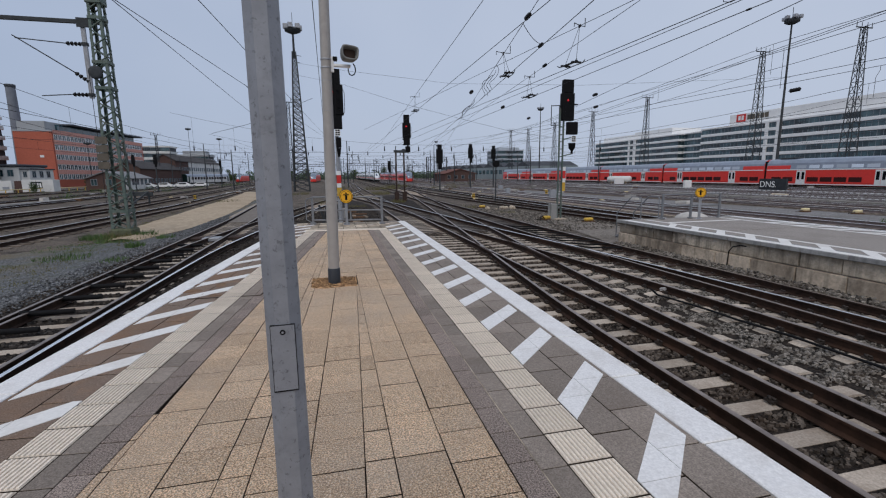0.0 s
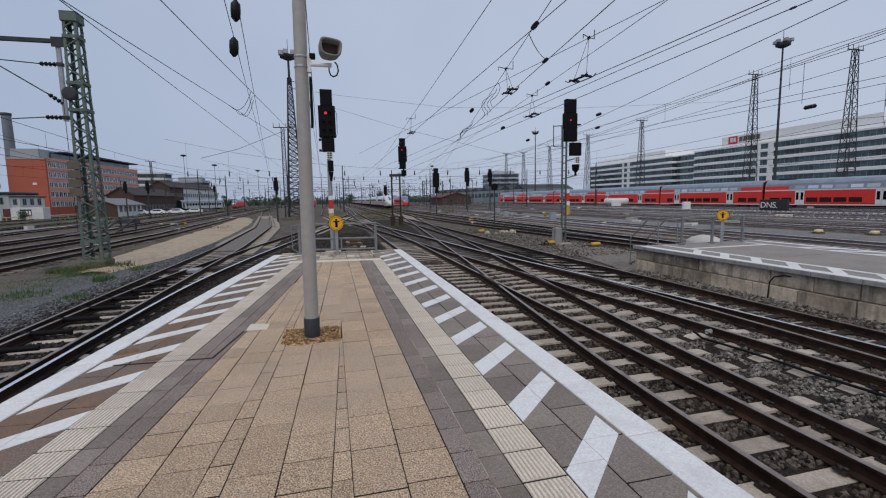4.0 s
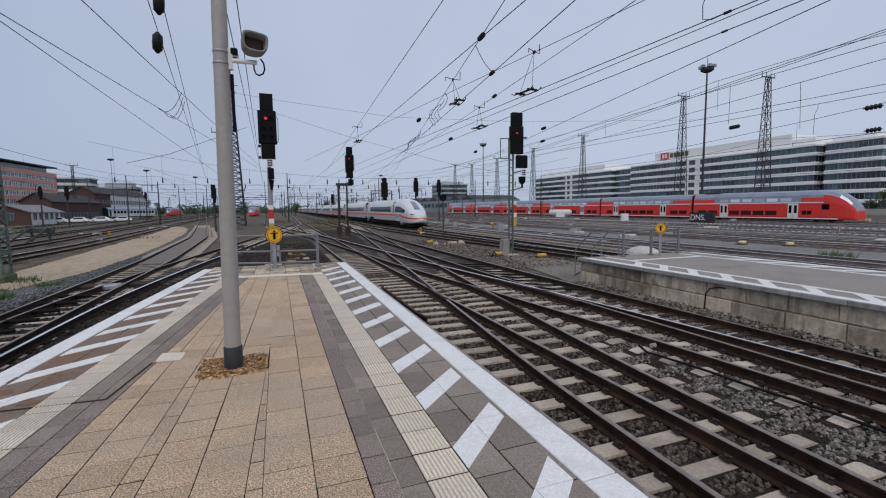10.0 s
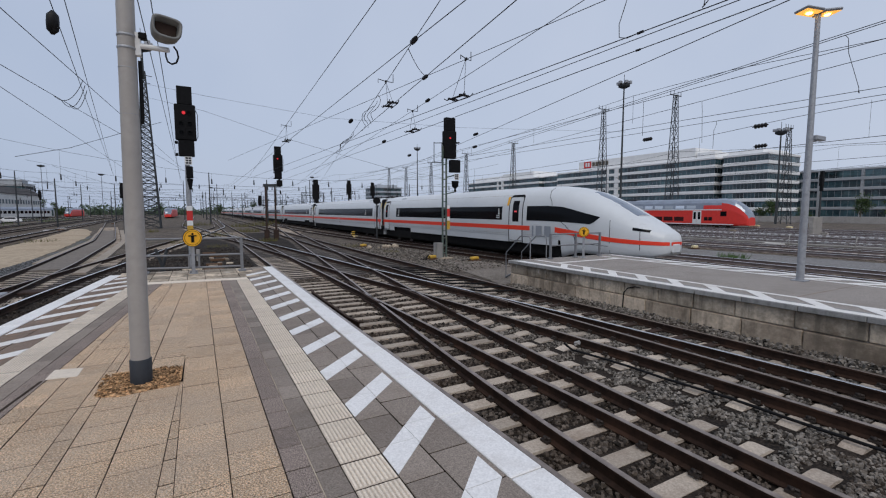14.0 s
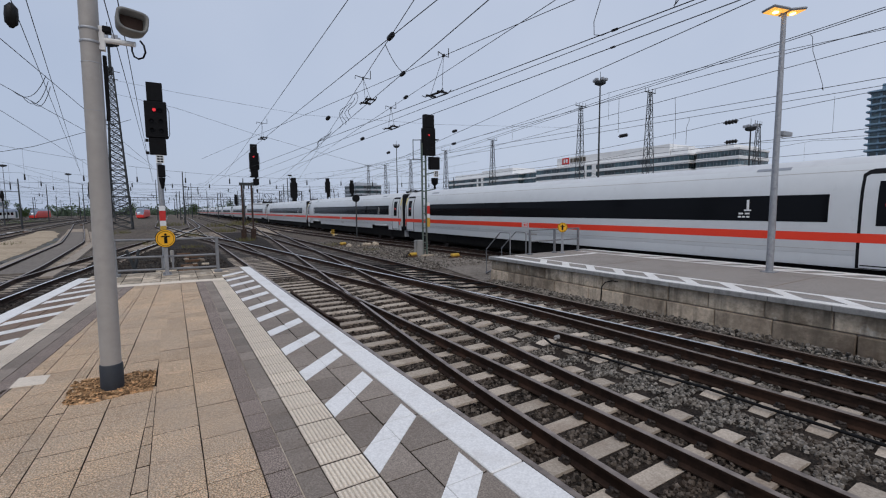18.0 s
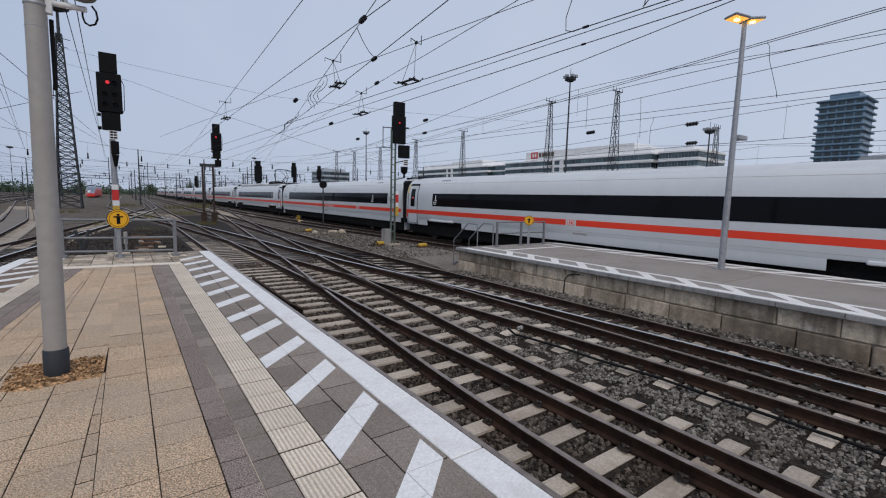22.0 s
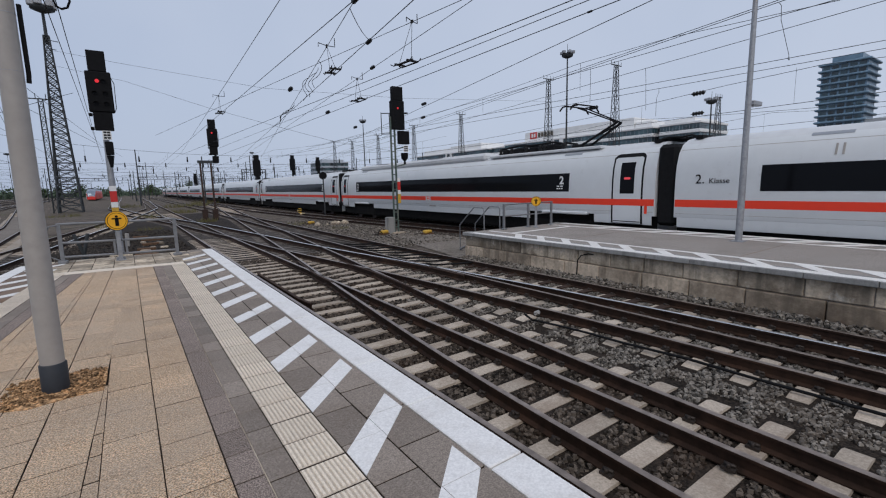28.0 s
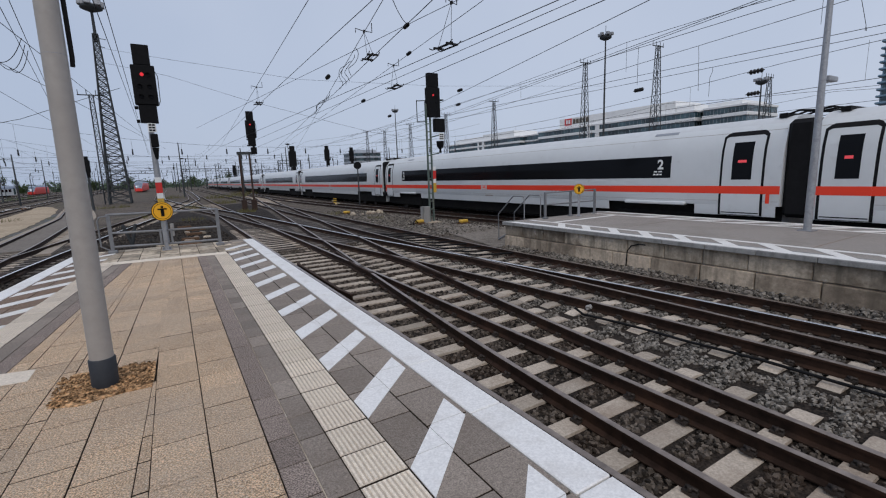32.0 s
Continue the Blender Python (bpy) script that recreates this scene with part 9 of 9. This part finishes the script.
def wire(pts, r=0.010, name="contact_wire"):
    bm = bmesh.new()
    path_tube(bm, [Vector(p) for p in pts], r, 5)
    return part(name, bm, M["wire"], OVERHEAD)


def line(x0, y0, x1, y1, z, ya, yb, r=0.010, name="contact_wire"):
    """A level wire through two plan points, from ya to yb, running straight on past 70 m."""
    k = (x1 - x0) / (y1 - y0)
    f = lambda y: x0 + k * (y - y0)
    pts = [(f(ya), ya, z)]
    if yb > 70:
        pts += [(f(70), 70, z), (f(70) + 0.15 * k * (yb - 70), yb, z)]
    else:
        pts += [(f(yb), yb, z)]
    wire(pts, r, name)
    return f


def carried_pair(f, z, zm, ya, yb, span=52.0, phase=0.0, step=6.5, r=0.009, sag=None):
    """A sagging carrying wire over a contact wire, with droppers."""
    sag = sag or (zm - z) * 0.72
    zz = lambda y: zm - sag * (1 - (2 * (((y - phase) / span) % 1.0) - 1) ** 2)
    n = int((yb - ya) / 4)
    wire([(f(ya + (yb - ya) * k / n), ya + (yb - ya) * k / n, zz(ya + (yb - ya) * k / n)) for k in range(n + 1)], r, "carrying_wire")
    y = ya + 3.0
    while y < min(yb, 110):
        put("dropper", DROP, "wire", OVERHEAD, pose(f(y), y, z) @ Matrix.Diagonal((1, 1, max(zz(y) - z, 0.02), 1)))
        y += step


NEAR_WIRES = (
    (1.85, 0.0, 3.275, 30.0, 6.8, -8, 200), (2.893, 0.0, 3.03, 42.4, 5.8, -8, 220), (3.5, 7.82, 4.15, 11.11, 6.33, -6, 70), (6.016, 0.0, 7.65, 15.0, 6.8, -4, 75),
    (6.06, 9.66, 5.77, 11.71, 6.7, -6, 45),
    (2.876, 0.0, 4.34, 11.61, 5.45, -3, 60), (5.7, 1.0, 5.4, 6.0, 5.1, -8, 46), (6.6, 0.5, 6.6, 12.0, 5.2, -12, 220), (7.8, 1.0, 8.8, 5.8, 5.6, -8, 62),
    (7.48, 1.6, 7.21, 11.8, 5.8, -8, 55), (12.6, 0.5, 14.4, 10.5, 6.3, -6, 55), (12.75, 0.5, 14.65, 10.5, 6.3, -6, 55), (14.2, 0.9, 14.7, 10.8, 6.3, -10, 200),
    (15.6, 1.3, 17.4, 13.1, 6.3, -8, 60), (17.0, 1.6, 16.0, 11.9, 5.6, -8, 40), (18.2, 1.9, 17.3, 12.9, 5.6, -8, 60),
    (-4.91, 10.27, -4.42, 18.69, 5.8, -4, 45), (-6.15, 15.1, -5.16, 24.75, 5.8, -4, 60), (-4.46, 10.27, -9.7, 56.1, 6.5, 2, 70), (-4.17, 10.1, -10.3, 61.5, 6.5, 2, 70),
    (-7.19, 19.2, -7.45, 37.3, 5.8, -4, 220), (-2.35, 7.28, -2.73, 25.4, 5.8, 0, 71), (-2.57, 7.4, -2.85, 26.0, 5.8, 0, 71),
)
for w in NEAR_WIRES:
    line(*w)
carried_pair(lambda y: 15.0, 5.6, 6.9, -6, 210, 52, 8)
carried_pair(lambda y: 2.893 + 0.0033 * y, 5.8, 7.2, 60, 200, 50, 46)
for x, z, zm, ph in ((24, 5.0, 6.6, 5), (33.5, 5.0, 6.7, 20), (42, 5.1, 6.8, 12), (52, 5.1, 6.9, 2), (62, 5.1, 7.0, 30), (70, 5.1, 7.0, 10), (-16.2, 4.8, 6.4, 12), (-25, 4.8, 6.5, 30), (-34, 5.0, 6.7, 8), (-20.5, 4.8, 6.4, 22)):
    line(x, 0, x, 10, z, -30 if x > 0 else 5, 330, 0.013)
    carried_pair(lambda y, x=x: x, z, zm, -28 if x > 0 else 6, 320, 54, ph, 7.5, 0.012)
# cross spans between the tall masts, with hanging insulators
for pts in (((-8.3, 81, 21.5), (-0.3, 64.7, 17.0), (15.3, 62.5, 15.3), (32.9, 55.2, 14.3), (76, 60, 18)), ((-8.3, 81, 19.5), (-0.5, 60, 14.1), (7.4, 58, 11.5), (16, 56.1, 9.2), (22, 54.5, 7.6), (30, 54, 6.6)),
            ((-11.9, 35.5, 5.3), (-9.2, 36, 6.1), (-6.5, 36.4, 7.3), (-4, 40, 9))):
    wire(pts, 0.016, "span_wire")
for y, x0, x1, zt in ((104, -36, 76, 15.5), (150, -40, 76, 15.0), (205, -45, 78, 15), (262, -50, 80, 15), (128, -30, 30, 12)):
    n = 16
    wire([(x0 + (x1 - x0) * k / n, y, zt - 6.5 * (1 - (2 * k / n - 1) ** 2)) for k in range(n + 1)], 0.025, "span_wire")
    wire([(x0, y, 7.2), (x1, y, 7.2)], 0.025, "span_wire")
    x = x0 + 4
    while x < x1 - 3:
        u = (x - x0) / (x1 - x0)
        zz = zt - 6.5 * (1 - (2 * u - 1) ** 2)
        put("hanger", DROP, "wire", OVERHEAD, pose(x, y, 7.2) @ Matrix.Diagonal((3, 3, max(zz - 7.2, 0.3), 1)))
        put("insulator", TICK, "insul", OVERHEAD, pose(x, y, 7.6) @ Matrix.Diagonal((1.5, 1.5, 1.4, 1)))
        x += 8.3

BEAD = mesh_of("insulator", lathe(bmesh.new(), [(0.02, -0.3), (0.05, -0.24), (0.078, -0.19), (0.085, 0), (0.078, 0.19), (0.05, 0.24), (0.02, 0.3)], 12))
for p in BEAD.polygons:
    p.use_smooth = True
for x, y, z, s in ((3.5, 7.82, 6.32, 0.85), (5.77, 11.71, 6.68, 0.85), (7.59, 15.08, 6.78, 0.85), (12.47, 18.59, 6.2, 1.0), (15.54, 23.42, 6.3, 1.1), 
                   (3.2, 12.5, 5.0, 0.8), (7.4, 20, 5.6, 1), (13.5, 30, 6.3, 1.2)):
    put("insulator", BEAD, "insul", OVERHEAD, pose(x, y, z, 90, 0, -6) @ Matrix.Diagonal((s, s, s, 1)), "dark egg-shaped insulator")


for x, y, z in ((-4.14, 9.08, 6.6), (-4.4, 10.0, 6.0)):
    put("insulator", BEAD, "insul", OVERHEAD, pose(x, y, z, 14, 6, 0) @ Matrix.Diagonal((1.45, 1.45, 0.85, 1)), "dark egg-shaped insulator")


RIBBED = mesh_of("insulator", lathe(bmesh.new(), [(0.02, -0.42)] + [q for k in range(4) for q in ((0.035, -0.3 + k * 0.16), (0.115, -0.27 + k * 0.16), (0.115, -0.23 + k * 0.16), (0.035, -0.2 + k * 0.16))] + [(0.02, 0.36)], 12))
for x, y, z, s in ((19.4, 12.5, 5.6, 0.85), (20.5, 7.6, 5.6, 0.9), (24.3, 9.4, 5.2, 0.95)):
    put("insulator", RIBBED, "insul", OVERHEAD, pose(x, y, z, 90, 0, -6) @ Matrix.Diagonal((s, s, s, 1)), "dark ribbed insulator")


def section_insulator(x, y, z, zm, rz, lean):
    g = thing("section_insulator", "section insulator with skids hung on slanting wires", "insulator", "section insulators", (x, y, z), rz)
    bow = bmesh.new()
    path_tube(bow, [Vector((lean - 0.3, -0.12, zm - z - 0.1)), Vector((lean - 0.3, -0.12, zm - z + 0.02)), Vector((lean, 0, zm - z)), Vector((lean + 0.3, 0.12, zm - z + 0.02)), Vector((lean + 0.3, 0.12, zm - z + 0.3))], 0.014, 6)
    part("bow", bow, M["wire"], g)
    for s in (-1, 1):
        bm = bmesh.new()
        path_tube(bm, [Vector((s * 0.16, -0.55, 0.06)), Vector((s * 0.16, -0.4, -0.01)), Vector((s * 0.16, 0.4, -0.01)), Vector((s * 0.16, 0.55, 0.06))], 0.016, 6)
        part("skid", bm, M["wire"], g)
        part("hanger", tubem((0, s * 0.3, 0.08), (lean, 0, zm - z), 0.007, seg=4), M["wire"], g)
    part("insulating_bar", tubem((0, -0.35, 0.05), (0, 0.35, 0.05), 0.035, seg=8), M["insul"], g)
    for y2 in (-0.3, 0.3):
        part("bracket", boxm(-0.18, 0.18, y2 - 0.03, y2 + 0.03, 0.0, 0.05), M["wire"], g)
    part("top_clamp", boxm(lean - 0.02, lean + 0.02, -0.05, 0.05, zm - z - 0.06, zm - z + 0.03), M["wire"], g)


for x, y, z, zm, rz, lean in ((4.35, 11.61, 5.5, 6.3, -7, -0.15), (5.7, 9.2, 5.38, 6.66, 6, 0.3), (6.76, 14.9, 5.32, 6.2, 0, 0.0), (2.96, 24, 5.82, 6.7, 0, 0.0)):
    section_insulator(x, y, z, zm, rz, lean)


def jumper(p, q, drop):
    """A slack connecting cable between two wires."""
    p, q = Vector(p), Vector(q)
    pts = []
    for k in range(11):
        u = k / 10
        w = p.lerp(q, u)
        w.z -= drop * 4 * u * (1 - u)
        pts.append(w)
    wire(pts, 0.011, "jumper_cable")


for p, q, d in (((-5.95, 17.0, 5.8), (-5.15, 17.4, 6.5), 0.42), ((-5.88, 17.7, 5.8), (-5.2, 18.0, 6.45), 0.5), ((-5.8, 18.5, 5.8), (-5.25, 18.6, 6.4), 0.4),
                ((3.62, 8.45, 6.33), (5.7, 11.5, 6.66), 0.12)):
    jumper(p, q, d)
# leads hanging from the wires
for pts in ([(5.61, 2.45, 5.1), (5.58, 2.72, 5.08), (5.6, 2.92, 5.16), (5.68, 3.0, 5.45), (5.9, 3.0, 6.0), (6.34, 3.0, 6.8)],
            [(5.68, 1.31, 5.1), (5.72, 1.36, 5.15), (5.7, 1.25, 5.22), (5.66, 1.3, 5.13), (5.75, 1.3, 5.5), (6.16, 1.31, 6.8)],
            [(15.0, 2.81, 6.9), (15.05, 2.75, 6.8), (15.5, 2.88, 6.5), (16.8, 3.02, 5.68), (16.9, 3.06, 5.56), (16.8, 3.0, 5.52), (16.75, 3.0, 5.62)],
            [(14.5, 9.1, 6.3), (14.5, 9.1, 4.89)], [(16.6, 7.95, 6.3), (16.62, 7.93, 5.9), (16.65, 7.9, 4.61)], [(17.7, 7.95, 5.6), (17.76, 7.98, 5.45), (17.62, 8.0, 5.2), (17.7, 8.05, 4.46)]):
    wire(pts, 0.008, "hanging_lead")
part("wire_clamp", boxm(-0.02, 0.02, -0.07, 0.07, -0.02, 0.02, bevel=0.006), M["insul"], OVERHEAD).matrix_basis = pose(5.61, 2.45, 5.1)
part("wire_clamp", boxm(-0.02, 0.02, -0.06, 0.06, -0.018, 0.018, bevel=0.006), M["insul"], OVERHEAD).matrix_basis = pose(6.6, 3.26, 5.2)
# slack leads looping between the two crossing wires
for y0, n in ((13.6, 4), (22.0, 4)):
    for k in range(n):
        y = y0 + 0.9 * k
        hi, lo = Vector((3.5 + 0.1976 * (y - 7.82), y, 6.33)), Vector((2.876 + 0.126 * (y + 0.5), y + 0.5, 5.45))
        wire([hi + (lo - hi) * u + Vector((0.16 * math.sin(u * 6.0 + k), 0, 0.05 * math.sin(u * 9.0))) for u in [i / 9 for i in range(10)]], 0.011, "jumper_cable")


# ---- trackside cables ----
def ground_cable(pts, r=0.02, label="black cable lying on the ballast"):
    bm = bmesh.new()
    path_tube(bm, [Vector(p) for p in pts], r, 6)
    ob = part("ground_cable", bm, M["rubber"])
    tagged(ob, label, "cable", "ground cables")


for k in range(9):
    y = 8.2 + 0.85 * k
    ground_cable([(6.0, y + 0.9, GROUND + 0.16), (6.5, y + 0.55, GROUND + 0.13), (7.0, y + 0.3, GROUND + 0.13), (7.45, y, GROUND + 0.17)], 0.028, "black heating cable crossing the track bed")
for k in range(10):
    y = 3.5 + 1.1 * k
    ground_cable([(-8.2, y, GROUND + 0.2), (-7.9, y + 0.12, GROUND + 0.15), (-7.4, y + 0.2, GROUND + 0.13)], 0.06, "thick black point heating lead beside the rail")
ground_cable([(4.42, 3.0, GROUND + 0.2), (4.48, 2.85, GROUND + 0.1), (4.61, 2.3, GROUND + 0.09), (4.66, 1.7, GROUND + 0.1), (4.71, 1.1, GROUND + 0.09), (4.82, 0.12, GROUND + 0.1), (4.85, -0.66, GROUND + 0.09), (4.9, -2.4, GROUND + 0.1), (5.0, -4.5, GROUND + 0.09)], 0.022)
ground_cable([(9.3, 18.7, GROUND + 0.05), (9.35, 18.75, GROUND + 0.22), (9.55, 18.85, GROUND + 0.26), (9.7, 18.95, GROUND + 0.1)], 0.03, "black cable loop beside the point machine")


# ---- what moves ----
def motions():
    rows = [(0.0, 188.0), (1.0, 172.5), (3.0, 143.5), (6.0, 101.0), (9.0, 61.0), (11.0, 38.5), (13.0, 17.5), (14.4, 3.9), (15.5, -6.6), (17.5, -25.1), (18.0, -29.75), (19.0, -38.8), (20.0, -47.27), (21.0, -55.4), (22.0, -63.4), (23.0, -71.1), (24.0, -78.7), (25.0, -86.1), (26.5, -97.8), (28.0, -109.65), (29.0, -117.5), (30.0, -125.42), (31.0, -132.98), (32.0, -140.45)]
    walk(TRAIN, [(t, pose(15.0, y, 0)) for t, y in rows])


motions()
